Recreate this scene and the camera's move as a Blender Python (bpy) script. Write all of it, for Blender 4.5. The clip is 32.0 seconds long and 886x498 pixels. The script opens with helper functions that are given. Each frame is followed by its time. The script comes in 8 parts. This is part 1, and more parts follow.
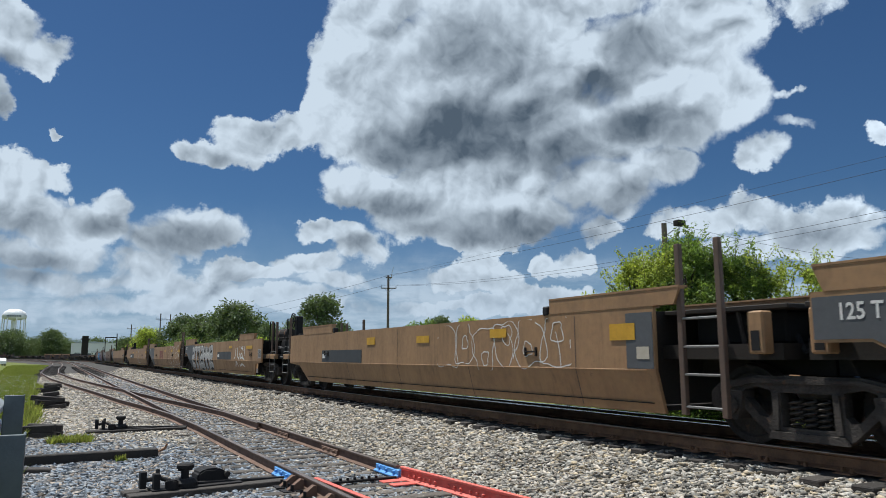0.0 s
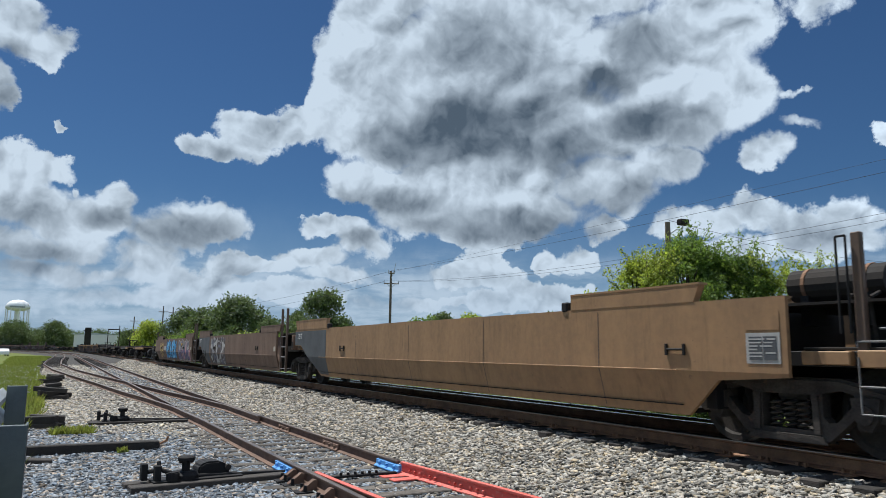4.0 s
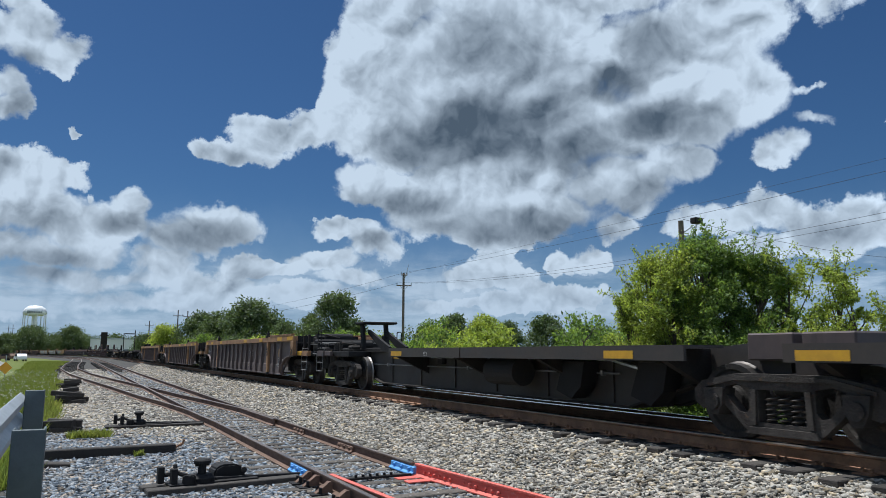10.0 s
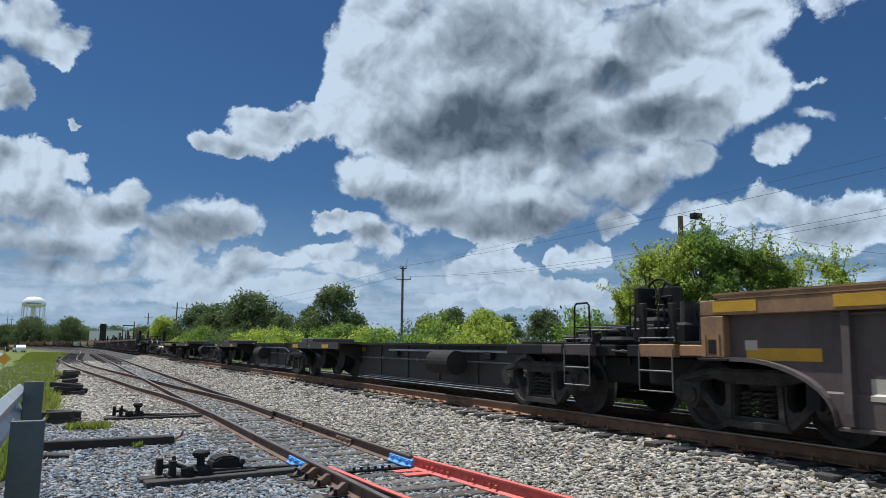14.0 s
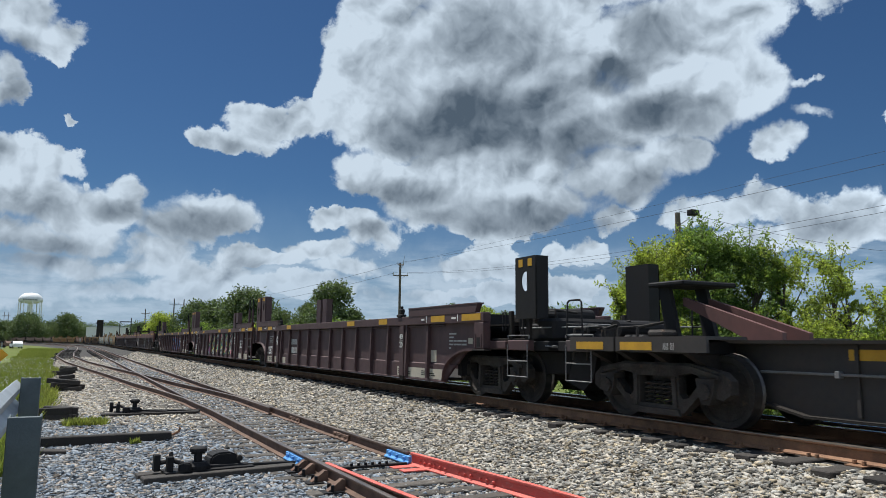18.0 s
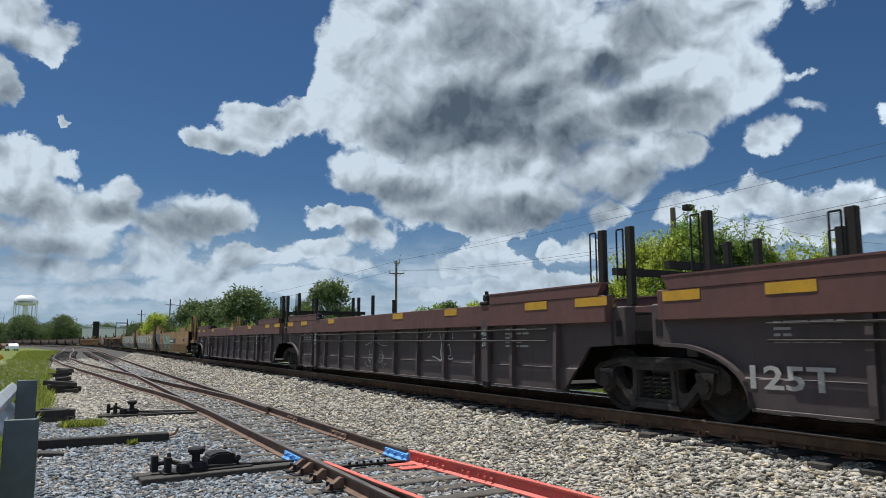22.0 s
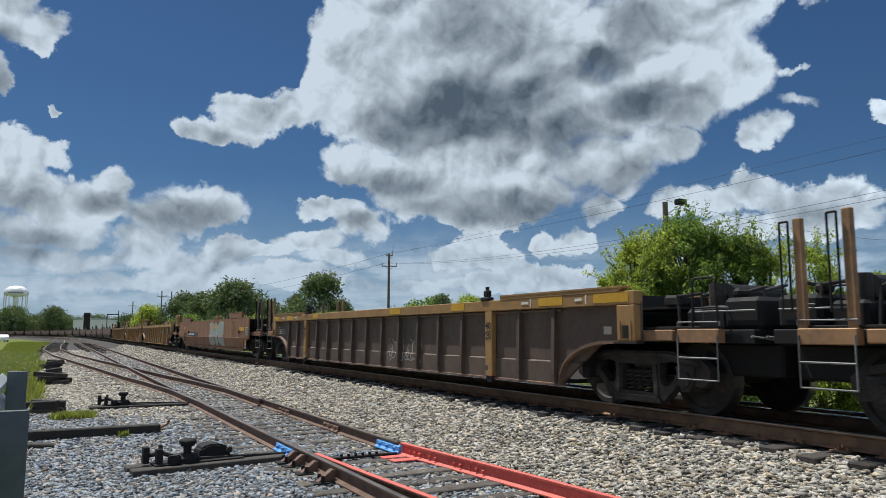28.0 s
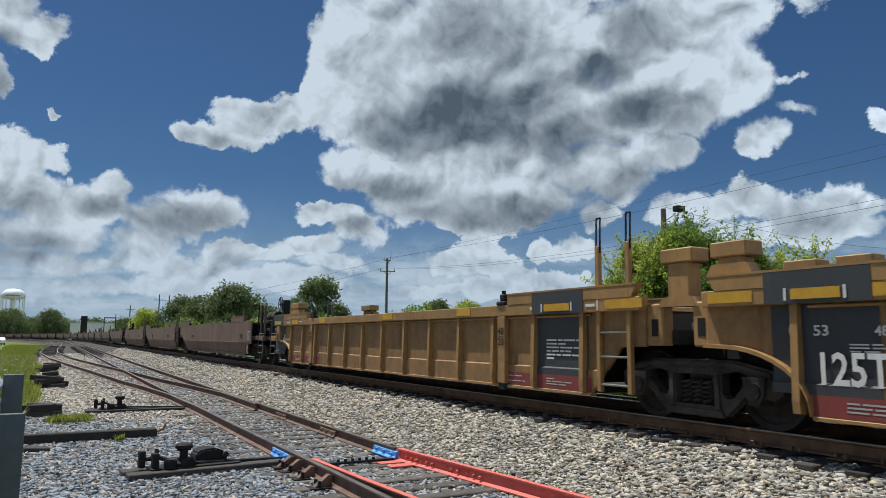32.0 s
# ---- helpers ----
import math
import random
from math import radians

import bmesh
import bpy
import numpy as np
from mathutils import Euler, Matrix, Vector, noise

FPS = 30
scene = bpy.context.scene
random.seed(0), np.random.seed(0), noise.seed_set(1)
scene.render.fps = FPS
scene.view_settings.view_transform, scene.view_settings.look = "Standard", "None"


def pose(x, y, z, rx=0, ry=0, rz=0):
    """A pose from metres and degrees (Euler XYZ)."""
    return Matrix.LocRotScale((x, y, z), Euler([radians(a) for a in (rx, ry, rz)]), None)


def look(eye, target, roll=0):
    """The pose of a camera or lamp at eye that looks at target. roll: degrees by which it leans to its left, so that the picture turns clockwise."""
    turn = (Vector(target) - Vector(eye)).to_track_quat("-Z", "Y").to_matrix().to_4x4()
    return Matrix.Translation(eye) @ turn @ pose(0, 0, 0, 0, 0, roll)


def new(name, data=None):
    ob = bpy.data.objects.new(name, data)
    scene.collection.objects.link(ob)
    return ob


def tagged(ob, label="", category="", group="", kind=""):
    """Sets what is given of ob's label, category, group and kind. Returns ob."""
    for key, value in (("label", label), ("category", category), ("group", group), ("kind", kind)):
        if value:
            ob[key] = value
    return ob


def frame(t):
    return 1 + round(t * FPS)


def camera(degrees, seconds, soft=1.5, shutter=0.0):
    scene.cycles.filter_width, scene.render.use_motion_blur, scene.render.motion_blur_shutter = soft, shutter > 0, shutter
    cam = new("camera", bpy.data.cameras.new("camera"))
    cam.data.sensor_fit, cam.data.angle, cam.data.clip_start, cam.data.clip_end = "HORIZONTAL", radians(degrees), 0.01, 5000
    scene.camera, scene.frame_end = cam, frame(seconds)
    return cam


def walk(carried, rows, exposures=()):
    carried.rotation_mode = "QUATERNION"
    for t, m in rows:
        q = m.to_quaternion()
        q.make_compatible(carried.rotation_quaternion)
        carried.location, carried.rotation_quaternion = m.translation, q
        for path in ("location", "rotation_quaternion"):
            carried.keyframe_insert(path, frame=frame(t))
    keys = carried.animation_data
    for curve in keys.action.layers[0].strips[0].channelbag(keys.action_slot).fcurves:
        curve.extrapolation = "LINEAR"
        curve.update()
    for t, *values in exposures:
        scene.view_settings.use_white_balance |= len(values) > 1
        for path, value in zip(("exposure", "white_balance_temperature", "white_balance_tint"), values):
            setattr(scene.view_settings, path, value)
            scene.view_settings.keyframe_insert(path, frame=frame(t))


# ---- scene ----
EYE = (0.0, 0.0, 1.03)          # metres above the main line's rail head


def aim(turn, tilt, roll):
    """Camera pose: turn to the right of the main line, tilt upwards, roll (degrees)."""
    a, b = radians(turn), radians(tilt)
    way = Vector((math.sin(a) * math.cos(b), math.cos(a) * math.cos(b), math.sin(b)))
    return look(EYE, Vector(EYE) + way * 50, roll)


cam = camera(64.0, 32.0, soft=0.5, shutter=0.03)
walk(cam, [
    (0.0, aim(28.72, 8.55, -0.09)),
    (0.5, aim(28.69, 8.45, -0.08)),
    (1.0, aim(28.61, 8.31, 0.09)),
    (1.5, aim(28.39, 8.17, 0.49)),
    (2.0, aim(28.16, 8.07, 0.84)),
    (2.5, aim(28.11, 8.02, 0.91)),
    (3.0, aim(28.24, 8.08, 0.81)),
    (3.5, aim(28.39, 8.28, 0.76)),
    (5.5, aim(28.75, 8.10, 0.25)),
    (6.0, aim(28.83, 8.35, 0.25)),
    (6.5, aim(28.79, 8.44, 0.21)),
    (7.0, aim(28.54, 8.47, 0.31)),
    (7.5, aim(28.16, 8.55, 0.46)),
    (8.0, aim(27.80, 8.61, 0.62)),
    (8.5, aim(27.54, 8.63, 0.65)),
    (9.0, aim(27.43, 8.62, 0.59)),
    (9.5, aim(27.41, 8.54, 0.41)),
    (10.0, aim(27.48, 8.35, 0.15)),
    (10.5, aim(27.56, 8.20, 0.06)),
    (11.0, aim(27.61, 8.15, 0.07)),
    (11.5, aim(27.65, 8.14, 0.17)),
    (12.0, aim(27.61, 8.10, 0.45)),
    (12.5, aim(27.51, 8.05, 0.65)),
    (13.0, aim(27.48, 7.98, 0.64)),
    (13.5, aim(27.51, 7.92, 0.58)),
    (14.0, aim(27.54, 7.85, 0.49)),
    (14.5, aim(27.59, 7.77, 0.42)),
    (16.5, aim(27.66, 7.57, 0.42)),
    (17.0, aim(27.69, 7.53, 0.44)),
    (17.5, aim(27.72, 7.55, 0.51)),
    (18.0, aim(27.75, 7.56, 0.52)),
    (18.5, aim(27.77, 7.57, 0.54)),
    (19.0, aim(27.77, 7.53, 0.52)),
    (19.5, aim(27.77, 7.50, 0.54)),
    (20.0, aim(27.72, 7.50, 0.57)),
    (20.5, aim(27.72, 7.51, 0.54)),
    (21.0, aim(27.79, 7.47, 0.26)),
    (21.5, aim(27.93, 7.40, 0.00)),
    (22.0, aim(28.08, 7.36, -0.15)),
    (22.5, aim(28.18, 7.31, -0.17)),
    (23.0, aim(28.28, 7.26, -0.13)),
    (23.5, aim(28.41, 7.24, -0.13)),
    (24.0, aim(28.55, 7.24, -0.09)),
    (24.5, aim(28.65, 7.25, -0.07)),
    (25.0, aim(28.68, 7.23, -0.09)),
    (25.5, aim(28.69, 7.19, -0.16)),
    (27.5, aim(28.70, 6.61, -0.12)),
    (28.0, aim(28.67, 6.79, 0.09)),
    (28.5, aim(28.70, 6.90, 0.05)),
    (29.0, aim(28.79, 7.01, 0.02)),
    (29.5, aim(28.85, 7.12, 0.05)),
    (30.0, aim(28.84, 7.23, 0.19)),
    (30.5, aim(28.78, 7.29, 0.39)),
    (31.0, aim(28.81, 7.27, 0.48)),
    (31.5, aim(28.81, 7.25, 0.57)),
    (32.0, aim(28.81, 7.22, 0.42)),
], exposures=[(0.0, 0.45, 6200, 8), (3.5, 0.44, 6150, 8), (6.0, 0.39, 5940, 8), (14.0, 0.38, 5940, 8), (17.0, 0.43, 6170, 8), (25.0, 0.40, 6290, 8), (32.0, 0.37, 6300, 8)])

# ---- light ----
SUN_EL, SUN_AZ = 67.0, -22.0     # degrees above the horizon; degrees to the right of the main line
SUN_DIR = Vector((math.sin(radians(SUN_AZ)) * math.cos(radians(SUN_EL)),
                  math.cos(radians(SUN_AZ)) * math.cos(radians(SUN_EL)), math.sin(radians(SUN_EL))))
sun_data = bpy.data.lights.new("sun", "SUN")
sun_data.energy, sun_data.angle, sun_data.color = 4.5, radians(0.5), (1.0, 0.95, 0.87)
sun = new("sun", sun_data)
sun.matrix_world = look((0, 0, 60), Vector((0, 0, 60)) - SUN_DIR)


class Nodes:
    """Short hand for node trees."""

    def __init__(self, tree):
        self.tree = tree
        tree.nodes.clear()

    def node(self, kind, **props):
        n = self.tree.nodes.new(kind)
        for k, v in props.items():
            if k == "operation":
                n.operation = v
            elif k == "data_type":
                n.data_type = v
            elif k == "blend_type":
                n.blend_type = v
            elif k == "sky_type":
                n.sky_type = v
            elif k == "use_clamp":
                n.use_clamp = v
            elif k == "interpolation_type":
                n.interpolation_type = v
            elif k == "feature":
                n.feature = v
        return n

    def put(self, value, socket):
        if hasattr(value, "is_output"):
            self.tree.links.new(value, socket)
        elif isinstance(value, (tuple, list)) and len(value) == 3 and socket.type == "RGBA":
            socket.default_value = (*value, 1)
        else:
            socket.default_value = value

    def math(self, op, *values, clamp=False):
        n = self.node("ShaderNodeMath", operation=op, use_clamp=clamp)
        for i, v in enumerate(values):
            self.put(v, n.inputs[i])
        return n.outputs[0]

    def mix(self, fac, a, b, blend="MIX"):
        n = self.node("ShaderNodeMix", data_type="RGBA", blend_type=blend)
        self.put(fac, n.inputs[0])
        self.put(a, n.inputs[6])
        self.put(b, n.inputs[7])
        return n.outputs[2]

    def ramp(self, value, lo, hi, a=0.0, b=1.0):
        n = self.node("ShaderNodeMapRange", interpolation_type="SMOOTHSTEP")
        for i, v in enumerate((value, lo, hi, a, b)):
            self.put(v, n.inputs[i])
        return n.outputs[0]

    def noise(self, vector, scale, detail=4.0, rough=0.55, colour=False):
        n = self.node("ShaderNodeTexNoise")
        self.put(vector, n.inputs["Vector"])
        n.inputs["Scale"].default_value = scale
        n.inputs["Detail"].default_value = detail
        n.inputs["Roughness"].default_value = rough
        return n.outputs["Color" if colour else "Fac"]


# Clouds as soft ellipses: azimuth, elevation, half width, half height (degrees), weight
CLOUDS_BIG = [(22.7, 25.0, 4.31, 5.02, 1.00), (20.4, 22.3, 2.83, 3.84, 1.00), (25.2, 20.8, 6.17, 4.79, 1.00), (30.4, 24.2, 6.70, 5.07, 1.00), (22.9, 17.0, 5.15, 2.67, 1.00), (30.9, 17.7, 7.04, 3.99, 1.10), (37.6, 23.6, 6.05, 5.03, 1.00), (37.5, 18.0, 6.87, 4.81, 1.10), (43.5, 22.7, 4.88, 4.54, 1.00), (43.3, 17.7, 5.25, 3.43, 1.05), (48.3, 23.8, 4.64, 3.58, 1.00), (47.7, 19.0, 4.61, 3.32, 1.00), (52.5, 23.6, 3.18, 2.71, 0.95), (52.2, 20.1, 3.36, 2.99, 0.95)]
CLOUDS_BIG_BASE = [(46.2, 14.5, 3.16, 2.14, 0.95), (41.4, 13.4, 4.84, 2.64, 1.00), (32.8, 13.7, 8.30, 2.71, 1.05), (23.9, 13.2, 5.11, 2.17, 1.00), (28.1, 11.0, 6.48, 2.05, 1.00), (35.5, 10.9, 5.45, 2.26, 1.00), (31.4, 9.2, 4.14, 1.14, 0.90), (39.0, 27.6, 9.29, 2.00, 1.00), (25.1, 27.9, 5.34, 2.44, 1.00), (50.6, 26.2, 4.54, 1.91, 1.00), (13.3, 16.7, 3.33, 1.82, 0.90), (10.0, 15.7, 2.57, 0.94, 0.80), (16.4, 17.5, 2.73, 1.97, 0.95), (19.1, 19.2, 2.09, 2.62, 0.95)]
CLOUDS_LEFT = [(-5.0, 21.6, 2.75, 1.83, 0.90), (-2.2, 20.9, 1.82, 1.21, 0.85), (-5.5, 18.1, 1.35, 1.49, 0.95), (-5.0, 16.5, 1.29, 1.36, 0.95), (-5.1, 24.0, 1.39, 1.43, 0.70), (-1.1, 15.4, 0.47, 0.36, 0.55), (-3.8, 12.4, 3.26, 1.75, 0.95), (-1.2, 12.8, 1.81, 0.88, 0.75), (-3.4, 10.1, 4.46, 2.15, 1.00), (0.2, 9.3, 3.48, 1.83, 0.95), (3.4, 10.6, 1.55, 1.25, 0.95), (2.7, 9.1, 2.48, 1.16, 0.90), (9.5, 9.8, 3.98, 1.82, 1.00), (6.9, 8.6, 3.24, 1.62, 1.00), (-2.8, 7.2, 5.85, 1.42, 0.95), (0.4, 11.3, 0.52, 0.57, 0.60)]
CLOUDS_ROW = [(19.4, 10.1, 3.41, 0.99, 0.85), (21.5, 9.0, 2.51, 1.54, 0.90), (23.1, 7.9, 1.37, 0.82, 0.70), (17.7, 7.5, 3.13, 1.08, 0.90), (12.9, 6.6, 3.87, 0.88, 0.85), (5.6, 6.6, 2.38, 1.35, 0.90), (7.5, 5.4, 6.86, 1.11, 0.80), (-0.9, 5.1, 4.97, 1.12, 0.75), (20.9, 6.0, 4.07, 1.00, 0.75), (31.4, 7.3, 1.83, 0.73, 0.70), (30.5, 6.0, 4.34, 1.18, 0.75), (37.3, 7.5, 1.07, 0.99, 0.70), (39.7, 7.5, 1.67, 0.98, 0.80), (41.3, 9.7, 1.66, 1.06, 0.80), (37.7, 4.8, 3.54, 1.07, 0.75), (32.8, 3.8, 4.96, 0.81, 0.65)]
CLOUDS_LOW = [(14.7, 4.3, 9.91, 1.15, 0.60), (3.7, 3.5, 8.37, 1.08, 0.60), (23.7, 3.7, 7.67, 0.90, 0.55), (-2.4, 2.5, 6.15, 0.78, 0.50), (52.9, 10.4, 2.66, 1.32, 0.95), (49.7, 9.9, 2.98, 1.27, 0.90), (47.3, 9.9, 2.05, 0.95, 0.80), (56.1, 9.5, 3.22, 1.36, 0.95), (59.1, 9.8, 2.19, 1.40, 0.95), (53.9, 15.1, 1.51, 1.21, 0.75), (53.0, 14.3, 0.92, 1.14, 0.70), (55.9, 16.8, 1.29, 0.63, 0.50), (57.5, 24.5, 2.37, 1.32, 0.85), (55.7, 19.1, 0.97, 0.55, 0.50), (60.5, 15.5, 0.73, 0.76, 0.80), (55.0, 8.0, 6.18, 1.22, 0.80), (48.0, 7.0, 4.04, 1.28, 0.60)]
CLOUDS_DARK = [(30.8, 17.8, 7.72, 3.31, 1.0), (26.5, 16.2, 5.16, 2.01, 0.8), (35.9, 18.8, 4.17, 1.96, 0.8), (41.7, 21.0, 3.59, 1.51, 0.95), (45.1, 17.6, 3.66, 1.52, 0.9), (37.7, 16.3, 5.46, 1.76, 0.6), (30.7, 24.4, 6.2, 2.09, 0.5), (44.7, 23.8, 2.64, 2.01, 0.5), (23.8, 11.9, 5.08, 1.18, 0.55), (30.8, 10.1, 7.81, 1.37, 0.65), (42.6, 12.3, 6.08, 1.97, 0.55), (35.9, 21.8, 3.27, 1.7, 0.35), (38.1, 9.6, 4.47, 1.12, 0.5)]
CLOUDS_DARK_SMALL = [(-2.1, 6.2, 4.5, 1.27, 0.75), (8.6, 8.5, 4.53, 1.64, 0.75), (-4.6, 16.6, 1.01, 1.69, 0.7), (21.8, 9.0, 2.28, 1.09, 0.6), (3.0, 9.3, 1.91, 0.75, 0.45), (57.8, 8.2, 3.82, 1.19, 0.4), (48.6, 15.4, 2.46, 2.51, 0.45), (-2.6, 8.7, 3.1, 0.87, 0.35), (11.5, 14.6, 3.02, 0.6, 0.4), (-4.9, 20.1, 2.03, 0.92, 0.35)]
CLOUDS_LIT = [(18.2, 20.7, 2.31, 2.99, 0.8), (20.7, 24.2, 3.3, 2.49, 0.6), (19.0, 17.7, 2.77, 2.18, 0.7), (11.4, 16.5, 3.47, 1.2, 0.7), (21.5, 13.8, 3.69, 1.26, 0.7), (28.4, 12.8, 2.8, 1.18, 0.6), (34.5, 11.9, 3.21, 0.99, 0.6), (40.6, 13.7, 2.22, 1.32, 0.7), (48.8, 20.3, 3.73, 1.83, 0.8), (53.0, 22.6, 2.75, 1.93, 0.8), (38.3, 21.7, 2.53, 0.85, 0.8), (46.5, 14.7, 1.68, 0.6, 0.6), (25.7, 24.4, 2.87, 1.46, 0.4), (37.4, 25.9, 2.81, 1.22, 0.5), (54.9, 21.1, 1.71, 1.08, 0.5), (33.4, 20.6, 2.82, 0.6, 0.3), (3.1, 10.9, 1.92, 0.74, 0.6), (8.1, 10.9, 3.09, 0.94, 0.6), (-2.9, 13.0, 2.42, 1.17, 0.6)]

world = bpy.data.worlds.new("sky")
world.use_nodes = True
scene.world = world
N = Nodes(world.node_tree)
way = N.node("ShaderNodeTexCoord").outputs["Generated"]
sky = N.node("ShaderNodeTexSky", sky_type="NISHITA")
sky.sun_disc, sky.sun_elevation, sky.sun_rotation = False, radians(SUN_EL), radians(SUN_AZ % 360)
sky.air_density, sky.dust_density, sky.ozone_density = 1.0, 0.3, 3.0


def billow(vector, octaves):
    """Rounded puffs with creases between them, the cauliflower heads of cumulus."""
    out = None
    for scale, gain in octaves:
        n = N.noise(vector, scale, 1.0, 0.4)
        h = N.math("MULTIPLY", N.math("ABSOLUTE", N.math("SUBTRACT", n, 0.5)), 2 * gain)
        out = h if out is None else N.math("ADD", out, h)
    return out


def shifted(vector, by):
    n = N.node("ShaderNodeVectorMath", operation="ADD")
    N.put(vector, n.inputs[0])
    n.inputs[1].default_value = by
    return n.outputs[0]


warp = N.node("ShaderNodeVectorMath", operation="MULTIPLY_ADD")
N.put(N.noise(way, 12.0, 9.0, 0.62, colour=True), warp.inputs[0])
warp.inputs[1].default_value = (0.09, 0.09, 0.08)
N.put(shifted(way, (-0.045, -0.045, -0.04)), warp.inputs[2])


def angles(vector):
    """Azimuth and elevation of a direction, in degrees."""
    sep = N.node("ShaderNodeSeparateXYZ")
    N.put(vector, sep.inputs[0])
    return (N.math("MULTIPLY", N.math("ARCTAN2", sep.outputs[0], sep.outputs[1]), 57.2958),
            N.math("MULTIPLY", N.math("ARCSINE", sep.outputs[2]), 57.2958))


az, el = angles(warp.outputs[0])
calm = N.node("ShaderNodeVectorMath", operation="MULTIPLY_ADD")
N.put(N.noise(way, 14.0, 4.0, 0.5, colour=True), calm.inputs[0])
calm.inputs[1].default_value = (0.07, 0.07, 0.05)
N.put(shifted(way, (-0.035, -0.035, -0.025)), calm.inputs[2])
az_calm, el_calm = angles(calm.outputs[0])


def blobs(groups, soft, az, el):
    field = None
    for a, e, ra, re, w in [c for g in groups for c in g]:
        dx = N.math("MULTIPLY", N.math("SUBTRACT", az, a), 1 / ra)
        dy = N.math("MULTIPLY", N.math("SUBTRACT", el, e), 1 / re)
        v = N.math("MULTIPLY", N.math("SUBTRACT", 1.0, N.math("MULTIPLY_ADD", dx, dx, N.math("MULTIPLY", dy, dy))), w)
        v = N.math("MAXIMUM", v, -1.0)
        field = v if field is None else N.math("SMOOTH_MAX", field, v, soft)
    return field


field = blobs([CLOUDS_BIG, CLOUDS_BIG_BASE, CLOUDS_LEFT, CLOUDS_ROW, CLOUDS_LOW], 0.30, az, el)
# elsewhere in the sky: the same broken cumulus
rest = N.math("MULTIPLY", N.math("SUBTRACT", N.noise(way, 3.2, 8.0, 0.6), 0.52), 6.0)
inside = N.math("MULTIPLY", N.math("MULTIPLY", N.ramp(az, 80.0, 62.0), N.ramp(az, -26.0, -8.0)), N.ramp(el, 42.0, 29.0))
field = N.math("MAXIMUM", field, N.math("SUBTRACT", rest, N.math("MULTIPLY", inside, 9.0)))
bent_way = N.node("ShaderNodeVectorMath", operation="MULTIPLY_ADD")
N.put(N.noise(way, 14.0, 3.0, 0.5, colour=True), bent_way.inputs[0])
bent_way.inputs[1].default_value = (0.040, 0.040, 0.040)
N.put(way, bent_way.inputs[2])
fine = N.math("MULTIPLY", N.math("SUBTRACT", N.noise(bent_way.outputs[0], 9.0, 8.0, 0.58), 0.5), 3.0)
PUFFS = ((8.0, 1.0), (17.0, 0.60), (36.0, 0.30), (75.0, 0.12), (150.0, 0.05))
heads = billow(bent_way.outputs[0], PUFFS)
above = billow(shifted(bent_way.outputs[0], (-0.008, 0.0, 0.016)), PUFFS)
# edges: crisp on the sunny heads, frayed and thin at the bases
shade = N.math("MAXIMUM", blobs([CLOUDS_DARK, CLOUDS_DARK_SMALL], 0.60, az_calm, el_calm), -1.0)
shade = N.ramp(shade, -0.60, 1.15)
glare = N.math("MAXIMUM", blobs([CLOUDS_LIT], 0.30, az_calm, el_calm), 0.0)
thick = N.math("ADD", N.math("ADD", field, N.math("MULTIPLY", N.math("SUBTRACT", heads, 0.42), 0.75)), N.math("MULTIPLY", fine, 0.42))
cover = N.ramp(thick, -0.12, N.ramp(N.noise(way, 5.0, 3.0, 0.5), 0.42, 0.66, 0.14, 0.60))
body = N.math("MULTIPLY", N.ramp(N.math("ADD", field, N.math("MULTIPLY", heads, 0.35)), 0.0, 1.25), 0.30)
under = N.math("MULTIPLY", N.math("ADD", shade, N.math("MULTIPLY_ADD", heads, -0.10, N.math("MULTIPLY", fine, 0.05))), 0.74)
relief = N.math("MULTIPLY", N.math("SUBTRACT", heads, above), N.math("MULTIPLY_ADD", shade, -0.70, 1.20))
lit = N.math("ADD", N.math("MULTIPLY_ADD", glare, 0.36, relief), N.math("MULTIPLY", fine, 0.03))
core = N.math("SUBTRACT", N.math("ADD", body, under), lit, clamp=True)
white = N.mix(core, (0.54, 0.61, 0.68), (0.072, 0.098, 0.130))
# cumulus opposite the sun is lit from the front and brighter
facing = N.node("ShaderNodeVectorMath", operation="DOT_PRODUCT")
N.put(way, facing.inputs[0])
facing.inputs[1].default_value = (math.sin(radians(SUN_AZ)), math.cos(radians(SUN_AZ)), 0.0)
front = N.ramp(facing.outputs["Value"], 0.35, -0.5, 1.0, 2.3)
low = N.ramp(el, 9.0, 0.0)
flat_way = N.node("ShaderNodeMapping")
N.put(way, flat_way.inputs[0])
flat_way.inputs["Scale"].default_value = (1.0, 1.0, 4.5)
veil = N.math("MULTIPLY", N.ramp(N.noise(flat_way.outputs[0], 7.0, 8.0, 0.62), 0.36, 0.62), N.math("MULTIPLY", N.ramp(el, 8.5, 4.5), N.ramp(el, -1.0, 2.0, 0.3, 1.0)))
cover = N.math("MAXIMUM", cover, N.math("MULTIPLY", veil, 0.75))
white = N.mix(N.math("MULTIPLY", low, 0.5), white, (0.31, 0.40, 0.51))
blue = N.mix(1.0, sky.outputs[0], (0.39, 0.56, 0.73), "MULTIPLY")
skies = N.node("ShaderNodeBackground")
N.put(blue, skies.inputs[0])
skies.inputs[1].default_value = 0.053
hazy = N.node("ShaderNodeBackground")
hazy.inputs[0].default_value = (0.44, 0.59, 0.78, 1)
hazy.inputs[1].default_value = 0.55
clouds = N.node("ShaderNodeBackground")
N.put(white, clouds.inputs[0])
N.put(N.math("MULTIPLY", front, 0.85), clouds.inputs[1])
air = N.node("ShaderNodeMixShader")
N.put(N.math("MULTIPLY", N.ramp(el, 13.0, -2.0), 0.75), air.inputs[0])
N.put(skies.outputs[0], air.inputs[1])
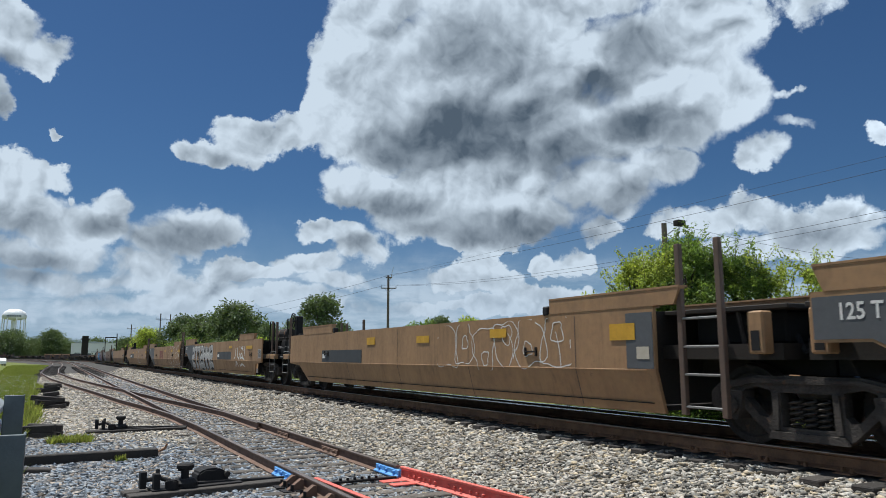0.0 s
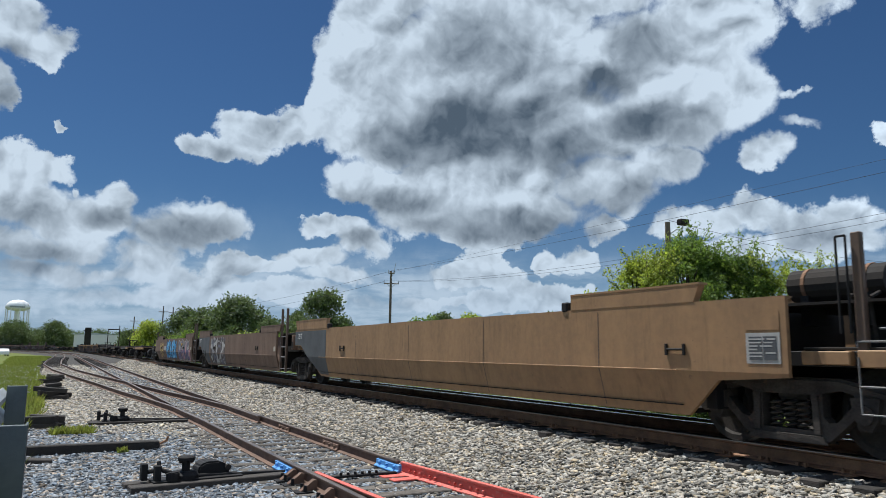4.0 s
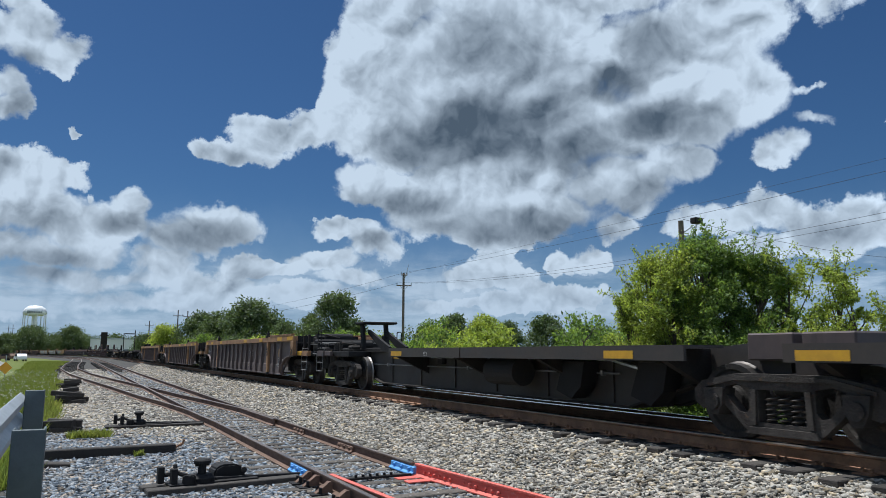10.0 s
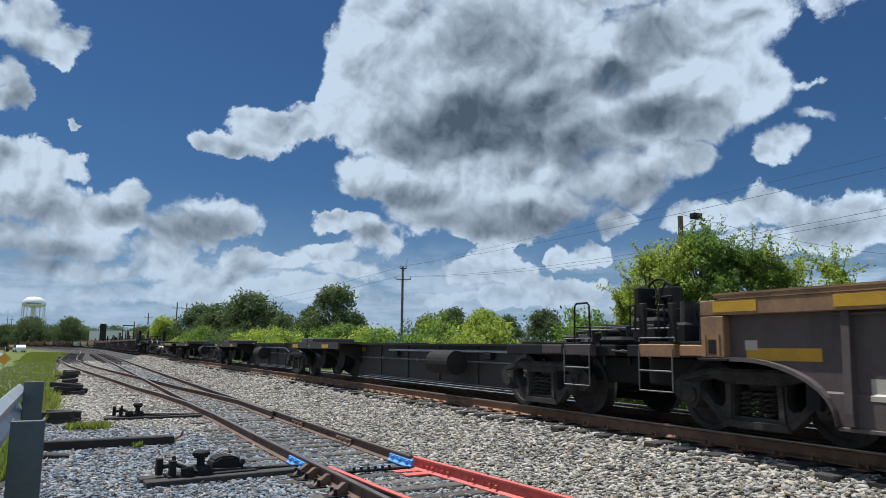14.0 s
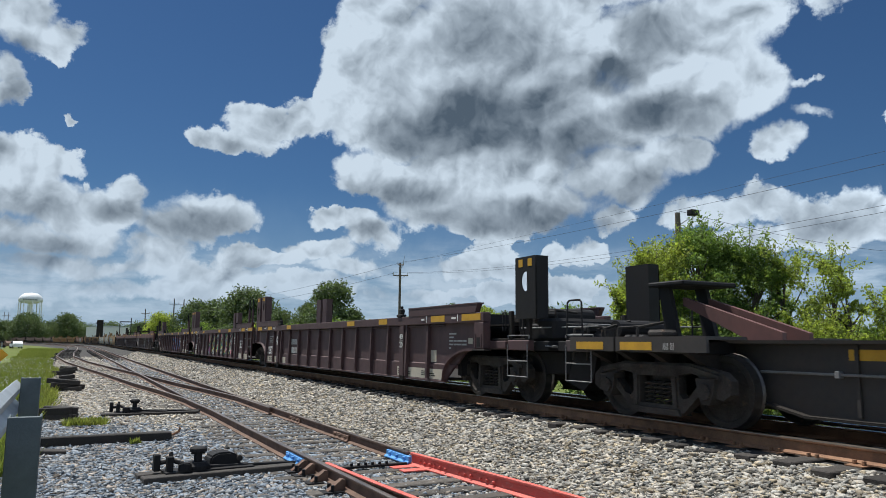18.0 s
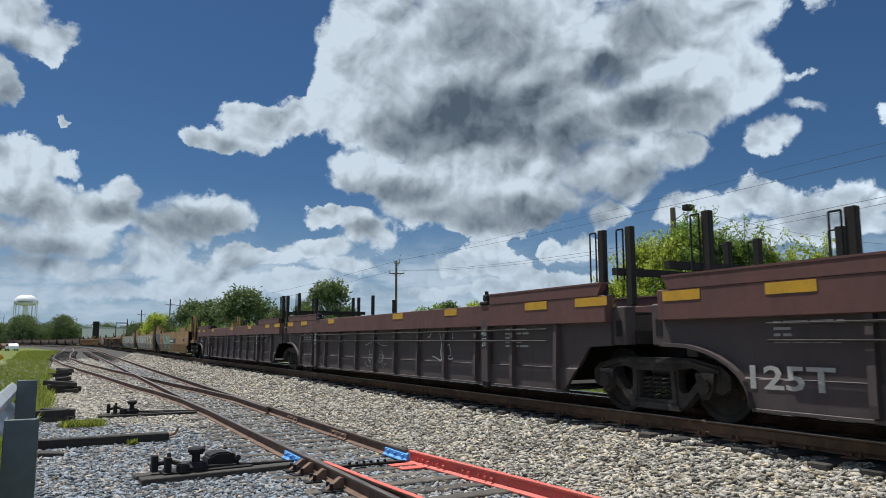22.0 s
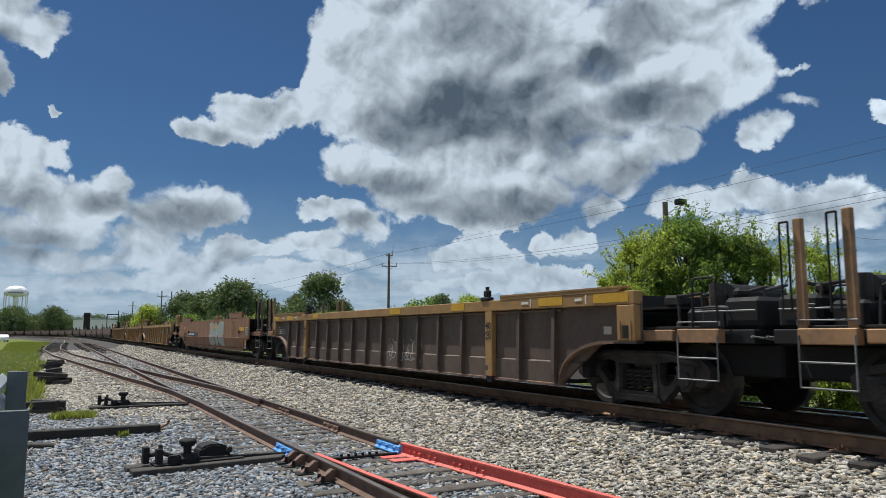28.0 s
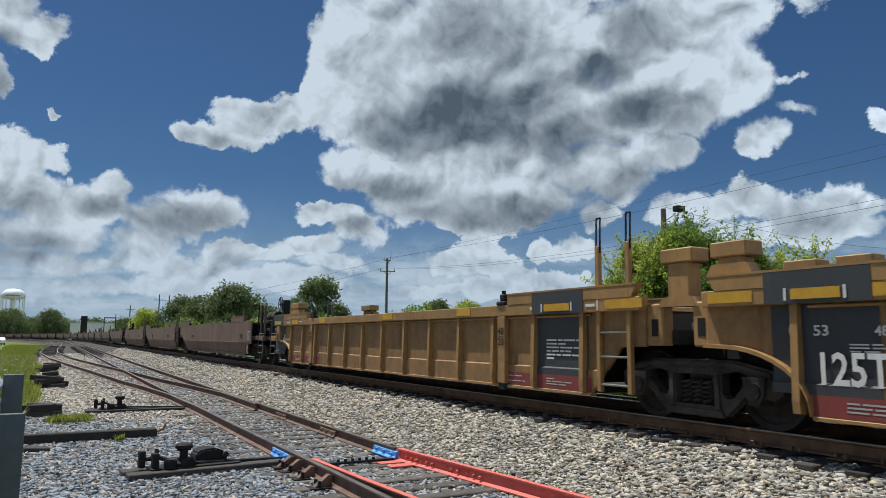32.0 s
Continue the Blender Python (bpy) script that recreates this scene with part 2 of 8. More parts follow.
N.put(hazy.outputs[0], air.inputs[2])
both = N.node("ShaderNodeMixShader")
N.put(cover, both.inputs[0])
N.put(air.outputs[0], both.inputs[1])
N.put(clouds.outputs[0], both.inputs[2])
N.put(both.outputs[0], N.node("ShaderNodeOutputWorld").inputs[0])


# ---- materials ----
def surface(name, base, second=None, rough=0.75, metal=0.0, scale=3.0, fine_scale=40.0, amount=0.5, bump=0.15, per_object=0.0,
            island=0.0, streak=0.0, third=None, through_light=0.0, tints=None, grime=0.0, gloss=0.5):
    """A weathered surface: two colours mixed by broad and fine noise, with relief; streak stretches the noise vertically."""
    m = bpy.data.materials.new(name)
    m.use_nodes = True
    n = Nodes(m.node_tree)
    co = n.node("ShaderNodeTexCoord").outputs["Object"]
    second = second or tuple(c * 0.6 for c in base)
    broad = n.noise(co, scale, 5.0, 0.6)
    if streak:
        mp = n.node("ShaderNodeMapping")
        n.put(co, mp.inputs[0])
        mp.inputs["Scale"].default_value = (1.0, 1.0, streak)
        broad = n.math("MULTIPLY_ADD", n.noise(mp.outputs[0], scale * 3, 4.0, 0.6), 0.6, n.math("MULTIPLY", broad, 0.4))
    grain = n.noise(co, fine_scale, 3.0, 0.6)
    fac = n.ramp(n.math("MULTIPLY_ADD", grain, 0.35, n.math("MULTIPLY", broad, 0.65)), 0.5 - 0.22, 0.5 + 0.22)
    col = n.mix(n.math("MULTIPLY", fac, amount), base, second)
    if third:
        spots = n.ramp(n.noise(co, scale * 2.3, 6.0, 0.7), 0.58, 0.68)
        col = n.mix(spots, col, third)
    if grime:                    # dark runs of dirt and rust down the sides
        mp2 = n.node("ShaderNodeMapping")
        n.put(co, mp2.inputs[0])
        mp2.inputs["Scale"].default_value = (1.0, 1.0, 0.10)
        runs = n.ramp(n.noise(mp2.outputs[0], 6.0, 8.0, 0.72), 0.46, 0.70)
        blot = n.ramp(n.noise(co, 0.9, 7.0, 0.65), 0.42, 0.70)
        col = n.mix(n.math("MULTIPLY", n.math("MULTIPLY", runs, blot), grime * 1.5), col, tuple(c * 0.28 for c in base))
        spots = n.ramp(n.noise(co, 7.0, 8.0, 0.75), 0.63, 0.70)
        col = n.mix(n.math("MULTIPLY", spots, grime), col, (0.10, 0.055, 0.035))
    if per_object or island:
        pick = n.node("ShaderNodeObjectInfo").outputs["Random"] if per_object else n.node("ShaderNodeNewGeometry").outputs["Random Per Island"]
        k = per_object or island
        val = n.ramp(pick, 0.0, 1.0, 1.0 - k, 1.0 + k)
        hsv = n.node("ShaderNodeHueSaturation")
        n.put(val, hsv.inputs["Value"])
        n.put(col, hsv.inputs["Color"])
        col = hsv.outputs[0]
        if tints:                # some pieces bluish, some tan
            other = n.math("FRACT", n.math("MULTIPLY", pick, 37.7))
            col = n.mix(n.ramp(other, 0.45, 0.55), n.mix(1.0, col, tints[0], "MULTIPLY"), col)
            col = n.mix(n.ramp(other, 0.72, 0.92), col, n.mix(1.0, col, tints[1], "MULTIPLY"))
    b = n.node("ShaderNodeBsdfPrincipled")
    n.put(col, b.inputs["Base Color"])
    n.put(n.ramp(broad, 0.2, 0.8, max(0.05, rough - 0.12), min(1.0, rough + 0.1)), b.inputs["Roughness"])
    b.inputs["Metallic"].default_value = metal
    b.inputs["Specular IOR Level"].default_value = gloss
    if bump:
        bp = n.node("ShaderNodeBump")
        bp.inputs["Strength"].default_value = bump
        bp.inputs["Distance"].default_value = 0.02
        n.put(grain, bp.inputs["Height"])
        n.put(bp.outputs[0], b.inputs["Normal"])
    done = b.outputs[0]
    if through_light:            # thin leaves let some light through
        tl = n.node("ShaderNodeBsdfTranslucent")
        n.put(n.mix(1.0, col, (1.35, 1.3, 0.7), "MULTIPLY"), tl.inputs[0])
        ms = n.node("ShaderNodeMixShader")
        ms.inputs[0].default_value = through_light
        n.put(done, ms.inputs[1])
        n.put(tl.outputs[0], ms.inputs[2])
        done = ms.outputs[0]
    n.put(done, n.node("ShaderNodeOutputMaterial").inputs[0])
    return m


M = {}
# Bed far darker than its stones: the shade in their gaps is painted in.
M["gravel"] = surface("shaded_gravel_bed", (0.11, 0.105, 0.10), (0.04, 0.04, 0.04), 0.95, scale=9, fine_scale=60, amount=0.9, gloss=0.05, bump=0.8)
M["stone"] = surface("ballast_stone", (0.385, 0.352, 0.305), (0.205, 0.188, 0.165), 0.9, scale=14, fine_scale=90, amount=0.8, gloss=0.1, bump=0.3, island=0.50, tints=((0.88, 0.92, 0.96), (1.06, 0.97, 0.80)))
M["stone_old"] = surface("old_dark_ballast_stone", (0.25, 0.255, 0.26), (0.13, 0.135, 0.142), 0.9, scale=14, fine_scale=90, amount=0.8, gloss=0.1, bump=0.3, island=0.55, tints=((0.82, 0.92, 1.04), (1.2, 1.0, 0.82)))
M["grass"] = surface("rough_grass", (0.10, 0.135, 0.035), (0.15, 0.155, 0.06), 0.95, scale=0.25, fine_scale=4, amount=0.8, gloss=0.05, bump=0.6)
M["blade"] = surface("grass_blades", (0.175, 0.24, 0.055), (0.27, 0.275, 0.095), 0.8, scale=0.8, fine_scale=9, amount=0.8, gloss=0.05, bump=0, island=0.35, through_light=0.35)
M["asphalt"] = surface("pale_asphalt", (0.24, 0.235, 0.225), (0.18, 0.175, 0.17), 0.9, scale=0.4, fine_scale=30, amount=0.6, gloss=0.05, bump=0.2)
M["tie"] = surface("creosoted_tie", (0.024, 0.021, 0.019), (0.055, 0.047, 0.041), 0.9, scale=5, fine_scale=45, amount=0.8, bump=0.5, per_object=0.35)
M["rail_rust"] = surface("rusty_rail_web", (0.30, 0.155, 0.080), (0.12, 0.070, 0.048), 0.85, scale=4, fine_scale=60, amount=0.8, bump=0.3)
M["rail_brown"] = surface("brown_rail_web", (0.165, 0.092, 0.060), (0.075, 0.050, 0.040), 0.85, scale=4, fine_scale=60, amount=0.8, bump=0.3)
M["tie_old"] = surface("grey_weathered_tie", (0.12, 0.105, 0.09), (0.055, 0.047, 0.041), 0.92, scale=6, fine_scale=55, amount=0.9, bump=0.5, per_object=0.4)
M["rail_head"] = surface("worn_rail_head", (0.34, 0.29, 0.25), (0.20, 0.15, 0.12), 0.38, metal=1.0, scale=2, fine_scale=30, amount=0.6, bump=0.05)
M["rail_polished"] = surface("polished_rail_head", (0.72, 0.72, 0.72), (0.58, 0.56, 0.54), 0.20, metal=1.0, scale=2, fine_scale=30, amount=0.6, bump=0.02)
M["red_paint"] = surface("faded_red_paint", (0.62, 0.10, 0.075), (0.48, 0.13, 0.10), 0.6, scale=7, fine_scale=40, amount=0.7, bump=0.15, third=(0.55, 0.25, 0.21))
M["blue_paint"] = surface("bright_blue_paint", (0.11, 0.34, 0.72), (0.07, 0.22, 0.52), 0.55, scale=7, fine_scale=40, amount=0.7, bump=0.15)
M["black_iron"] = surface("black_iron", (0.010, 0.010, 0.012), (0.022, 0.020, 0.019), 0.75, metal=0.0, scale=5, fine_scale=50, amount=0.7, bump=0.08, gloss=0.25)
M["truck_steel"] = surface("grimy_truck_steel", (0.062, 0.055, 0.050), (0.022, 0.020, 0.019), 0.8, scale=3, fine_scale=40, amount=0.95, bump=0.4, gloss=0.2, third=(0.085, 0.06, 0.045))
# Lighter than truck_steel: the frames' lit grey is put into the dusty colour.
M["side_frame"] = surface("lit_dusty_cast_side_frame", (0.078, 0.069, 0.062), (0.028, 0.025, 0.024), 0.85, scale=3, fine_scale=40, amount=0.95, bump=0.4, gloss=0.15, third=(0.085, 0.058, 0.042))
M["wheel_tread"] = surface("worn_wheel_steel", (0.22, 0.21, 0.20), (0.10, 0.08, 0.07), 0.4, metal=0.9, scale=3, fine_scale=30, amount=0.7, bump=0.1)
M["underframe"] = surface("dark_underframe", (0.018, 0.017, 0.017), (0.040, 0.033, 0.028), 0.8, scale=1.5, fine_scale=30, amount=0.8, bump=0.08, gloss=0.2)
M["galvanised"] = surface("weathered_galvanised_steel", (0.42, 0.45, 0.47), (0.30, 0.33, 0.35), 0.5, metal=0.5, scale=4, fine_scale=40, amount=0.6, bump=0.08)
M["post_grey"] = surface("blue_grey_post", (0.10, 0.125, 0.135), (0.07, 0.085, 0.09), 0.6, metal=0.3, scale=5, fine_scale=50, amount=0.6, bump=0.1)
M["pole_wood"] = surface("weathered_pole_wood", (0.16, 0.13, 0.105), (0.09, 0.075, 0.065), 0.9, scale=2, fine_scale=25, amount=0.8, bump=0.4)
M["leaf"] = surface("green_leaves", (0.115, 0.195, 0.045), (0.17, 0.245, 0.062), 0.6, scale=0.6, fine_scale=6, amount=0.9, bump=0, island=0.45, through_light=0.55)
M["leaf_light"] = surface("sunlit_green_leaves", (0.225, 0.305, 0.058), (0.30, 0.35, 0.08), 0.6, scale=0.8, fine_scale=6, amount=0.9, bump=0, island=0.45, through_light=0.55)
M["leaf_far"] = surface("dark_green_far_leaves", (0.075, 0.115, 0.045), (0.105, 0.145, 0.058), 0.7, scale=0.3, fine_scale=3, amount=0.9, bump=0, island=0.35, through_light=0.3)
M["bark"] = surface("grey_brown_bark", (0.10, 0.08, 0.06), (0.06, 0.05, 0.04), 0.95, scale=3, fine_scale=20, amount=0.8, bump=0.6)
M["white_wall"] = surface("white_metal_siding", (0.72, 0.72, 0.70), (0.6, 0.6, 0.58), 0.7, scale=0.1, fine_scale=3, amount=0.5, bump=0.05)
M["tower_white"] = surface("white_tank_paint", (0.78, 0.79, 0.80), (0.6, 0.6, 0.62), 0.5, scale=0.2, fine_scale=3, amount=0.4, bump=0.05)
M["sign_yellow"] = surface("yellow_sign", (0.75, 0.36, 0.02), (0.65, 0.30, 0.02), 0.5, scale=3, fine_scale=30, amount=0.5, bump=0)
M["yellow_mark"] = surface("yellow_reflective_panel", (0.60, 0.33, 0.015), (0.36, 0.20, 0.025), 0.6, scale=5, fine_scale=30, amount=0.6, bump=0.05)
M["white_mark"] = surface("white_stencil_paint", (0.72, 0.71, 0.68), (0.5, 0.49, 0.46), 0.7, scale=4, fine_scale=30, amount=0.7, bump=0)
M["dark_mark"] = surface("dark_stencil_paint", (0.022, 0.021, 0.022), (0.045, 0.041, 0.038), 0.8, scale=4, fine_scale=30, amount=0.7, bump=0, gloss=0.2)
M["red_mark"] = surface("dark_red_paint", (0.22, 0.04, 0.035), (0.15, 0.035, 0.03), 0.7, scale=4, fine_scale=30, amount=0.7, bump=0)
M["tan"] = surface("tan_yellow_car_paint", (0.36, 0.208, 0.098), (0.22, 0.130, 0.068), 0.7, scale=0.7, fine_scale=8, amount=1.0, grime=0.5, bump=0.06, streak=0.25)
M["ochre"] = surface("ochre_car_paint", (0.39, 0.215, 0.066), (0.215, 0.126, 0.056), 0.7, scale=0.7, fine_scale=8, amount=1.0, grime=0.5, bump=0.06, streak=0.25)
M["rust_brown"] = surface("rusty_brown_car_paint", (0.29, 0.132, 0.060), (0.17, 0.083, 0.044), 0.75, scale=0.7, fine_scale=8, amount=1.0, grime=0.5, bump=0.06, streak=0.25)
M["brown"] = surface("brown_car_paint", (0.19, 0.112, 0.072), (0.115, 0.072, 0.052), 0.75, scale=0.7, fine_scale=8, amount=1.0, grime=0.5, bump=0.06, streak=0.25)
M["maroon"] = surface("maroon_car_paint", (0.088, 0.044, 0.044), (0.055, 0.032, 0.034), 0.7, scale=0.6, fine_scale=8, amount=1.0, grime=0.4, bump=0.06, streak=0.25)
M["maroon_top"] = surface("rust_red_car_paint", (0.145, 0.060, 0.050), (0.090, 0.042, 0.039), 0.7, scale=0.6, fine_scale=8, amount=1.0, grime=0.4, bump=0.06, streak=0.25)
# Ochre darkened for the chord's shadow on the panels, plus brown grime.
M["ochre_shaded_grimy"] = surface("shaded_grimy_ochre_side_paint", (0.32, 0.175, 0.058), (0.155, 0.090, 0.042), 0.75, scale=0.7, fine_scale=8, amount=1.0, grime=0.8, bump=0.06, streak=0.25)
M["umber"] = surface("dark_umber_car_paint", (0.125, 0.080, 0.056), (0.062, 0.045, 0.037), 0.75, scale=0.6, fine_scale=8, amount=1.0, grime=0.5, bump=0.06, streak=0.3)
M["greybrown"] = surface("grey_brown_grimy_paint", (0.125, 0.092, 0.086), (0.075, 0.058, 0.056), 0.75, scale=0.6, fine_scale=8, amount=1.0, grime=0.4, bump=0.06, streak=0.25)
M["charcoal"] = surface("charcoal_car_paint", (0.056, 0.043, 0.045), (0.080, 0.058, 0.054), 0.75, scale=0.6, fine_scale=8, amount=1.0, grime=0.4, bump=0.06, streak=0.25)
M["orange_deck"] = surface("rusty_orange_paint", (0.36, 0.195, 0.085), (0.15, 0.090, 0.060), 0.75, scale=1.5, fine_scale=14, amount=0.9, bump=0.1)


# ---- mesh helpers ----
def box(bm, x0, x1, y0, y1, z0, z1, bevel=0.0):
    m = Matrix.Translation(((x0 + x1) / 2, (y0 + y1) / 2, (z0 + z1) / 2)) @ Matrix.Diagonal((abs(x1 - x0), abs(y1 - y0), abs(z1 - z0), 1))
    made = bmesh.ops.create_cube(bm, size=1.0, matrix=m)["verts"]
    if bevel:
        edges = list({e for v in made for e in v.link_edges})
        bmesh.ops.bevel(bm, geom=edges, offset=bevel, segments=1, affect="EDGES")
    return bm


def prism(bm, outline, axis, a, b):
    """An outline of points pushed from a to b along an axis: 'x' takes (y, z), 'y' takes (x, z), 'z' takes (x, y)."""
    def at(p, q):
        return {"x": (q, p[0], p[1]), "y": (p[0], q, p[1]), "z": (p[0], p[1], q)}[axis]
    one = [bm.verts.new(at(p, a)) for p in outline]
    two = [bm.verts.new(at(p, b)) for p in outline]
    n = len(outline)
    bm.faces.new(one)
    bm.faces.new(two[::-1])
    for i in range(n):
        bm.faces.new((one[i], two[i], two[(i + 1) % n], one[(i + 1) % n]))
    return bm


def rod(bm, p, q, r, sides=8, r2=None):
    p, q = Vector(p), Vector(q)
    d = q - p
    m = Matrix.Translation((p + q) / 2) @ d.to_track_quat("Z", "Y").to_matrix().to_4x4()
    bmesh.ops.create_cone(bm, cap_ends=True, segments=sides, radius1=r, radius2=r if r2 is None else r2, depth=d.length, matrix=m)
    return bm


def bent(bm, points, r, sides=6):
    for p, q in zip(points, points[1:]):
        rod(bm, p, q, r, sides)
    return bm


def shape(name, bm, smooth=False):
    bmesh.ops.recalc_face_normals(bm, faces=bm.faces)
    me = bpy.data.meshes.new(name)
    bm.to_mesh(me)
    bm.free()
    if smooth:
        me.polygons.foreach_set("use_smooth", [True] * len(me.polygons))
    return me


def part(name, bm, material, parent=None, label="", at=None, smooth=False):
    """Links a bmesh (or a mesh) as one object under a thing."""
    me = bm if isinstance(bm, bpy.types.Mesh) else shape(name, bm, smooth)
    if material and not me.materials:
        me.materials.append(material)
    ob = new(name, me)
    if parent:
        ob.parent = parent
    if at is not None:
        ob.matrix_basis = at
    if label:
        ob["label"] = label
    return ob


def thing(name, label, category, group="", kind="", at=None):
    ob = new(name)
    ob.empty_display_size = 0.3
    if at is not None:
        ob.matrix_basis = at
    return tagged(ob, label, category, group, kind)


def bm_new():
    return bmesh.new()


# ---- the main line ----
MAIN_X, STRAIGHT, RADIUS = 8.19, 150.0, 900.0


def line_at(s, off=0.0, z=0.0):
    """A place on the main line s metres ahead of the camera, off metres to the right of its centre, and its heading."""
    if s <= STRAIGHT:
        return Vector((MAIN_X + off, s, z)), 0.0
    a = (s - STRAIGHT) / RADIUS
    r = RADIUS + off
    return Vector((MAIN_X - RADIUS + r * math.cos(a), STRAIGHT + r * math.sin(a), z)), a


def sweep(bm, profile, stations):
    """Sweeps a closed profile (sideways, up) along stations of (place, heading)."""
    rings = []
    for place, a in stations:
        side = Vector((math.cos(a), math.sin(a), 0))
        rings.append([bm.verts.new(place + side * p + Vector((0, 0, q))) for p, q in profile])
    n = len(profile)
    for r, t in zip(rings, rings[1:]):
        for i in range(n):
            bm.faces.new((r[i], t[i], t[(i + 1) % n], r[(i + 1) % n]))
    bm.faces.new(rings[0])
    bm.faces.new(rings[-1][::-1])
    return bm


STEPS = [-12, 0, 10, 20, 40, 70, 110, 150] + [150 + 15 * i for i in range(1, 38)]
ZN = -0.60                       # the yard track's rail head


def yard_at(s, off=0.0, z=ZN):
    """The yard track beside the main line."""
    c = 3.95 + 0.006 * max(0.0, s - 15)
    if s <= 60:
        return Vector((c + off, s, z)), 0.0
    p, a = line_at(s, -4.0 + off, z + min(0.3, (s - 60) * 0.004))
    k = min(1.0, (s - 60) / 90)
    p.x += (3.95 + 0.27 - 4.19) * (1 - k)
    return p, a


DIVERGE = [(18, 3.95), (22, 3.9), (26, 3.62), (30, 3.22), (38, 2.66), (50, 1.72), (62, 0.85), (80, 0.05), (100, 0.25), (126, 0.95), (150, 1.3)]


def side_at(s, off=0.0, z=ZN):
    """The track that leaves the yard track to the left."""
    if s > 150:
        p, a = line_at(s, -6.9 + off, z + 0.25)
        return p, a
    ys, xs = [p[0] for p in DIVERGE], [p[1] for p in DIVERGE]
    x = float(np.interp(s, ys, xs))
    slope = (float(np.interp(s + 1.5, ys, xs)) - float(np.interp(s - 1.5, ys, xs))) / 3
    return Vector((x + off, s, z + min(0.25, max(0, s - 60) * 0.003))), -math.atan(slope)


RAIL_BODY = [(-0.075, -0.18), (0.075, -0.18), (0.075, -0.165), (0.012, -0.14), (0.010, -0.045), (0.035, -0.032), (0.036, -0.014), (-0.036, -0.014), (-0.035, -0.032), (-0.010, -0.045), (-0.012, -0.14), (-0.075, -0.165)]
RAIL_TOP = [(-0.036, -0.014), (0.036, -0.014), (0.035, -0.005), (0.024, -0.0012), (0.010, 0.0004), (-0.010, 0.0004), (-0.024, -0.0012), (-0.035, -0.005)]


def rail(label, stations, body="rail_brown", top="rail_head"):
    r = thing("rail", label, "rail", "rails", "structure")
    part("rail_web", sweep(bm_new(), RAIL_BODY, stations), M[body], r)
    part("rail_head", sweep(bm_new(), RAIL_TOP, stations), M[top], r)
    return r


for off, top_ in ((-0.7525, "rail_head"), (0.7525, "rail_polished")):
    rail("brown rusty main line rail with a polished head", [line_at(s, off) for s in STEPS], "rail_rust", top_)
rail("spare rail laid on the tie ends", [line_at(s, 1.56, -0.03) for s in STEPS if s <= 150], "rail_brown", "rail_polished")
YS = [-4, 0, 6, 10, 14, 18, 22, 26, 30, 35, 40, 50, 60, 75, 90, 110, 130, 150] + [150 + 15 * i for i in range(1, 34)]
rail("rusty yard rail with a worn shiny head", [yard_at(s, -0.7525) for s in YS if s >= 21])
rail("rusty yard rail with a worn shiny head", [yard_at(s, 0.7525) for s in YS if s >= 10])
DS = [18, 20, 22, 24, 26, 28, 30, 34, 38, 44, 50, 56, 62, 70, 80, 90, 100, 113, 126, 138, 150] + [150 + 15 * i for i in range(1, 30)]
rail("rusty stock rail bending away to the siding", [yard_at(s, -0.7525) for s in (-4, 0, 6, 10, 14, 18)] + [side_at(s, -0.7525) for s in DS if s > 18])
rail("rusty closure rail of the turnout", [side_at(s, 0.7525 - 0.07 * max(0, (22 - s) / 4)) for s in DS])

# ---- ground ----
def ground_height(x, y):
    """Ballast shoulders and the levels between them."""
    p = MAIN_X if y <= STRAIGHT else line_at(min(y, 600), 0)[0].x
    d = abs(x - p)
    low = -0.825 if x < p else -0.95
    if d < 1.28:
        return -0.212
    if d < 1.52:
        return -0.212 - 0.09 * (d - 1.28) / 0.24
    return -0.302 + (low + 0.302) * min(1.0, (d - 1.52) / 1.62)


def sheet(name, xs, ys, height, material, label, category, kind="structure"):
    verts = [(x, y, height(x, y)) for y in ys for x in xs]
    n = len(xs)
    faces = [(j * n + i, j * n + i + 1, (j + 1) * n + i + 1, (j + 1) * n + i) for j in range(len(ys) - 1) for i in range(n - 1)]
    me = bpy.data.meshes.new(name)
    me.from_pydata(verts, [], faces)
    me.update()
    me.polygons.foreach_set("use_smooth", [True] * len(me.polygons))
    me.materials.append(material)
    return tagged(new(name, me), label, category, "", kind)


sheet("ground", [-3000, -400, -60, -20, -6, 0, 12, 40, 400, 3000], [-400, -30, 0, 30, 100, 300, 700, 4000], lambda x, y: -1.05, M["grass"], "rough green grass reaching to the horizon", "grass")


def bed_x(y, k):
    return k + (0 if y <= STRAIGHT else line_at(y)[0].x - MAIN_X)


bed_ys = [-10 + 1.0 * i for i in range(60)] + [50 + 5 * i for i in range(21)] + [165 + 15 * i for i in range(28)]
bed_ks = [-1.5, -0.4, 0.4, 1.2, 2, 2.6, 3.2, 3.9, 4.5, 4.9, 5.2, 5.6, 6.0, 6.35, 6.67, 6.91, 8.2, 9.47, 9.71, 10.3, 10.7, 11.1, 11.5, 12.0]
verts, faces = [], []
for y in bed_ys:
    for k in bed_ks:
        x = bed_x(y, k)
        z = ground_height(k, 0) + noise.noise((x * 1.3, y * 1.3, 0)) * 0.016 * (1 if k < 6 or k > 10 else 0.3)
        if k in (-1.5, 12.0):
            z = -1.06
        verts.append((x, y, z))
n = len(bed_ks)
for j in range(len(bed_ys) - 1):
    for i in range(n - 1):
        faces.append((j * n + i, j * n + i + 1, (j + 1) * n + i + 1, (j + 1) * n + i))
me = bpy.data.meshes.new("ballast_bed")
me.from_pydata(verts, [], faces)
me.polygons.foreach_set("use_smooth", [True] * len(me.polygons))
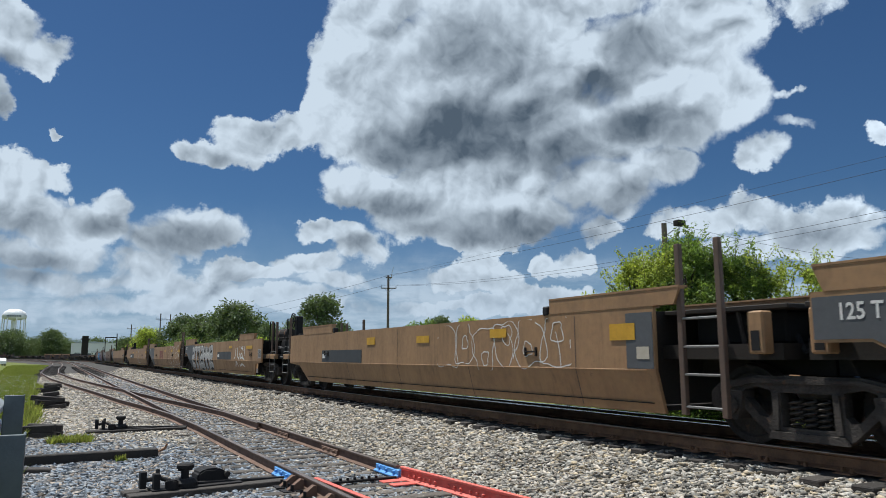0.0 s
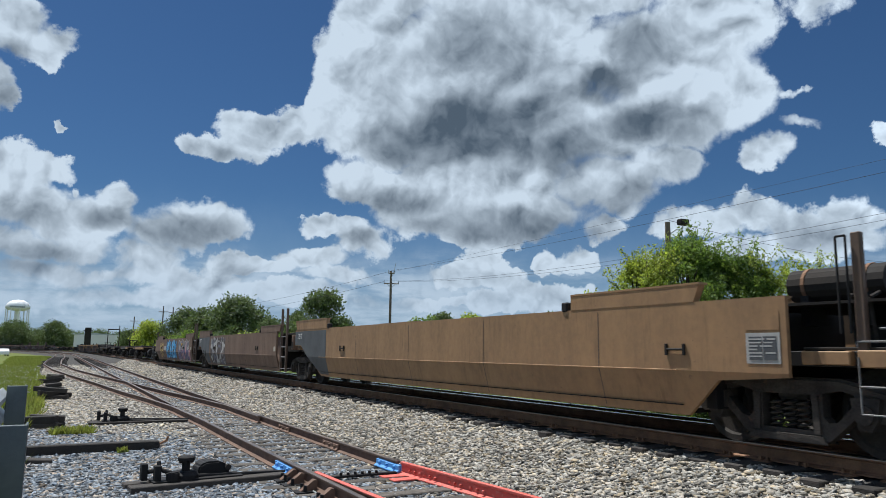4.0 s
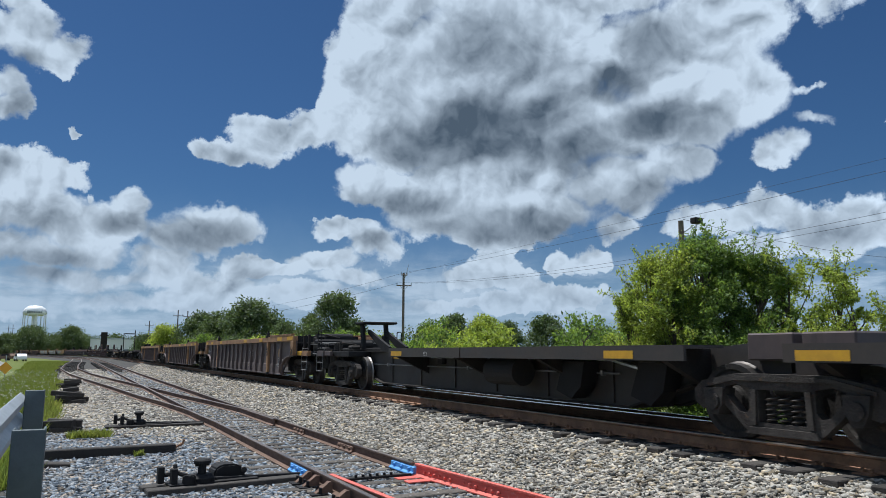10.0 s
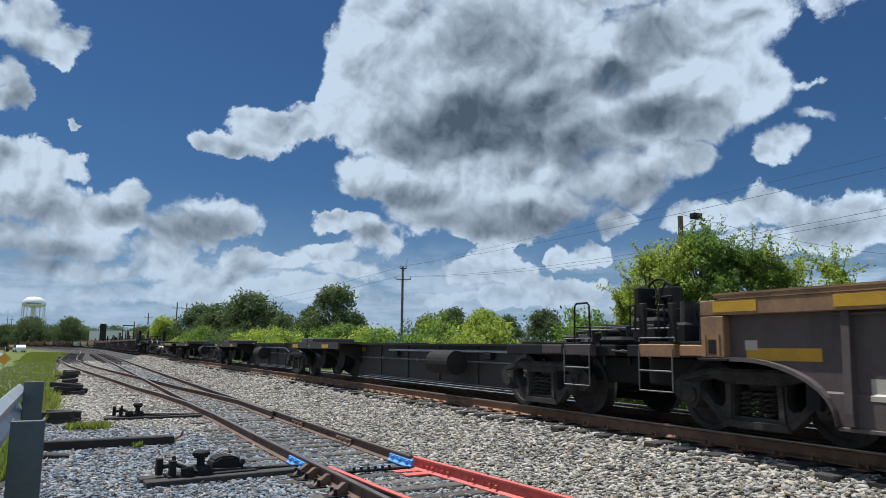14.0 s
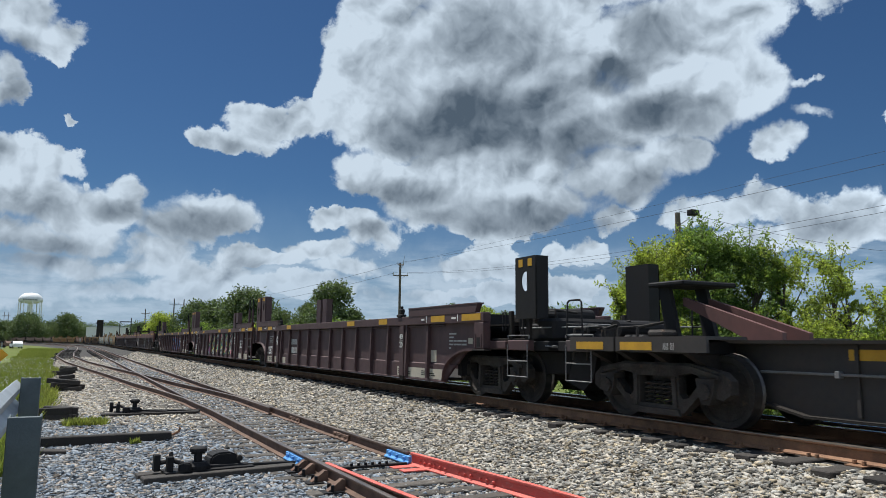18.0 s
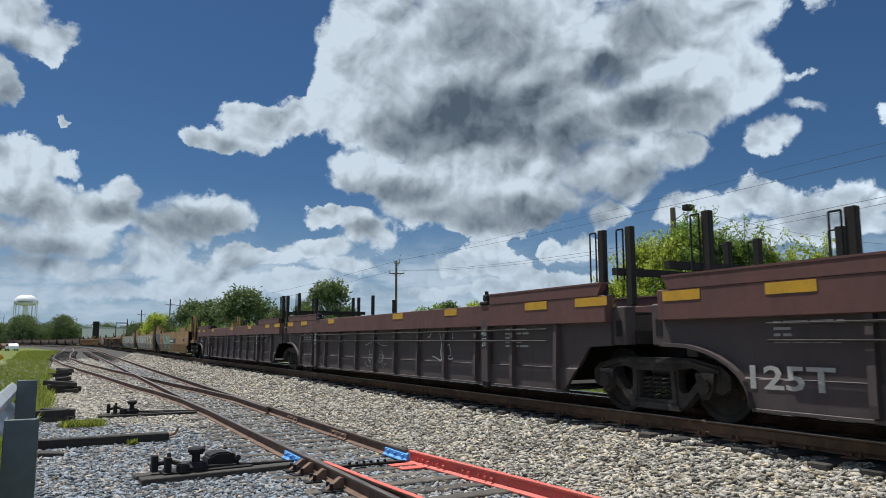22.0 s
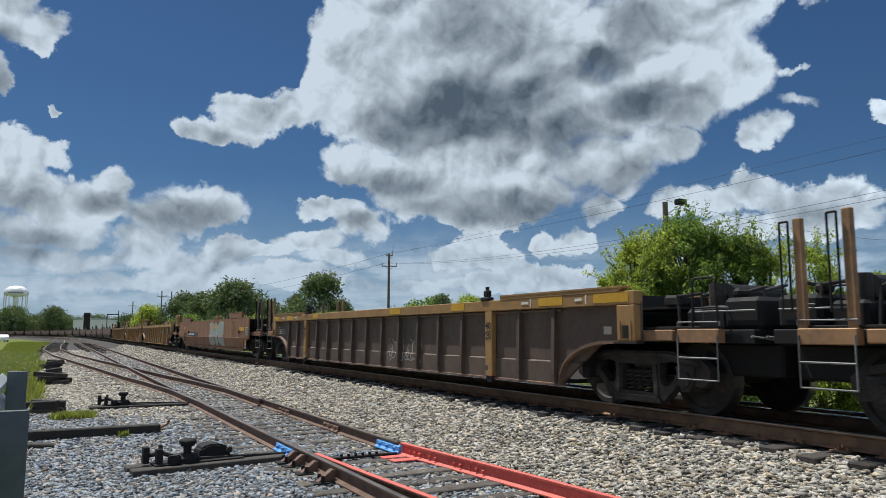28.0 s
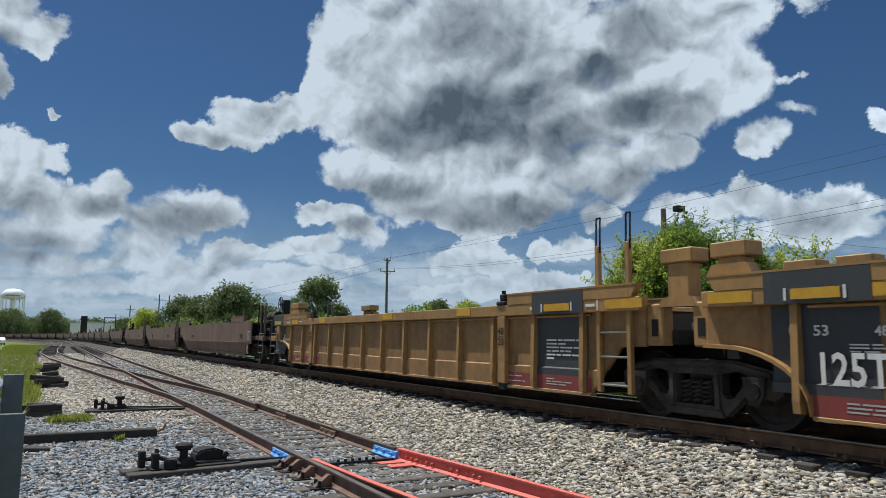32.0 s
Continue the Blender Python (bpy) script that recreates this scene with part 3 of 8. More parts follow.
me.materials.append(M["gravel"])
ballast_bed = tagged(new("ballast_bed", me), "crushed stone ballast under the tracks, its grey darkened as shade between the stones", "ballast", "", "structure")


# ---- ties, stones and track fittings ----
def at_heading(place, a, z=0.0):
    return pose(place.x, place.y, place.z + z, 0, 0, math.degrees(a))


def tie_mesh(length, name="tie", wood="tie_old"):
    bm = bm_new()
    box(bm, -length / 2, length / 2, -0.115, 0.115, -0.17, 0.0, 0.012)
    me = shape(name, bm)
    me.materials.append(M[wood])
    return me


rng = random.Random(4)
TIE, TIE_LONG, TIE_LONGER, TIE_MAIN = tie_mesh(2.6), tie_mesh(3.4), tie_mesh(4.2), tie_mesh(2.85, wood="tie")
LAID = []                        # where the near ties lie: x, y, half length


def lay_ties(name, label, where, start, end, step, z, near, pick=lambda s: TIE, shift=lambda s: 0.0):
    """Single ties up to near, the rest as one joined part."""
    t = thing(name, label, "track", "", "structure")
    far = bm_new()
    s = start
    while s < end:
        p, a = where(s, shift(s))
        m = at_heading(p, a + radians(rng.uniform(-1.2, 1.2)), z + rng.uniform(-0.012, 0.012))
        m = m @ Matrix.Translation((rng.uniform(-0.06, 0.06), 0, 0))
        if s < near:
            part("tie", pick(s), None, t, at=m)
            LAID.append((m.translation.x, m.translation.y, {2.6: 1.3, 3.4: 1.7, 4.2: 2.1}.get(round(pick(s).vertices[0].co.x * -2 + 0.0, 1), 1.35)))
        else:
            bmesh.ops.create_cube(far, size=1.0, matrix=m @ Matrix.Translation((0, 0, -0.08)) @ Matrix.Diagonal((2.6, 0.23, 0.17, 1)))
        s += step + rng.uniform(-0.03, 0.03)
    ob = part("far_ties", far, M["tie"], t)
    ob["kind"] = "stuff"
    return t


lay_ties("main_track", "dark creosoted wooden ties of the main line in ballast", line_at, 3.2, 140, 0.495, -0.183, 62, lambda s: TIE_MAIN)
lay_ties("yard_track", "weathered wooden ties of the yard track", yard_at, 6.4, 120, 0.54, -0.180, 60,
         lambda s: TIE_LONGER if 28 < s < 36 else TIE_LONG if 19 < s <= 28 else TIE, lambda s: -0.8 if 28 < s < 36 else -0.4 if 19 < s <= 28 else 0.0)
lay_ties("siding_track", "weathered wooden ties of the siding", side_at, 36.5, 130, 0.54, -0.172, 70)

# steel plates and spikes that hold the near rail of the main line
plate = box(bm_new(), -0.20, 0.20, -0.10, 0.10, 0.0, 0.016, 0.003)
plate = shape("tie_plate", plate)
plate.materials.append(M["rail_rust"])
spike = box(bm_new(), -0.022, 0.022, -0.016, 0.016, 0.0, 0.05, 0.006)
spike = shape("spike", spike)
spike.materials.append(M["rail_rust"])
fix = thing("rail_fixings", "rusty tie plates and spikes along the main line rail", "rail fixings", "", "structure")
for x_, y_, half in list(LAID):
    if x_ > 7.5 and y_ < 34:
        part("tie_plate", plate, None, fix, at=pose(MAIN_X - 0.7525, y_, -0.192))
        for dx, dy in ((-0.095, 0.05), (-0.11, -0.06)):
            part("spike", spike, None, fix, at=pose(MAIN_X - 0.7525 + dx, y_ + dy, -0.180))

# small angular stones, thickest near the camera
def stones(count, seed, y0=3.6, span=36.0, bias=2.6):
    r = np.random.RandomState(seed)
    y = y0 + span * r.beta(0.95, bias, count)
    x = r.uniform(-0.6, 7.15, count)
    keep = (x < 7.15) & ((y > 8.0) | (x > 2.5))
    x, y = x[keep], y[keep]
    lift = r.rand(len(x))
    for tx_, ty_, half in LAID:  # the ties lie almost bare
        x[(np.abs(y - ty_) < 0.135 + 0.0022 * np.maximum(0, y - 9)) & (np.abs(x - tx_) < half + 0.04) & (lift < np.where(x > 6.0, 0.90, np.where(y < 15, 0.28, 0.50)))] = -9
    keep = x > -5
    x, y = x[keep], y[keep]
    size = 0.017 + 0.026 * r.rand(len(x)) ** 1.5 + 0.0008 * np.maximum(0, y - 9)
    z = np.array([ground_height(a, 0) for a in x]) + size * r.uniform(-0.1, 0.75, len(x)) - 0.015 * (x > 6.86)
    unit = np.array([(1, 0, 0), (-1, 0, 0), (0, 1, 0), (0, -1, 0), (0, 0, 1), (0, 0, -1)], float)
    chip = np.array([(1.1, 0, 0.7), (-0.6, 0.9, 0.7), (-0.6, -0.9, 0.7), (1.2, 0.1, -0.7), (-0.7, 1.0, -0.7), (-0.7, -1.0, -0.7)])
    flat_ = r.rand(len(x)) < 0.6
    v = np.where(flat_[:, None, None], chip[None], unit[None]) * r.uniform(0.72, 1.28, (len(x), 6, 1)) + r.normal(0, 0.13, (len(x), 6, 3))
    v *= np.array([1.30, 1.0, 0.52])
    yaw, roll_ = r.uniform(0, 2 * np.pi, len(x)), r.normal(0, 0.24, (2, len(x)))
    for axis, turn in ((0, roll_[0]), (1, roll_[1]), (2, yaw)):
        p, q = [(1, 2), (2, 0), (0, 1)][axis]
        c_, s_ = np.cos(turn)[:, None], np.sin(turn)[:, None]
        v[:, :, p], v[:, :, q] = v[:, :, p] * c_ - v[:, :, q] * s_, v[:, :, p] * s_ + v[:, :, q] * c_
    v *= size[:, None, None]
    v += np.stack([x, y, z], 1)[:, None]
    f = np.array([(0, 2, 4), (2, 1, 4), (1, 3, 4), (3, 0, 4), (2, 0, 5), (1, 2, 5), (3, 1, 5), (0, 3, 5)])
    g = np.array([(0, 1, 2), (5, 4, 3), (0, 3, 1), (1, 3, 4), (1, 4, 2), (2, 4, 5), (2, 5, 0), (0, 5, 3)])
    f = np.where(flat_[:, None, None], g[None], f[None])
    f = (f + 6 * np.arange(len(x))[:, None, None]).reshape(-1, 3)
    return v.reshape(-1, 3), f


def raw_mesh(name, verts, faces, material):
    me = bpy.data.meshes.new(name)
    me.vertices.add(len(verts))
    me.vertices.foreach_set("co", np.asarray(verts, np.float32).ravel())
    k = faces.shape[1]
    me.loops.add(faces.size)
    me.loops.foreach_set("vertex_index", faces.ravel().astype(np.int32))
    me.polygons.add(len(faces))
    me.polygons.foreach_set("loop_start", np.arange(0, faces.size, k, dtype=np.int32))
    me.update(calc_edges=True)
    me.validate()
    me.materials.append(material)
    return me


v, f = stones(190000, 3)
v2, f2 = stones(52000, 7, 24.0, 60.0, 1.5)
v, f = np.concatenate([v, v2]), np.concatenate([f, f2 + len(v)])
side = v.reshape(-1, 6, 3)[:, 0, 0] + 0.5 * np.sin(v.reshape(-1, 6, 3)[:, 0, 1] * 1.7) * 0.4 + np.random.RandomState(5).normal(0, 0.35, len(v) // 6)
far_ = v.reshape(-1, 6, 3)[:, 0, 1] + np.random.RandomState(6).normal(0, 1.2, len(v) // 6)
side_ = v.reshape(-1, 6, 3)[:, 0, 0]
dirty = (np.abs(side_ - 3.95) < 0.95) & (np.random.RandomState(8).rand(len(side_)) < 0.72)
pale = np.repeat(~dirty & ((side > 4.2) | (far_ > 19.0 - 1.2 * side)), 8)
for nm, pick_, mt, lb in (("ballast_stones", pale, "stone", "loose pale grey and tan crushed stones beside the main line"), ("old_ballast_stones", ~pale, "stone_old", "loose dark blue-grey old stones round the switch machine")):
    used = np.unique(f[pick_])
    back = np.zeros(len(v), np.int64)
    back[used] = np.arange(len(used))
    tagged(new(nm, raw_mesh(nm, v[used], back[f[pick_]], M[mt])), lb, "gravel", "", "stuff")

# red painted switch rail and its blue joint bars
RED = [(-3.0, 5.90), (2.0, 5.38), (5.0, 5.12), (7.2, 4.97), (8.6, 4.84), (9.9, 4.72)]
rail("switch rail painted faded red", [(Vector((x, y, ZN)), 0.08) for y, x in RED], "red_paint", "red_paint")
BLADE = [(0.0, 4.02), (4.0, 3.66), (6.5, 3.46), (8.0, 3.36), (9.6, 3.285)]
rail("switch blade with a pinkish worn head", [(Vector((x, y, ZN - 0.004)), 0.07) for y, x in BLADE], "rail_brown", "red_paint")


def joint_bar(x, y, turn, material, label, n=3):
    j = thing("joint_bar", label, "joint bar", "joint bars", at=pose(x, y, ZN, 0, 0, turn))
    for sx in (-1, 1):
        bm = bm_new()
        prism(bm, [(sx * 0.014, -0.05), (sx * 0.050, -0.062), (sx * 0.050, -0.125), (sx * 0.090, -0.15), (sx * 0.090, -0.166), (sx * 0.014, -0.145)], "y", -0.42, 0.42)
        part("bar", bm, M[material], j)
        for i in range(n):
            yy = -0.27 + 0.54 * i / (n - 1)
            bm = bm_new()
            rod(bm, (sx * 0.05, yy, -0.095), (sx * 0.085, yy, -0.095), 0.026, 6)
            part("bolt", bm, M[material], j)
    return j


joint_bar(3.1975, 10.75, 0, "blue_paint", "bright blue painted rail joint bar")
joint_bar(4.7025, 10.3, 0, "blue_paint", "bright blue painted rail joint bar")
joint_bar(4.7025, 12.9, 0, "rail_brown", "rusty rail joint bar with bolts")
joint_bar(4.72, 16.0, 0, "rail_brown", "rusty rail joint bar with bolts")
for i, (x, y) in enumerate([(4.9, 8.0), (4.86, 8.5), (4.80, 9.1), (4.76, 9.5)]):
    for k in range(3):
        bm = rod(bm_new(), (x - 0.05, y - 0.15 + 0.15 * k, ZN - 0.10), (x - 0.015, y - 0.15 + 0.15 * k, ZN - 0.10), 0.02, 6)
        tagged(part("rail_bolt", bm, M["red_paint"]), "red painted bolt head on the switch rail", "bolt", "rail bolts")
for y, x in ((9.75, 4.52), (9.45, 4.54)):
    bm = bm_new()
    box(bm, x - 0.2, x + 0.15, y - 0.09, y + 0.09, -0.785, -0.765, 0.005)
    tagged(part("tie_plate", bm, M["red_paint"]), "pale red painted steel tie plate under the switch rail", "tie plate", "tie plates")
for y in (10.1, 9.75, 9.2, 8.55):
    b = thing("rail_brace", "rusty steel rail brace bolted beside the switch rail", "rail brace", "rail braces")
    bm = bm_new()
    prism(bm, [(3.15, ZN - 0.04), (3.11, ZN - 0.03), (2.93, ZN - 0.165), (3.15, ZN - 0.165)], "y", y - 0.05, y + 0.05)
    part("brace", bm, M["rail_brown"], b)
    bm = bm_new()
    box(bm, 2.86, 3.6, y - 0.11, y + 0.11, ZN - 0.19, ZN - 0.168)
    part("base_plate", bm, M["black_iron"], b)
    for dy in (-0.07, 0.07):
        part("bolt", rod(bm_new(), (2.98, y + dy, ZN - 0.17), (2.98, y + dy, ZN - 0.09), 0.022, 6), M["black_iron"], b)
sr = thing("switch_rod", "black steel switch rod across the yard track", "switch rod")
bm = bm_new()
box(bm, 3.25, 4.62, 9.86, 9.93, -0.77, -0.735, 0.006)
part("rod", bm, M["black_iron"], sr)
for i in range(6):
    bm = bm_new()
    rod(bm, (3.75 + 0.11 * i, 9.895, -0.74), (3.75 + 0.11 * i, 9.895, -0.70), 0.022, 6)
    part("bolt", bm, M["black_iron"], sr)


def switch_stand(x, y, turn, big, reach):
    """A low black switch machine on two headblock timbers; reach: how far the timbers and rod go to the track."""
    s = thing("switch_machine", "black cast iron switch machine on long head timbers beside the track", "switch machine", "switch machines", at=pose(x, y, -0.81, 0, 0, turn))
    for dy in (-0.19, 0.19):
        bm = bm_new()
        box(bm, -0.75, reach, dy - 0.115, dy + 0.115, -0.08, 0.085 if dy < 0 else 0.07, 0.01)
        part("head_timber", bm, M["tie"], s)
    bm = bm_new()
    box(bm, -0.45, 0.75, -0.16, 0.2, 0.085, 0.105, 0.004)
    part("bed_plate", bm, M["black_iron"], s)
    bm = bm_new()
    rod(bm, (0, 0, 0.10), (0, 0, 0.15), 0.17, 20)
    rod(bm, (0, 0, 0.15), (0, 0, 0.20), 0.17, 20, 0.12)
    part("drum", bm, M["black_iron"], s, smooth=False)
    bm = bm_new()
    rod(bm, (0, 0, 0.20), (0, 0, 0.34), 0.055, 12)
    rod(bm, (-0.09, 0, 0.33), (0.09, 0, 0.33), 0.035, 8)
    part("neck", bm, M["black_iron"], s)
    bm = bm_new()
    rod(bm, (0, 0, 0.335), (0, 0, 0.375), 0.115, 18)
    rod(bm, (0, 0, 0.375), (0, 0, 0.395), 0.115, 18, 0.09)
    part("cap", bm, M["black_iron"], s)
    if big:
        bm = bm_new()
        prism(bm, [(0.17, 0.09), (0.62, 0.09), (0.62, 0.14), (0.57, 0.24), (0.46, 0.29), (0.28, 0.29), (0.19, 0.24), (0.17, 0.16)], "y", 0.02, 0.34)
        bmesh.ops.bevel(bm, geom=list(bm.edges), offset=0.025, segments=2, affect="EDGES")
        part("motor_cover", bm, M["black_iron"], s)
        bm = bm_new()
        rod(bm, (0.58, -0.02, 0.2), (0.58, 0.03, 0.2), 0.04, 10)
        part("cover_latch", bm, M["truck_steel"], s)
    bm = bm_new()
    rod(bm, (-0.2, -0.12, 0.10), (-0.2, -0.12, 0.20), 0.085, 14)
    rod(bm, (-0.2, -0.12, 0.20), (-0.2, -0.12, 0.215), 0.07, 14)
    part("pivot", bm, M["black_iron"], s)
    bm = bm_new()
    bent(bm, [(-0.22, -0.1, 0.20), (-0.34, -0.02, 0.24), (-0.5, 0.1, 0.20)], 0.03, 8)
    box(bm, -0.42, -0.34, -0.1, 0.02, 0.10, 0.30, 0.01)
    box(bm, -0.56, -0.48, 0.04, 0.16, 0.10, 0.32, 0.01)
    rod(bm, (-0.36, -0.05, 0.24), (-0.36, 0.0, 0.34), 0.028, 8)
    part("lever", bm, M["black_iron"], s)
    bm = bm_new()
    rod(bm, (0.1, -0.02, 0.12), (reach + 0.1, -0.02, 0.07), 0.028, 8)
    part("throw_rod", bm, M["black_iron"], s)
    return s


switch_stand(1.72, 10.45, 6, True, 1.35)
switch_stand(1.62, 19.35, 0, False, 1.5)


def timber(x, y, z, length, turn, tilt=0.0, w=0.22, h=0.19, label="old dark railway tie lying on the gravel"):
    bm = bm_new()
    box(bm, -length / 2, length / 2, -w / 2, w / 2, 0, h, 0.015)
    for vt in bm.verts:
        vt.co += noise.noise_vector(vt.co * 3.1 + Vector((x, y, 0))) * 0.015
    ob = part("old_tie", bm, M["tie"], None, at=pose(x, y, z, 0, tilt, turn))
    return tagged(ob, label, "railway tie", "discarded ties")


timber(0.68, 14.3, -0.83, 2.35, 2)
timber(-0.25, 13.3, -0.83, 0.75, 12, 6, 0.3, 0.12, "broken end of an old railway tie")
def tie_pile(x, y, length, rows, layers, turn):
    """A loose pile of short dark ties."""
    for k in range(layers):
        for j in range(max(1, rows - k // 2)):
            timber(x + rng.uniform(-0.12, 0.12), y + 0.27 * j + 0.05 * k, -0.85 + 0.15 * k, length * rng.uniform(0.65, 1.15), turn + rng.uniform(-24, 24), rng.uniform(-7, 7), 0.24, 0.17, "dark weathered old railway ties in a loose pile")


tie_pile(0.07, 29.1, 1.05, 2, 3, 4)
tie_pile(-0.03, 18.9, 0.72, 2, 2, -4)
tie_pile(0.05, 41.2, 0.9, 2, 3, 8)
tie_pile(0.3, 47.5, 0.8, 2, 2, -10)
tie_pile(0.15, 36.0, 0.7, 1, 2, 12)
hook = bent(bm_new(), [(1.86, 14.72, -0.78), (1.95, 14.72, -0.74), (2.03, 14.70, -0.70), (2.06, 14.68, -0.62)], 0.022, 6)
tagged(part("rusty_hook", hook, M["rail_rust"]), "short bent rusty iron hook lying on the gravel", "hook")
timber(6.55, 8.95, -0.66, 0.42, 52, 8, 0.06, 0.05, "dark splintered stick lying on the ballast")
timber(2.1, 27.5, -0.79, 0.5, 30, 0, 0.06, 0.05, "dark splintered stick lying on the ballast")

# guardrail beside the camera
g = thing("guardrail", "galvanised road guardrail with blue-grey steel posts", "guardrail")
for x, y, top in ((-0.155, 4.2, 0.645), (-0.245, 7.2, 0.70), (-0.155, 1.6, 0.645)):
    bm = bm_new()
    box(bm, x - 0.075, x + 0.075, y - 0.012, y + 0.012, -1.1, top)
    box(bm, x - 0.075, x - 0.063, y, y + 0.15, -1.1, top)
    box(bm, x + 0.063, x + 0.075, y, y + 0.15, -1.1, top)
    bmesh.ops.bevel(bm, geom=list(bm.edges), offset=0.004, segments=1, affect="EDGES")
    part("post", bm, M["post_grey"], g)
bm = bm_new()
W = [(0, 0.0), (0.05, 0.05), (0.05, 0.09), (0, 0.14), (0, 0.17), (0.05, 0.22), (0.05, 0.26), (0, 0.31), (-0.006, 0.31), (0.042, 0.25), (0.042, 0.225), (-0.008, 0.175), (-0.008, 0.135), (0.042, 0.085), (0.042, 0.06), (-0.006, 0.0)]
prism(bm, [(-0.37 + p, 0.355 + q) for p, q in W], "y", 1.5, 7.6)
part("beam", bm, M["galvanised"], g)
for y in (4.35, 7.3):
    bm = bm_new()
    rod(bm, (-0.33, y, 0.51), (-0.29, y, 0.51), 0.022, 8)
    part("bolt", bm, M["galvanised"], g)


# ---- plants ----
def leaves(centres, radii, per, size, seed, up=0.3, spread=0.45):
    """Small bent leaf blades around clump centres."""
    r = np.random.RandomState(seed)
    c = np.repeat(np.asarray(centres, float), per, axis=0)
    rad = np.repeat(np.asarray(radii, float), per)
    d = r.normal(size=(len(c), 3))
    d /= np.linalg.norm(d, axis=1)[:, None]
    p = c + d * (rad * r.rand(len(c)) ** spread)[:, None] * np.array([1, 1, 0.8])
    a = r.normal(size=(len(c), 3)) + d * 0.5
    a[:, 2] -= up
    a /= np.linalg.norm(a, axis=1)[:, None]
    b = np.cross(a, r.normal(size=(len(c), 3)))
    b /= np.linalg.norm(b, axis=1)[:, None]
    s = size * r.uniform(0.6, 1.4, len(c))[:, None]
    n = np.cross(a, b)
    v = np.stack([p, p + a * s * 0.5 + b * s * 0.27 + n * s * 0.08, p + a * s * 1.1, p + a * s * 0.5 - b * s * 0.27 + n * s * 0.08], 1).reshape(-1, 3)
    f = np.arange(len(v)).reshape(-1, 4)
    return v, f


def limb(bm, p, q, r1, r2):
    rod(bm, p, q, r1, 7, r2)


def tree(x, y, base, height, width, seed, leaf="leaf", size=0.16, clumps=60, per=60, low=0.15, label="", category="tree", name="tree", deep=None, airy=0.0, fat=1.0, sprigs=0, spread=0.45):
    """A tapered trunk with limbs, and a crown of leaf clumps with gaps."""
    r = random.Random(seed)
    t = thing(name, label, category, at=pose(x, y, base))
    bm = bm_new()
    top = height * 0.72
    tip = Vector((0.05 * width * r.uniform(-1, 1), 0.05 * width * r.uniform(-1, 1), top))
    limb(bm, (0, 0, -0.2), tip, 0.025 * height, 0.008 * height)
    centres, radii = [], []
    deep = deep or width
    for i in range(clumps):
        k = r.random()
        zz = low + (1 - low) * (k ** 0.85)
        # wider in the middle of the crown
        prof = math.sin(math.pi * min(1, (zz - low) / (1 - low) * 0.80 + 0.16)) ** 0.7
        a = r.uniform(0, 2 * math.pi)
        q = math.sqrt(r.uniform(0.1, 1)) * prof
        c = Vector((math.cos(a) * q * width / 2, math.sin(a) * q * deep / 2, zz * height))
        c += noise.noise_vector(c * (2.2 / width) + Vector((seed, 0, 0))) * width * 0.12
        centres.append(c)
        radii.append(width * fat * r.uniform(0.07, 0.15) * (1 - 0.4 * airy))
        if i % 3 == 0:
            zs = max(0.1, min(top * 0.97, c.z - 0.25 * height * r.uniform(0.4, 1)))
            start = Vector((0, 0, -0.2)).lerp(tip, (zs + 0.2) / (top + 0.2))
            limb(bm, start, c, 0.007 * height, 0.002 * height)
    part("trunk", bm, M["bark"], t)
    v, f = leaves(centres, radii, per, size, seed, spread=spread)
    if sprigs:                   # slender shoots that break the outline
        tips, twig = [], bm_new()
        for i in range(sprigs):
            c = r.choice(centres)
            d = Vector((c.x / width, c.y / deep, r.uniform(0.1, 0.9))) + Vector((r.uniform(-0.4, 0.4), r.uniform(-0.4, 0.4), 0))
            d = d.normalized() * r.uniform(0.35, 0.8)
            limb(twig, c, c + d, 0.008, 0.003)
            tips += [c + d * (k / 9) for k in range(3, 11)]
        v2, f2 = leaves(tips, [0.09] * len(tips), 7, size, seed + 1)
        v, f = np.concatenate([v, v2]), np.concatenate([f, f2 + len(v)])
        ob = part("twig", twig, M["bark"], t)
        ob["kind"] = "stuff"
    part("crown", raw_mesh("crown", v, f, M[leaf]), None, t)
    return t


# the scrub beside the line: one broad thicket of several stems
def scrub(turn, dist, height, width, seed, leaf, clumps, per, label, category="shrub", airy=0.3, low=0.05, size=0.064):
    return tree(dist * math.sin(radians(turn)), dist * math.cos(radians(turn)), -1.05, height, width, seed, leaf, size, clumps, int(per * 1.5), low, label, category, category, airy=airy, fat=1.35, sprigs=int(clumps * 0.9), spread=0.7)


scrub(47.6, 19.0, 4.85, 2.3, 11, "leaf", 120, 260, "dense dark green leafy tree beside the railway", "tree", 0.2)
scrub(49.8, 19.4, 4.6, 1.9, 17, "leaf", 80, 220, "dense dark green leafy tree beside the railway", "tree", 0.2)
scrub(43.8, 19.2, 4.35, 2.2, 12, "leaf_light", 100, 170, "light green leafy shrub with slender drooping twigs")
scrub(45.6, 18.6, 4.2, 1.9, 18, "leaf_light", 80, 170, "light green leafy shrub with slender drooping twigs")
scrub(42.1, 19.0, 3.5, 1.5, 19, "leaf_light", 50, 120, "low light green shrub", airy=0.5)
scrub(51.6, 19.0, 4.45, 1.7, 13, "leaf", 70, 140, "airy mid green young tree", "tree", 0.5)
scrub(53.6, 19.2, 4.1, 1.9, 14, "leaf_light", 70, 120, "airy light green young tree", "tree", 0.6)
scrub(56.4, 19.0, 4.1, 1.3, 15, "leaf_light", 40, 90, "thin upright light green sapling", "sapling", 0.8)
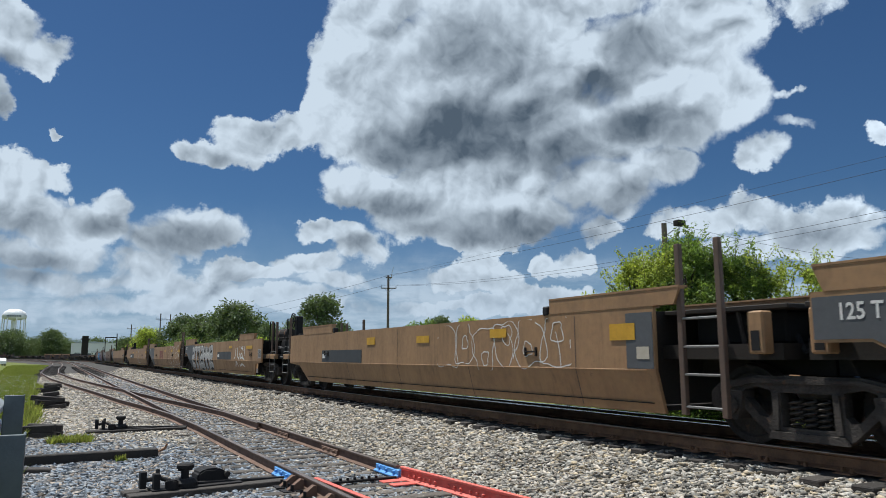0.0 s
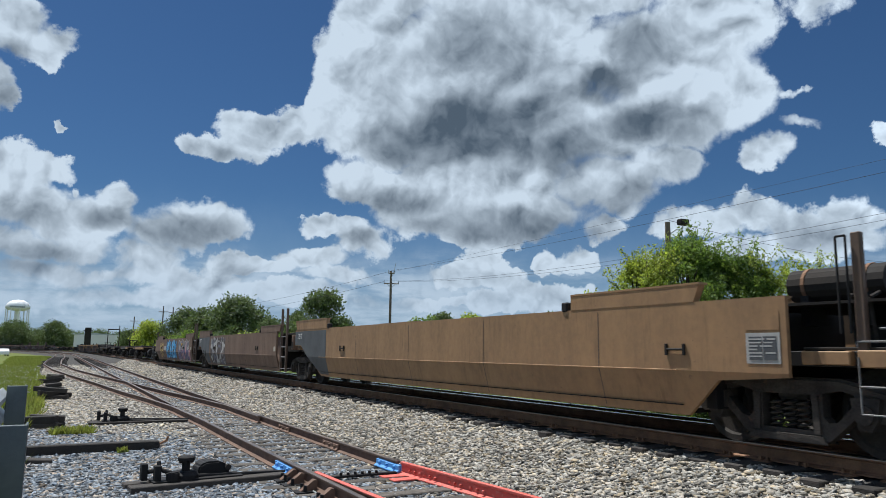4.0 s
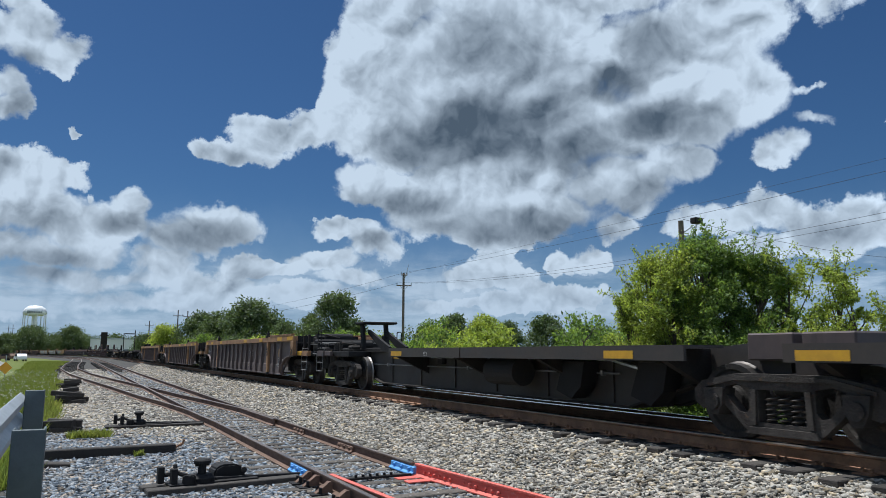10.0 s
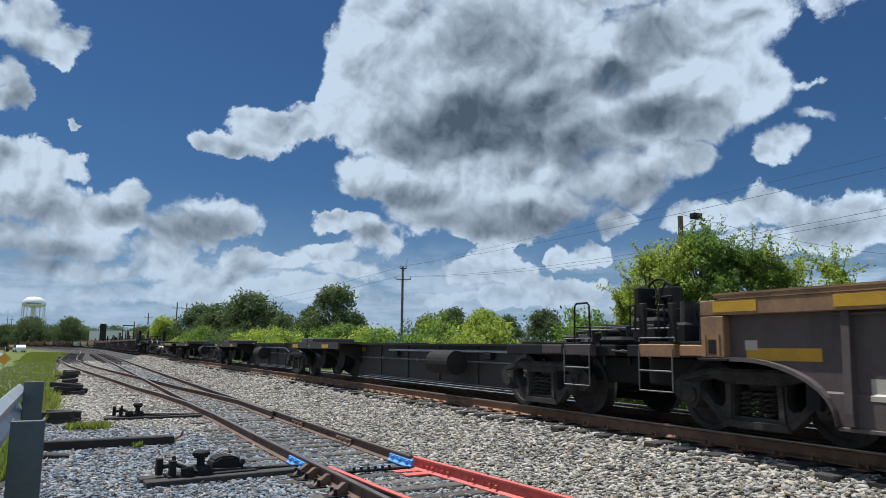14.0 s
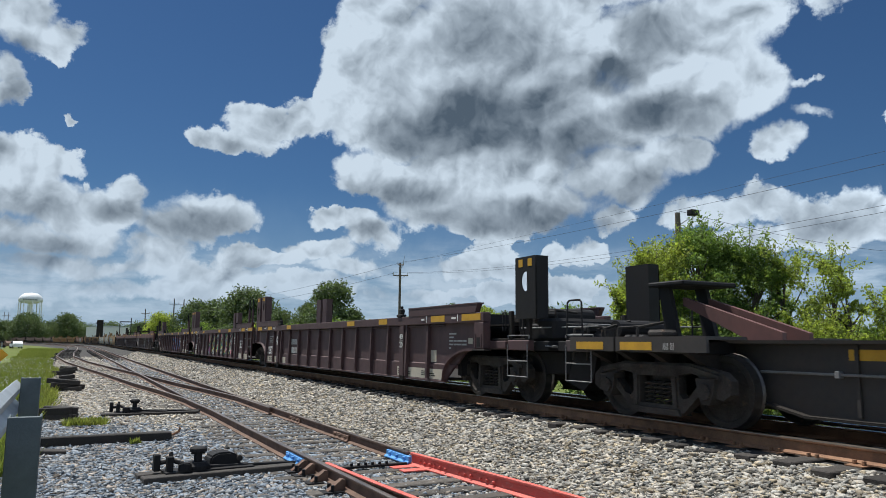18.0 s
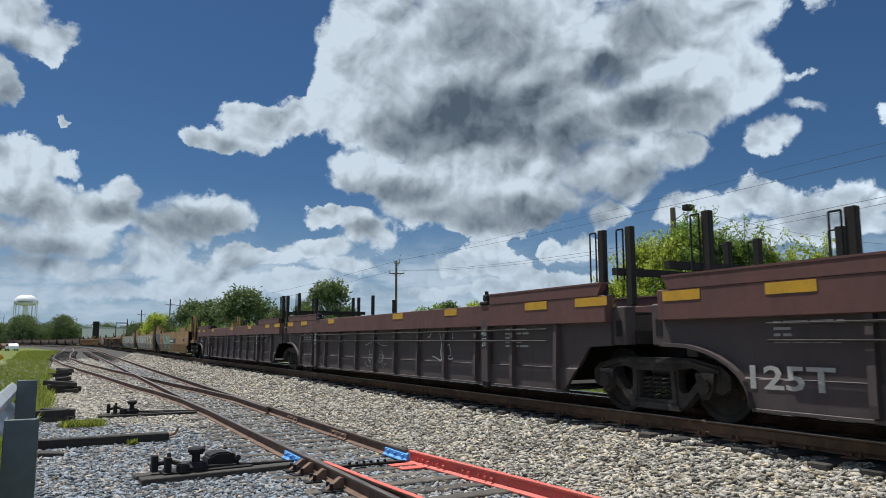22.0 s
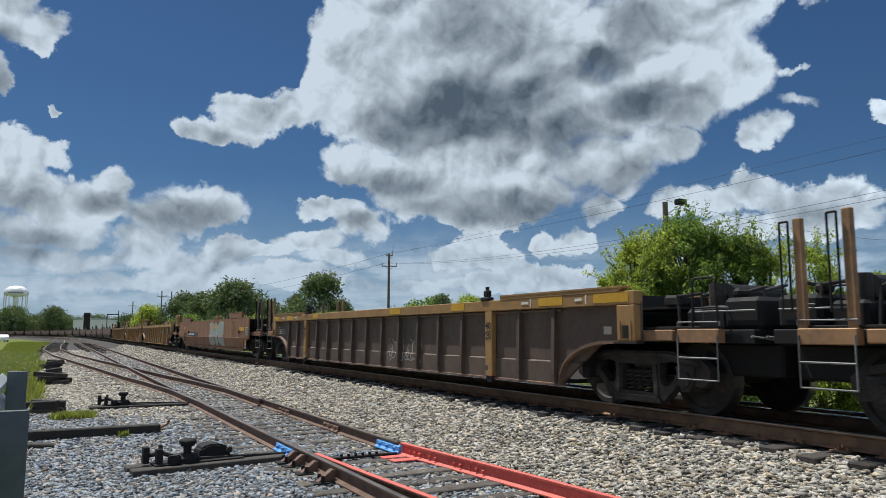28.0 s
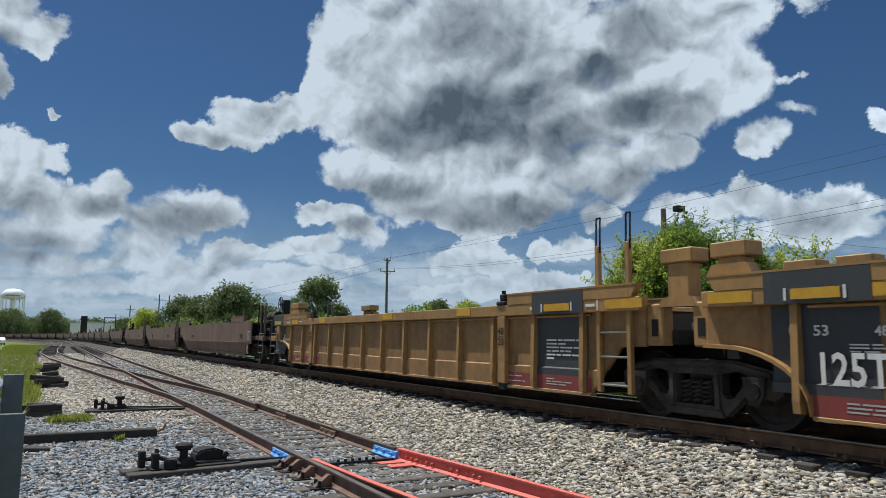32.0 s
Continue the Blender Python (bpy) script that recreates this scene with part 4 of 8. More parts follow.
scrub(57.6, 18.6, 3.6, 1.5, 20, "leaf_light", 40, 90, "thin upright light green sapling", "sapling", 0.8)
scrub(50.5, 18.2, 2.6, 3.0, 16, "leaf", 80, 150, "low dark green shrub", airy=0.1, low=0.02)
scrub(55.5, 18.2, 2.5, 2.8, 21, "leaf_light", 80, 150, "low light green shrub", airy=0.1, low=0.02)
scrub(61.0, 18.6, 3.3, 2.2, 22, "leaf_light", 70, 140, "low light green shrub", airy=0.3, low=0.02)


def by_angle(turn, dist):
    return dist * math.sin(radians(turn)), dist * math.cos(radians(turn))


def far_tree(turn, top, half, dist, seed, leaf="leaf", clumps=120, per=40, low=0.12, label="full-crowned dark green deciduous tree"):
    x, y = by_angle(turn, dist)
    h = 1.03 + 1.05 + dist * math.tan(radians(top)) * 0.93
    w = 2.75 * dist * math.tan(radians(half))
    return tree(x, y, -1.05, h, w, seed, leaf, 0.034 * w + 0.07, clumps, int(per * 2.5), low * 0.3, label, fat=1.45)


far_tree(12.6, 4.15, 2.0, 140, 21, "leaf_far")
far_tree(10.3, 3.1, 1.5, 150, 22, "leaf_far")
far_tree(8.7, 3.0, 1.3, 160, 23, "leaf_far")
far_tree(6.3, 2.0, 1.0, 170, 24, "leaf_light")
far_tree(15.3, 2.3, 1.1, 120, 25, "leaf_far")
far_tree(18.7, 4.45, 1.8, 120, 26, "leaf_far")
far_tree(16.9, 3.0, 0.9, 125, 27, "leaf_far")
far_tree(20.6, 2.6, 1.0, 118, 28, "leaf_far")
far_tree(28.2, 3.0, 1.3, 90, 29, "leaf_far")
far_tree(31.0, 2.85, 1.4, 75, 30, "leaf_light", label="rounded light green tree in flower")
far_tree(32.9, 2.3, 1.0, 80, 31, "leaf_far")
far_tree(35.9, 2.8, 1.3, 62, 32, "leaf_far", label="dark spreading shrub with bare twigs")
far_tree(38.5, 1.9, 1.2, 60, 33, "leaf_far")
far_tree(26.4, 1.9, 1.2, 80, 34, "leaf_light")
far_tree(0.2, 1.7, 0.85, 380, 35, "leaf_far")
far_tree(-2.4, 1.65, 0.9, 380, 36, "leaf_far")
far_tree(-3.9, 1.2, 0.8, 390, 37, "leaf_far")
far_tree(-1.0, 1.15, 0.9, 400, 38, "leaf_far")
far_tree(5.0, 1.35, 0.8, 300, 39, "leaf_far")
# scrub hedge behind the line
hr = random.Random(8)
yy = 24.0
i = 0
while yy < 190:
    x = 19 + hr.uniform(-1.5, 3.5) + 0.02 * yy
    hgt = hr.uniform(2.3, 3.4) + 0.010 * yy
    tree(x, yy, -1.05, hgt, hr.uniform(3.2, 5.2) * (1 + yy / 160), 50 + i, "leaf_light" if hr.random() < 0.4 else "leaf" if hr.random() < 0.6 else "leaf_far", 0.10 + yy * 0.0016, 40, 90, 0.02,
         "light green wild shrub in the trackside scrub", "shrub", "shrub")
    yy += hr.uniform(2.4, 3.6) * (1 + yy / 90)
    i += 1
for k in range(16):                      # woods along the horizon
    turn = -9 + 1.05 * k + hr.uniform(-0.3, 0.3)
    far_tree(turn, hr.uniform(0.75, 1.1), hr.uniform(0.7, 1.0), 520 + hr.uniform(-30, 60), 90 + k, "leaf_far", clumps=50, per=30, label="distant dark green tree on the horizon")
for k in range(14):
    turn = 40 + 2.4 * k + hr.uniform(-0.5, 0.5)
    far_tree(turn, hr.uniform(1.3, 2.0), hr.uniform(1.4, 2.2), 70 + hr.uniform(-8, 20), 120 + k, "leaf" if k % 2 else "leaf_far", clumps=50, per=36, label="green tree beyond the trackside scrub")


def blades(count, x0, x1, y0, y1, z, h0, h1, seed, edge=None):
    r = np.random.RandomState(seed)
    x, y = r.uniform(x0, x1, count), y0 + (y1 - y0) * r.rand(count) ** 1.6
    if edge is not None:
        right, wide = edge(y)
        x = right + x * wide
    a = r.uniform(0, 2 * np.pi, count)
    h = r.uniform(h0, h1, count)
    w = 0.012 + 0.0009 * y
    lean = r.normal(0, 0.35, (count, 2)) * h[:, None]
    dx, dy = np.cos(a) * w, np.sin(a) * w
    p = np.stack([x, y, np.full(count, z)], 1)
    v = np.stack([p + np.stack([-dx, -dy, 0 * dx], 1), p + np.stack([dx, dy, 0 * dx], 1), p + np.stack([lean[:, 0], lean[:, 1], h], 1)], 1).reshape(-1, 3)
    return v, np.arange(len(v)).reshape(-1, 3)


def verge(y):
    """Right edge and width of the grass between the yard and the road."""
    right = np.interp(y, [0, 45, 68, 92, 130, 150], [-0.3, -0.4, -1.2, -1.2, -0.5, -0.5]) + 0.22 * np.sin(y * 0.31)
    return right, np.interp(y, [12, 25, 48, 63, 92, 130, 150], [5.0, 3.9, 2.9, 2.4, 3.2, 5.2, 5.7])


v, f = blades(110000, -1.0, 0.0, 12, 150, -0.98, 0.14, 0.50, 5, verge)
tagged(new("grass", raw_mesh("grass", v, f, M["blade"])), "tall unmown green grass on the verge", "grass", "", "stuff")
v, f = blades(900, 0.1, 0.9, 17.3, 18.0, -0.82, 0.06, 0.2, 6)
tagged(new("grass_tuft", raw_mesh("grass_tuft", v, f, M["blade"])), "tuft of bright green grass growing in the gravel", "grass", "", "stuff")
v, f = blades(120, 1.15, 1.3, 14.0, 14.15, -0.80, 0.04, 0.12, 7)
tagged(new("weed", raw_mesh("weed", v, f, M["blade"])), "small green weed in the gravel", "weed", "", "stuff")
fr = np.random.RandomState(9)
n = 1300
px_, py_ = fr.uniform(-5, -0.6, n), 16 + 55 * fr.rand(n) ** 1.5
v, f = leaves(np.stack([px_, py_, -0.62 + 0.12 * fr.rand(n)], 1), np.full(n, 0.03), 3, 0.05, 10)
tagged(new("wild_flowers", raw_mesh("wild_flowers", v, f, M["white_mark"])), "small white wild flowers in the grass", "flowers", "", "stuff")
bank = sheet("grass_bank", [-30, -12, -8, -5.6, -2, -0.9, -0.3, 0.1], [8, 14, 20, 30, 40, 60, 90, 140, 200], lambda x, y: (-0.92 if x < -0.2 else -1.0) - 0.0 * y, M["grass"], "green grass bank beside the yard", "grass")

# ---- road and sign ----
bm = bm_new()
sweep(bm, [(-4.2, -0.3), (4.2, -0.3), (4.2, 0.02), (-4.2, 0.02)], [(Vector((x, y, -0.90)), a) for y, x, a in ((25, -8.6, 0.0), (60, -9.4, 0.03), (90, -10.6, 0.05), (140, -13.6, 0.07), (220, -21, 0.10), (330, -34, 0.13), (480, -56, 0.16))])
tagged(part("road", bm, M["asphalt"]), "pale grey asphalt road beside the yard", "road", "", "structure")
s = thing("warning_sign", "orange-yellow diamond road warning sign on a thin post", "road sign", at=pose(-3.85, 57.5, -0.95))
bm = bm_new()
rod(bm, (0, 0, 0), (0, 0, 1.75), 0.03, 8)
part("post", bm, M["galvanised"], s)
bm = bm_new()
prism(bm, [(-0.42, 0.90), (0, 0.48), (0.42, 0.90), (0, 1.32)], "y", -0.05, -0.035)
part("panel", bm, M["sign_yellow"], s)


# ---- poles, wires, tower and buildings ----
def pole(x, y, top, r=0.14, arms=(), label="weathered wooden utility pole"):
    p = thing("utility_pole", label, "utility pole", "utility poles", at=pose(x, y, -1.05))
    bm = bm_new()
    rod(bm, (0, 0, 0), (0, 0, top + 1.05), r, 12, r * 0.72)
    part("shaft", bm, M["pole_wood"], p)
    for z, half in arms:
        bm = bm_new()
        a = Vector((-0.92, 0.38, 0)) if half > 0 else Vector((1, 0, 0))
        h = abs(half)
        rod(bm, Vector((0, -0.16, z + 1.05)) - a * h, Vector((0, -0.16, z + 1.05)) + a * h, 0.06, 6)
        part("crossarm", bm, M["pole_wood"], p)
        for k in (-1, 1):
            bm = bm_new()
            c = Vector((0, -0.16, z + 1.05)) + a * h * k * 0.95
            rod(bm, c, c + Vector((0, 0, 0.35)), 0.055, 8, 0.04)
            part("insulator", bm, M["galvanised"], p)
            bm = bm_new()
            rod(bm, Vector((0, -0.14, z + 0.55)), Vector((0, -0.16, z + 1.02)) + a * h * k * 0.55, 0.025, 5)
            part("brace", bm, M["galvanised"], p)
    return p


p1 = pole(32.9, 72.9, 10.0, 0.17, ((8.55, 0.85), (9.75, 0.35)))
bm = bm_new()
rod(bm, (0.2, -0.1, 10.6), (0.55, -0.1, 12.0), 0.03, 6)
part("lightning_rod", bm, M["galvanised"], p1)
px2, py2 = by_angle(46.3, 36)
p2 = thing("light_pole", "wooden pole with a black floodlight on a bent arm", "light pole", at=pose(px2, py2, -1.05))
bm = bm_new()
rod(bm, (0, 0, 0), (0, 0, 8.5), 0.17, 12, 0.13)
part("shaft", bm, M["pole_wood"], p2)
bm = bm_new()
bent(bm, [(0.1, 0, 7.9), (0.35, -0.25, 8.15), (0.55, -0.45, 8.15), (0.55, -0.45, 8.35)], 0.03)
part("arm", bm, M["galvanised"], p2)
bm = bm_new()
box(bm, 0.28, 0.82, -0.66, -0.30, 8.33, 8.62, 0.04)
part("floodlight", bm, M["black_iron"], p2)
bm = bm_new()
bent(bm, [(0.05, -0.15, 7.7), (0.3, -0.3, 7.3), (0.5, -0.42, 7.5), (0.5, -0.44, 8.1)], 0.012)
part("cable", bm, M["black_iron"], p2)
for turn, top, dist in ((5.1, 2.3, 190), (7.06, 3.15, 165), (7.75, 3.1, 175), (-3.85, 1.85, 420), (-3.6, 1.85, 430), (39.3, 2.2, 110)):
    x, y = by_angle(turn, dist)
    pole(x, y, 1.03 + dist * math.tan(radians(top)), 0.16, ((0.88 * (1.03 + dist * math.tan(radians(top))), 1.0),), "distant dark utility pole")


def wire(a, b, sag, r, label="thin black overhead wire"):
    a, b = Vector(a), Vector(b)
    pts = [a.lerp(b, i / 14) - Vector((0, 0, sag * 4 * (i / 14) * (1 - i / 14))) for i in range(15)]
    d = (b - a).normalized()
    side = d.cross(Vector((0, 0, 1))).normalized()
    up = side.cross(d)
    bm = bm_new()
    rings = [[bm.verts.new(p + side * r * math.cos(math.pi * k / 2) + up * r * math.sin(math.pi * k / 2)) for k in range(4)] for p in pts]
    for one, two in zip(rings, rings[1:]):
        for k in range(4):
            bm.faces.new((one[k], one[(k + 1) % 4], two[(k + 1) % 4], two[k]))
    return tagged(part("overhead_wire", bm, M["black_iron"]), label, "wire", "overhead wires")


wire((32.9, 72.9, 10.05), (33, -7, 10.1), 0.75, 0.010)
wire((33.2, 72.8, 9.95), (33.6, -7, 10.4), 0.1, 0.007)
wire((32.2, 73.0, 8.85), (32.2, -7, 8.9), 1.75, 0.009)
wire((33.7, 72.7, 8.85), (33.7, -7, 8.9), 1.75, 0.009)
wire((px2 + 0.1, py2, 7.55), (64, 33, 8.9), 0.55, 0.010)
wire((32.9, 72.9, 10.0), (23.6, 173, 9.6), 1.2, 0.014)
wire((32.2, 73.0, 8.8), (23.0, 173, 8.4), 1.2, 0.014)

tx, ty = by_angle(-2.36, 520)
w = thing("water_tower", "white water tower with a domed tank on slender legs", "water tower", at=pose(tx, ty, -1.05))
bm = bm_new()
prof = [(0.3, 30.4), (3.5, 30.0), (5.6, 28.6), (6.8, 26.6), (6.8, 25.0), (5.4, 24.0), (1.0, 23.4)]
rings = []
for r_, z_ in prof:
    rings.append([bm.verts.new((r_ * math.cos(2 * math.pi * k / 28), r_ * math.sin(2 * math.pi * k / 28), z_ + 1.0)) for k in range(28)])
for a_, b_ in zip(rings, rings[1:]):
    for k in range(28):
        bm.faces.new((a_[k], a_[(k + 1) % 28], b_[(k + 1) % 28], b_[k]))
bm.faces.new(rings[0])
bm.faces.new(rings[-1][::-1])
part("tank", bm, M["tower_white"], w, smooth=True)
for k in range(8):
    a_ = 2 * math.pi * (k + 0.3) / 8
    bm = bm_new()
    rod(bm, (6.6 * math.cos(a_), 6.6 * math.sin(a_), 0), (6.4 * math.cos(a_), 6.4 * math.sin(a_), 25.6), 0.32, 8)
    part("leg", bm, M["tower_white"], w)
bm = bm_new()                    # faded lettering band on the tank
for k in range(9):
    a0, a1 = -math.pi / 2 - 0.62 + 0.14 * k, -math.pi / 2 - 0.62 + 0.14 * k + 0.09
    bm.faces.new([bm.verts.new((6.85 * math.cos(a), 6.85 * math.sin(a), z)) for a, z in ((a0, 26.3), (a1, 26.3), (a1, 27.3), (a0, 27.3))])
ob = part("lettering_bars", bm, M["post_grey"], w)
ob["kind"] = "stuff"
bm = bm_new()
rod(bm, (0, 0, 0), (0, 0, 24.6), 0.9, 12)
part("riser", bm, M["tower_white"], w)

bx, by = by_angle(2.7, 330)
b = thing("warehouse", "low white metal warehouse in the distance", "warehouse", at=pose(bx, by, -1.05, 0, 0, -3))
bm = bm_new()
box(bm, -8.2, 8.2, -6, 8, 0, 7.3)
part("wall", bm, M["white_wall"], b)
bm = bm_new()
prism(bm, [(-8.4, 7.3), (8.4, 7.3), (0, 8.0)], "y", -6.2, 8.2)
part("roof", bm, M["galvanised"], b)
for k in range(4):
    bm = bm_new()
    box(bm, -7 + 3.8 * k, -4.6 + 3.8 * k, -6.08, -5.98, 0.2, 3.2)
    part("door", bm, M["post_grey"], b)
bx, by = by_angle(2.12, 300)
b = thing("silo_tower", "narrow dark elevator tower beside the warehouse", "tower", at=pose(bx, by, -1.05))
bm = bm_new()
box(bm, -1.1, 1.1, -1, 1, 0, 9.6, 0.1)
part("shaft", bm, M["underframe"], b)
bm = bm_new()
box(bm, -1.5, 1.5, -1.3, 1.3, 8.2, 8.6)
part("landing", bm, M["underframe"], b)
bx, by = by_angle(3.8, 230)
b = thing("signal_gantry", "thin dark steel gantry standing over the tracks", "gantry", at=pose(bx, by, -1.05))
for x in (-1.5, 1.5):
    bm = bm_new()
    rod(bm, (x, 0, 0), (x, 0, 8.6 if x > 0 else 7.6), 0.12, 8)
    part("post", bm, M["underframe"], b)
bm = bm_new()
box(bm, -1.5, 1.5, -0.1, 0.1, 7.3, 7.6)
part("beam", bm, M["underframe"], b)


def parked_car(x, y, turn, paint, label):
    c = thing("parked_car", label, "car", at=pose(x, y, -0.88, 0, 0, turn))
    bm = bm_new()
    prism(bm, [(-2.4, 0.35), (2.4, 0.35), (2.45, 0.8), (1.3, 0.95), (0.7, 1.5), (-1.6, 1.55), (-2.35, 1.0)], "x", -0.88, 0.88)
    bmesh.ops.bevel(bm, geom=list(bm.edges), offset=0.06, segments=2, affect="EDGES")
    part("body", bm, M[paint], c)
    bm = bm_new()
    prism(bm, [(-1.5, 1.0), (1.1, 0.98), (0.65, 1.43), (-1.45, 1.48)], "x", -0.90, 0.90)
    part("window", bm, M["black_iron"], c)
    for wx in (-0.8, 0.8):
        for wy in (-1.5, 1.5):
            bm = bm_new()
            rod(bm, (wx - 0.11, wy, 0.34), (wx + 0.11, wy, 0.34), 0.34, 14)
            part("wheel", bm, M["black_iron"], c)
    return c


parked_car(-9.2, 175, 12, "tower_white", "white parked pickup beside the road")
parked_car(-12.5, 190, 40, "brown", "brown parked car beside the road")


# ---- train ----
PAINTS = {"ochre": (0.40, 0.22, 0.06), "dark_mark": (0.03, 0.03, 0.03), "charcoal": (0.08, 0.062, 0.06), "white_mark": (0.62, 0.61, 0.58)}
SPEED, CLIP = 19.117, 32.0
SIDE = 1.50                      # half width of a car
for nm, c1, c2 in (("silver", (0.44, 0.43, 0.41), (0.27, 0.26, 0.25)), ("violet", (0.16, 0.12, 0.22), (0.12, 0.09, 0.16)), ("spray_blue", (0.05, 0.30, 0.62), (0.07, 0.36, 0.70)),
                   ("spray_sky", (0.22, 0.50, 0.70), (0.16, 0.42, 0.62)), ("spray_violet", (0.10, 0.075, 0.17), (0.16, 0.12, 0.24)), ("spray_pink", (0.55, 0.24, 0.25), (0.45, 0.20, 0.22)), ("spray_yellow", (0.55, 0.42, 0.09), (0.42, 0.32, 0.08)),
                   ("spray_green", (0.07, 0.30, 0.21), (0.10, 0.38, 0.24)), ("spray_purple", (0.17, 0.06, 0.15), (0.23, 0.08, 0.12)), ("spray_teal", (0.14, 0.40, 0.38), (0.10, 0.32, 0.31)),
                   ("spray_grey", (0.36, 0.39, 0.34), (0.26, 0.29, 0.25)), ("spine_black", (0.030, 0.027, 0.026), (0.055, 0.043, 0.036)), ("post_rust", (0.12, 0.075, 0.052), (0.07, 0.05, 0.04)), ("step_steel", (0.20, 0.20, 0.20), (0.10, 0.095, 0.09)), ("spray_slate", (0.15, 0.15, 0.19), (0.10, 0.095, 0.12)), ("spray_pale", (0.50, 0.52, 0.46), (0.40, 0.42, 0.36)), ("spray_red", (0.40, 0.06, 0.07), (0.30, 0.05, 0.07)),
                   ("black_panel", (0.032, 0.036, 0.042), (0.05, 0.052, 0.055)), ("cream", (0.50, 0.45, 0.36), (0.38, 0.34, 0.27)),
                   ("grey_panel", (0.085, 0.09, 0.098), (0.06, 0.063, 0.068))):
    PAINTS[nm] = c1
    M[nm] = surface(nm + "_paint", c1, c2, 0.7, scale=1.5, fine_scale=14, amount=0.8, bump=0.05)


def own(mesh, *mats):
    for m in mats:
        mesh.materials.append(M[m])
    return mesh


def truck_meshes():
    out = {}
    bm = bm_new()                # cast side frame in (y, z): a solid casting with two rounded windows and the spring opening
    outer = [(-1.12, 0.36), (-1.24, 0.44), (-1.24, 0.60), (-1.12, 0.70), (-0.62, 0.80), (0.62, 0.80), (1.12, 0.70), (1.24, 0.60), (1.24, 0.44), (1.12, 0.36),
             (0.94, 0.40), (0.80, 0.44), (0.50, 0.17), (0.40, 0.12), (-0.40, 0.12), (-0.50, 0.17), (-0.80, 0.44), (-0.94, 0.40)]
    holes = [[(s * p, q) for p, q in ((0.42, 0.64), (0.62, 0.68), (0.76, 0.64), (0.78, 0.57), (0.58, 0.36), (0.48, 0.34), (0.42, 0.40))] for s in (-1, 1)]
    holes.append([(-0.30, 0.25), (0.30, 0.25), (0.30, 0.62), (-0.30, 0.62)])
    edges = []
    for ring in [outer] + holes:
        vs = [bm.verts.new((0.07, p, q)) for p, q in ring]
        edges += [bm.edges.new((a, b)) for a, b in zip(vs, vs[1:] + vs[:1])]
    bmesh.ops.triangle_fill(bm, use_beauty=True, edges=edges)
    for v in bmesh.ops.extrude_face_region(bm, geom=list(bm.faces))["geom"]:
        if isinstance(v, bmesh.types.BMVert):
            v.co.x = -0.07
    for sx in (-1, 1):           # ribs round the windows and along the foot
        prism(bm, [(-0.46, 0.12), (0.46, 0.12), (0.42, 0.20), (-0.42, 0.20)], "x", sx * 0.07, sx * 0.11)
        prism(bm, [(-1.10, 0.66), (-0.62, 0.77), (0.62, 0.77), (1.10, 0.66), (1.10, 0.61), (0.62, 0.72), (-0.62, 0.72), (-1.10, 0.61)], "x", sx * 0.07, sx * 0.10)
        for s in (-1, 1):
            prism(bm, [(s * 0.31, 0.62), (s * 0.38, 0.62), (s * 0.40, 0.22), (s * 0.33, 0.22)], "x", sx * 0.07, sx * 0.10)
    out["side_frame"] = own(shape("side_frame", bm), "side_frame")
    bm = bm_new()                # one coil spring
    turns, seg = 5, 12
    rings = []
    for k in range(turns * seg + 1):
        a = 2 * math.pi * k / seg
        z = 0.26 + 0.29 * k / (turns * seg)
        d = Vector((math.cos(a), math.sin(a), 0))
        rings.append([bm.verts.new(d * (0.066 + 0.017 * math.cos(q)) + Vector((0, 0, z + 0.017 * math.sin(q)))) for q in (0.0, 2.1, 4.2)])
    for one, two in zip(rings, rings[1:]):
        for k in range(3):
            bm.faces.new((one[k], one[(k + 1) % 3], two[(k + 1) % 3], two[k]))
    out["spring"] = own(shape("spring", bm), "side_frame")
    bm = bm_new()                # two wheels on their axle, turned as one piece
    half = [(1.0, 0.075), (0.84, 0.085), (0.83, 0.15), (0.80, 0.17), (0.785, 0.20), (0.79, 0.36), (0.818, 0.385), (0.818, 0.455), (0.69, 0.462), (0.655, 0.482), (0.64, 0.47), (0.65, 0.40), (0.72, 0.36), (0.715, 0.2), (0.69, 0.17), (0.67, 0.085)]
    prof = half + [(-x, r) for x, r in reversed(half)]
    n = 30
    rings = [[bm.verts.new((x, r * math.cos(2 * math.pi * k / n), r * math.sin(2 * math.pi * k / n))) for k in range(n)] for x, r in prof]
    for i, (one, two) in enumerate(zip(rings, rings[1:])):
        for k in range(n):
            fc = bm.faces.new((one[k], one[(k + 1) % n], two[(k + 1) % n], two[k]))
            fc.material_index = 1 if min(prof[i][1], prof[i + 1][1]) > 0.44 else 0
    bm.faces.new(rings[0])
    bm.faces.new(rings[-1][::-1])
    me = own(shape("wheelset", bm), "truck_steel", "wheel_tread")
    out["wheelset"] = me
    bm = bm_new()
    box(bm, -0.98, 0.98, -0.2, 0.2, 0.55, 0.74, 0.03)
    out["bolster"] = own(shape("bolster", bm), "truck_steel")
    bm = bm_new()
    prism(bm, [(-0.15, 0.62), (0.15, 0.62), (0.12, 0.42), (0.06, 0.30), (-0.06, 0.30), (-0.12, 0.42)], "x", -0.11, 0.11)
    rod(bm, (-0.15, 0, 0.457), (0.15, 0, 0.457), 0.10, 12)
    out["bearing_box"] = own(shape("bearing_box", bm), "truck_steel")
    return out


TRUCK = truck_meshes()
WHEELS = []                      # (wheel pair, place in the train)


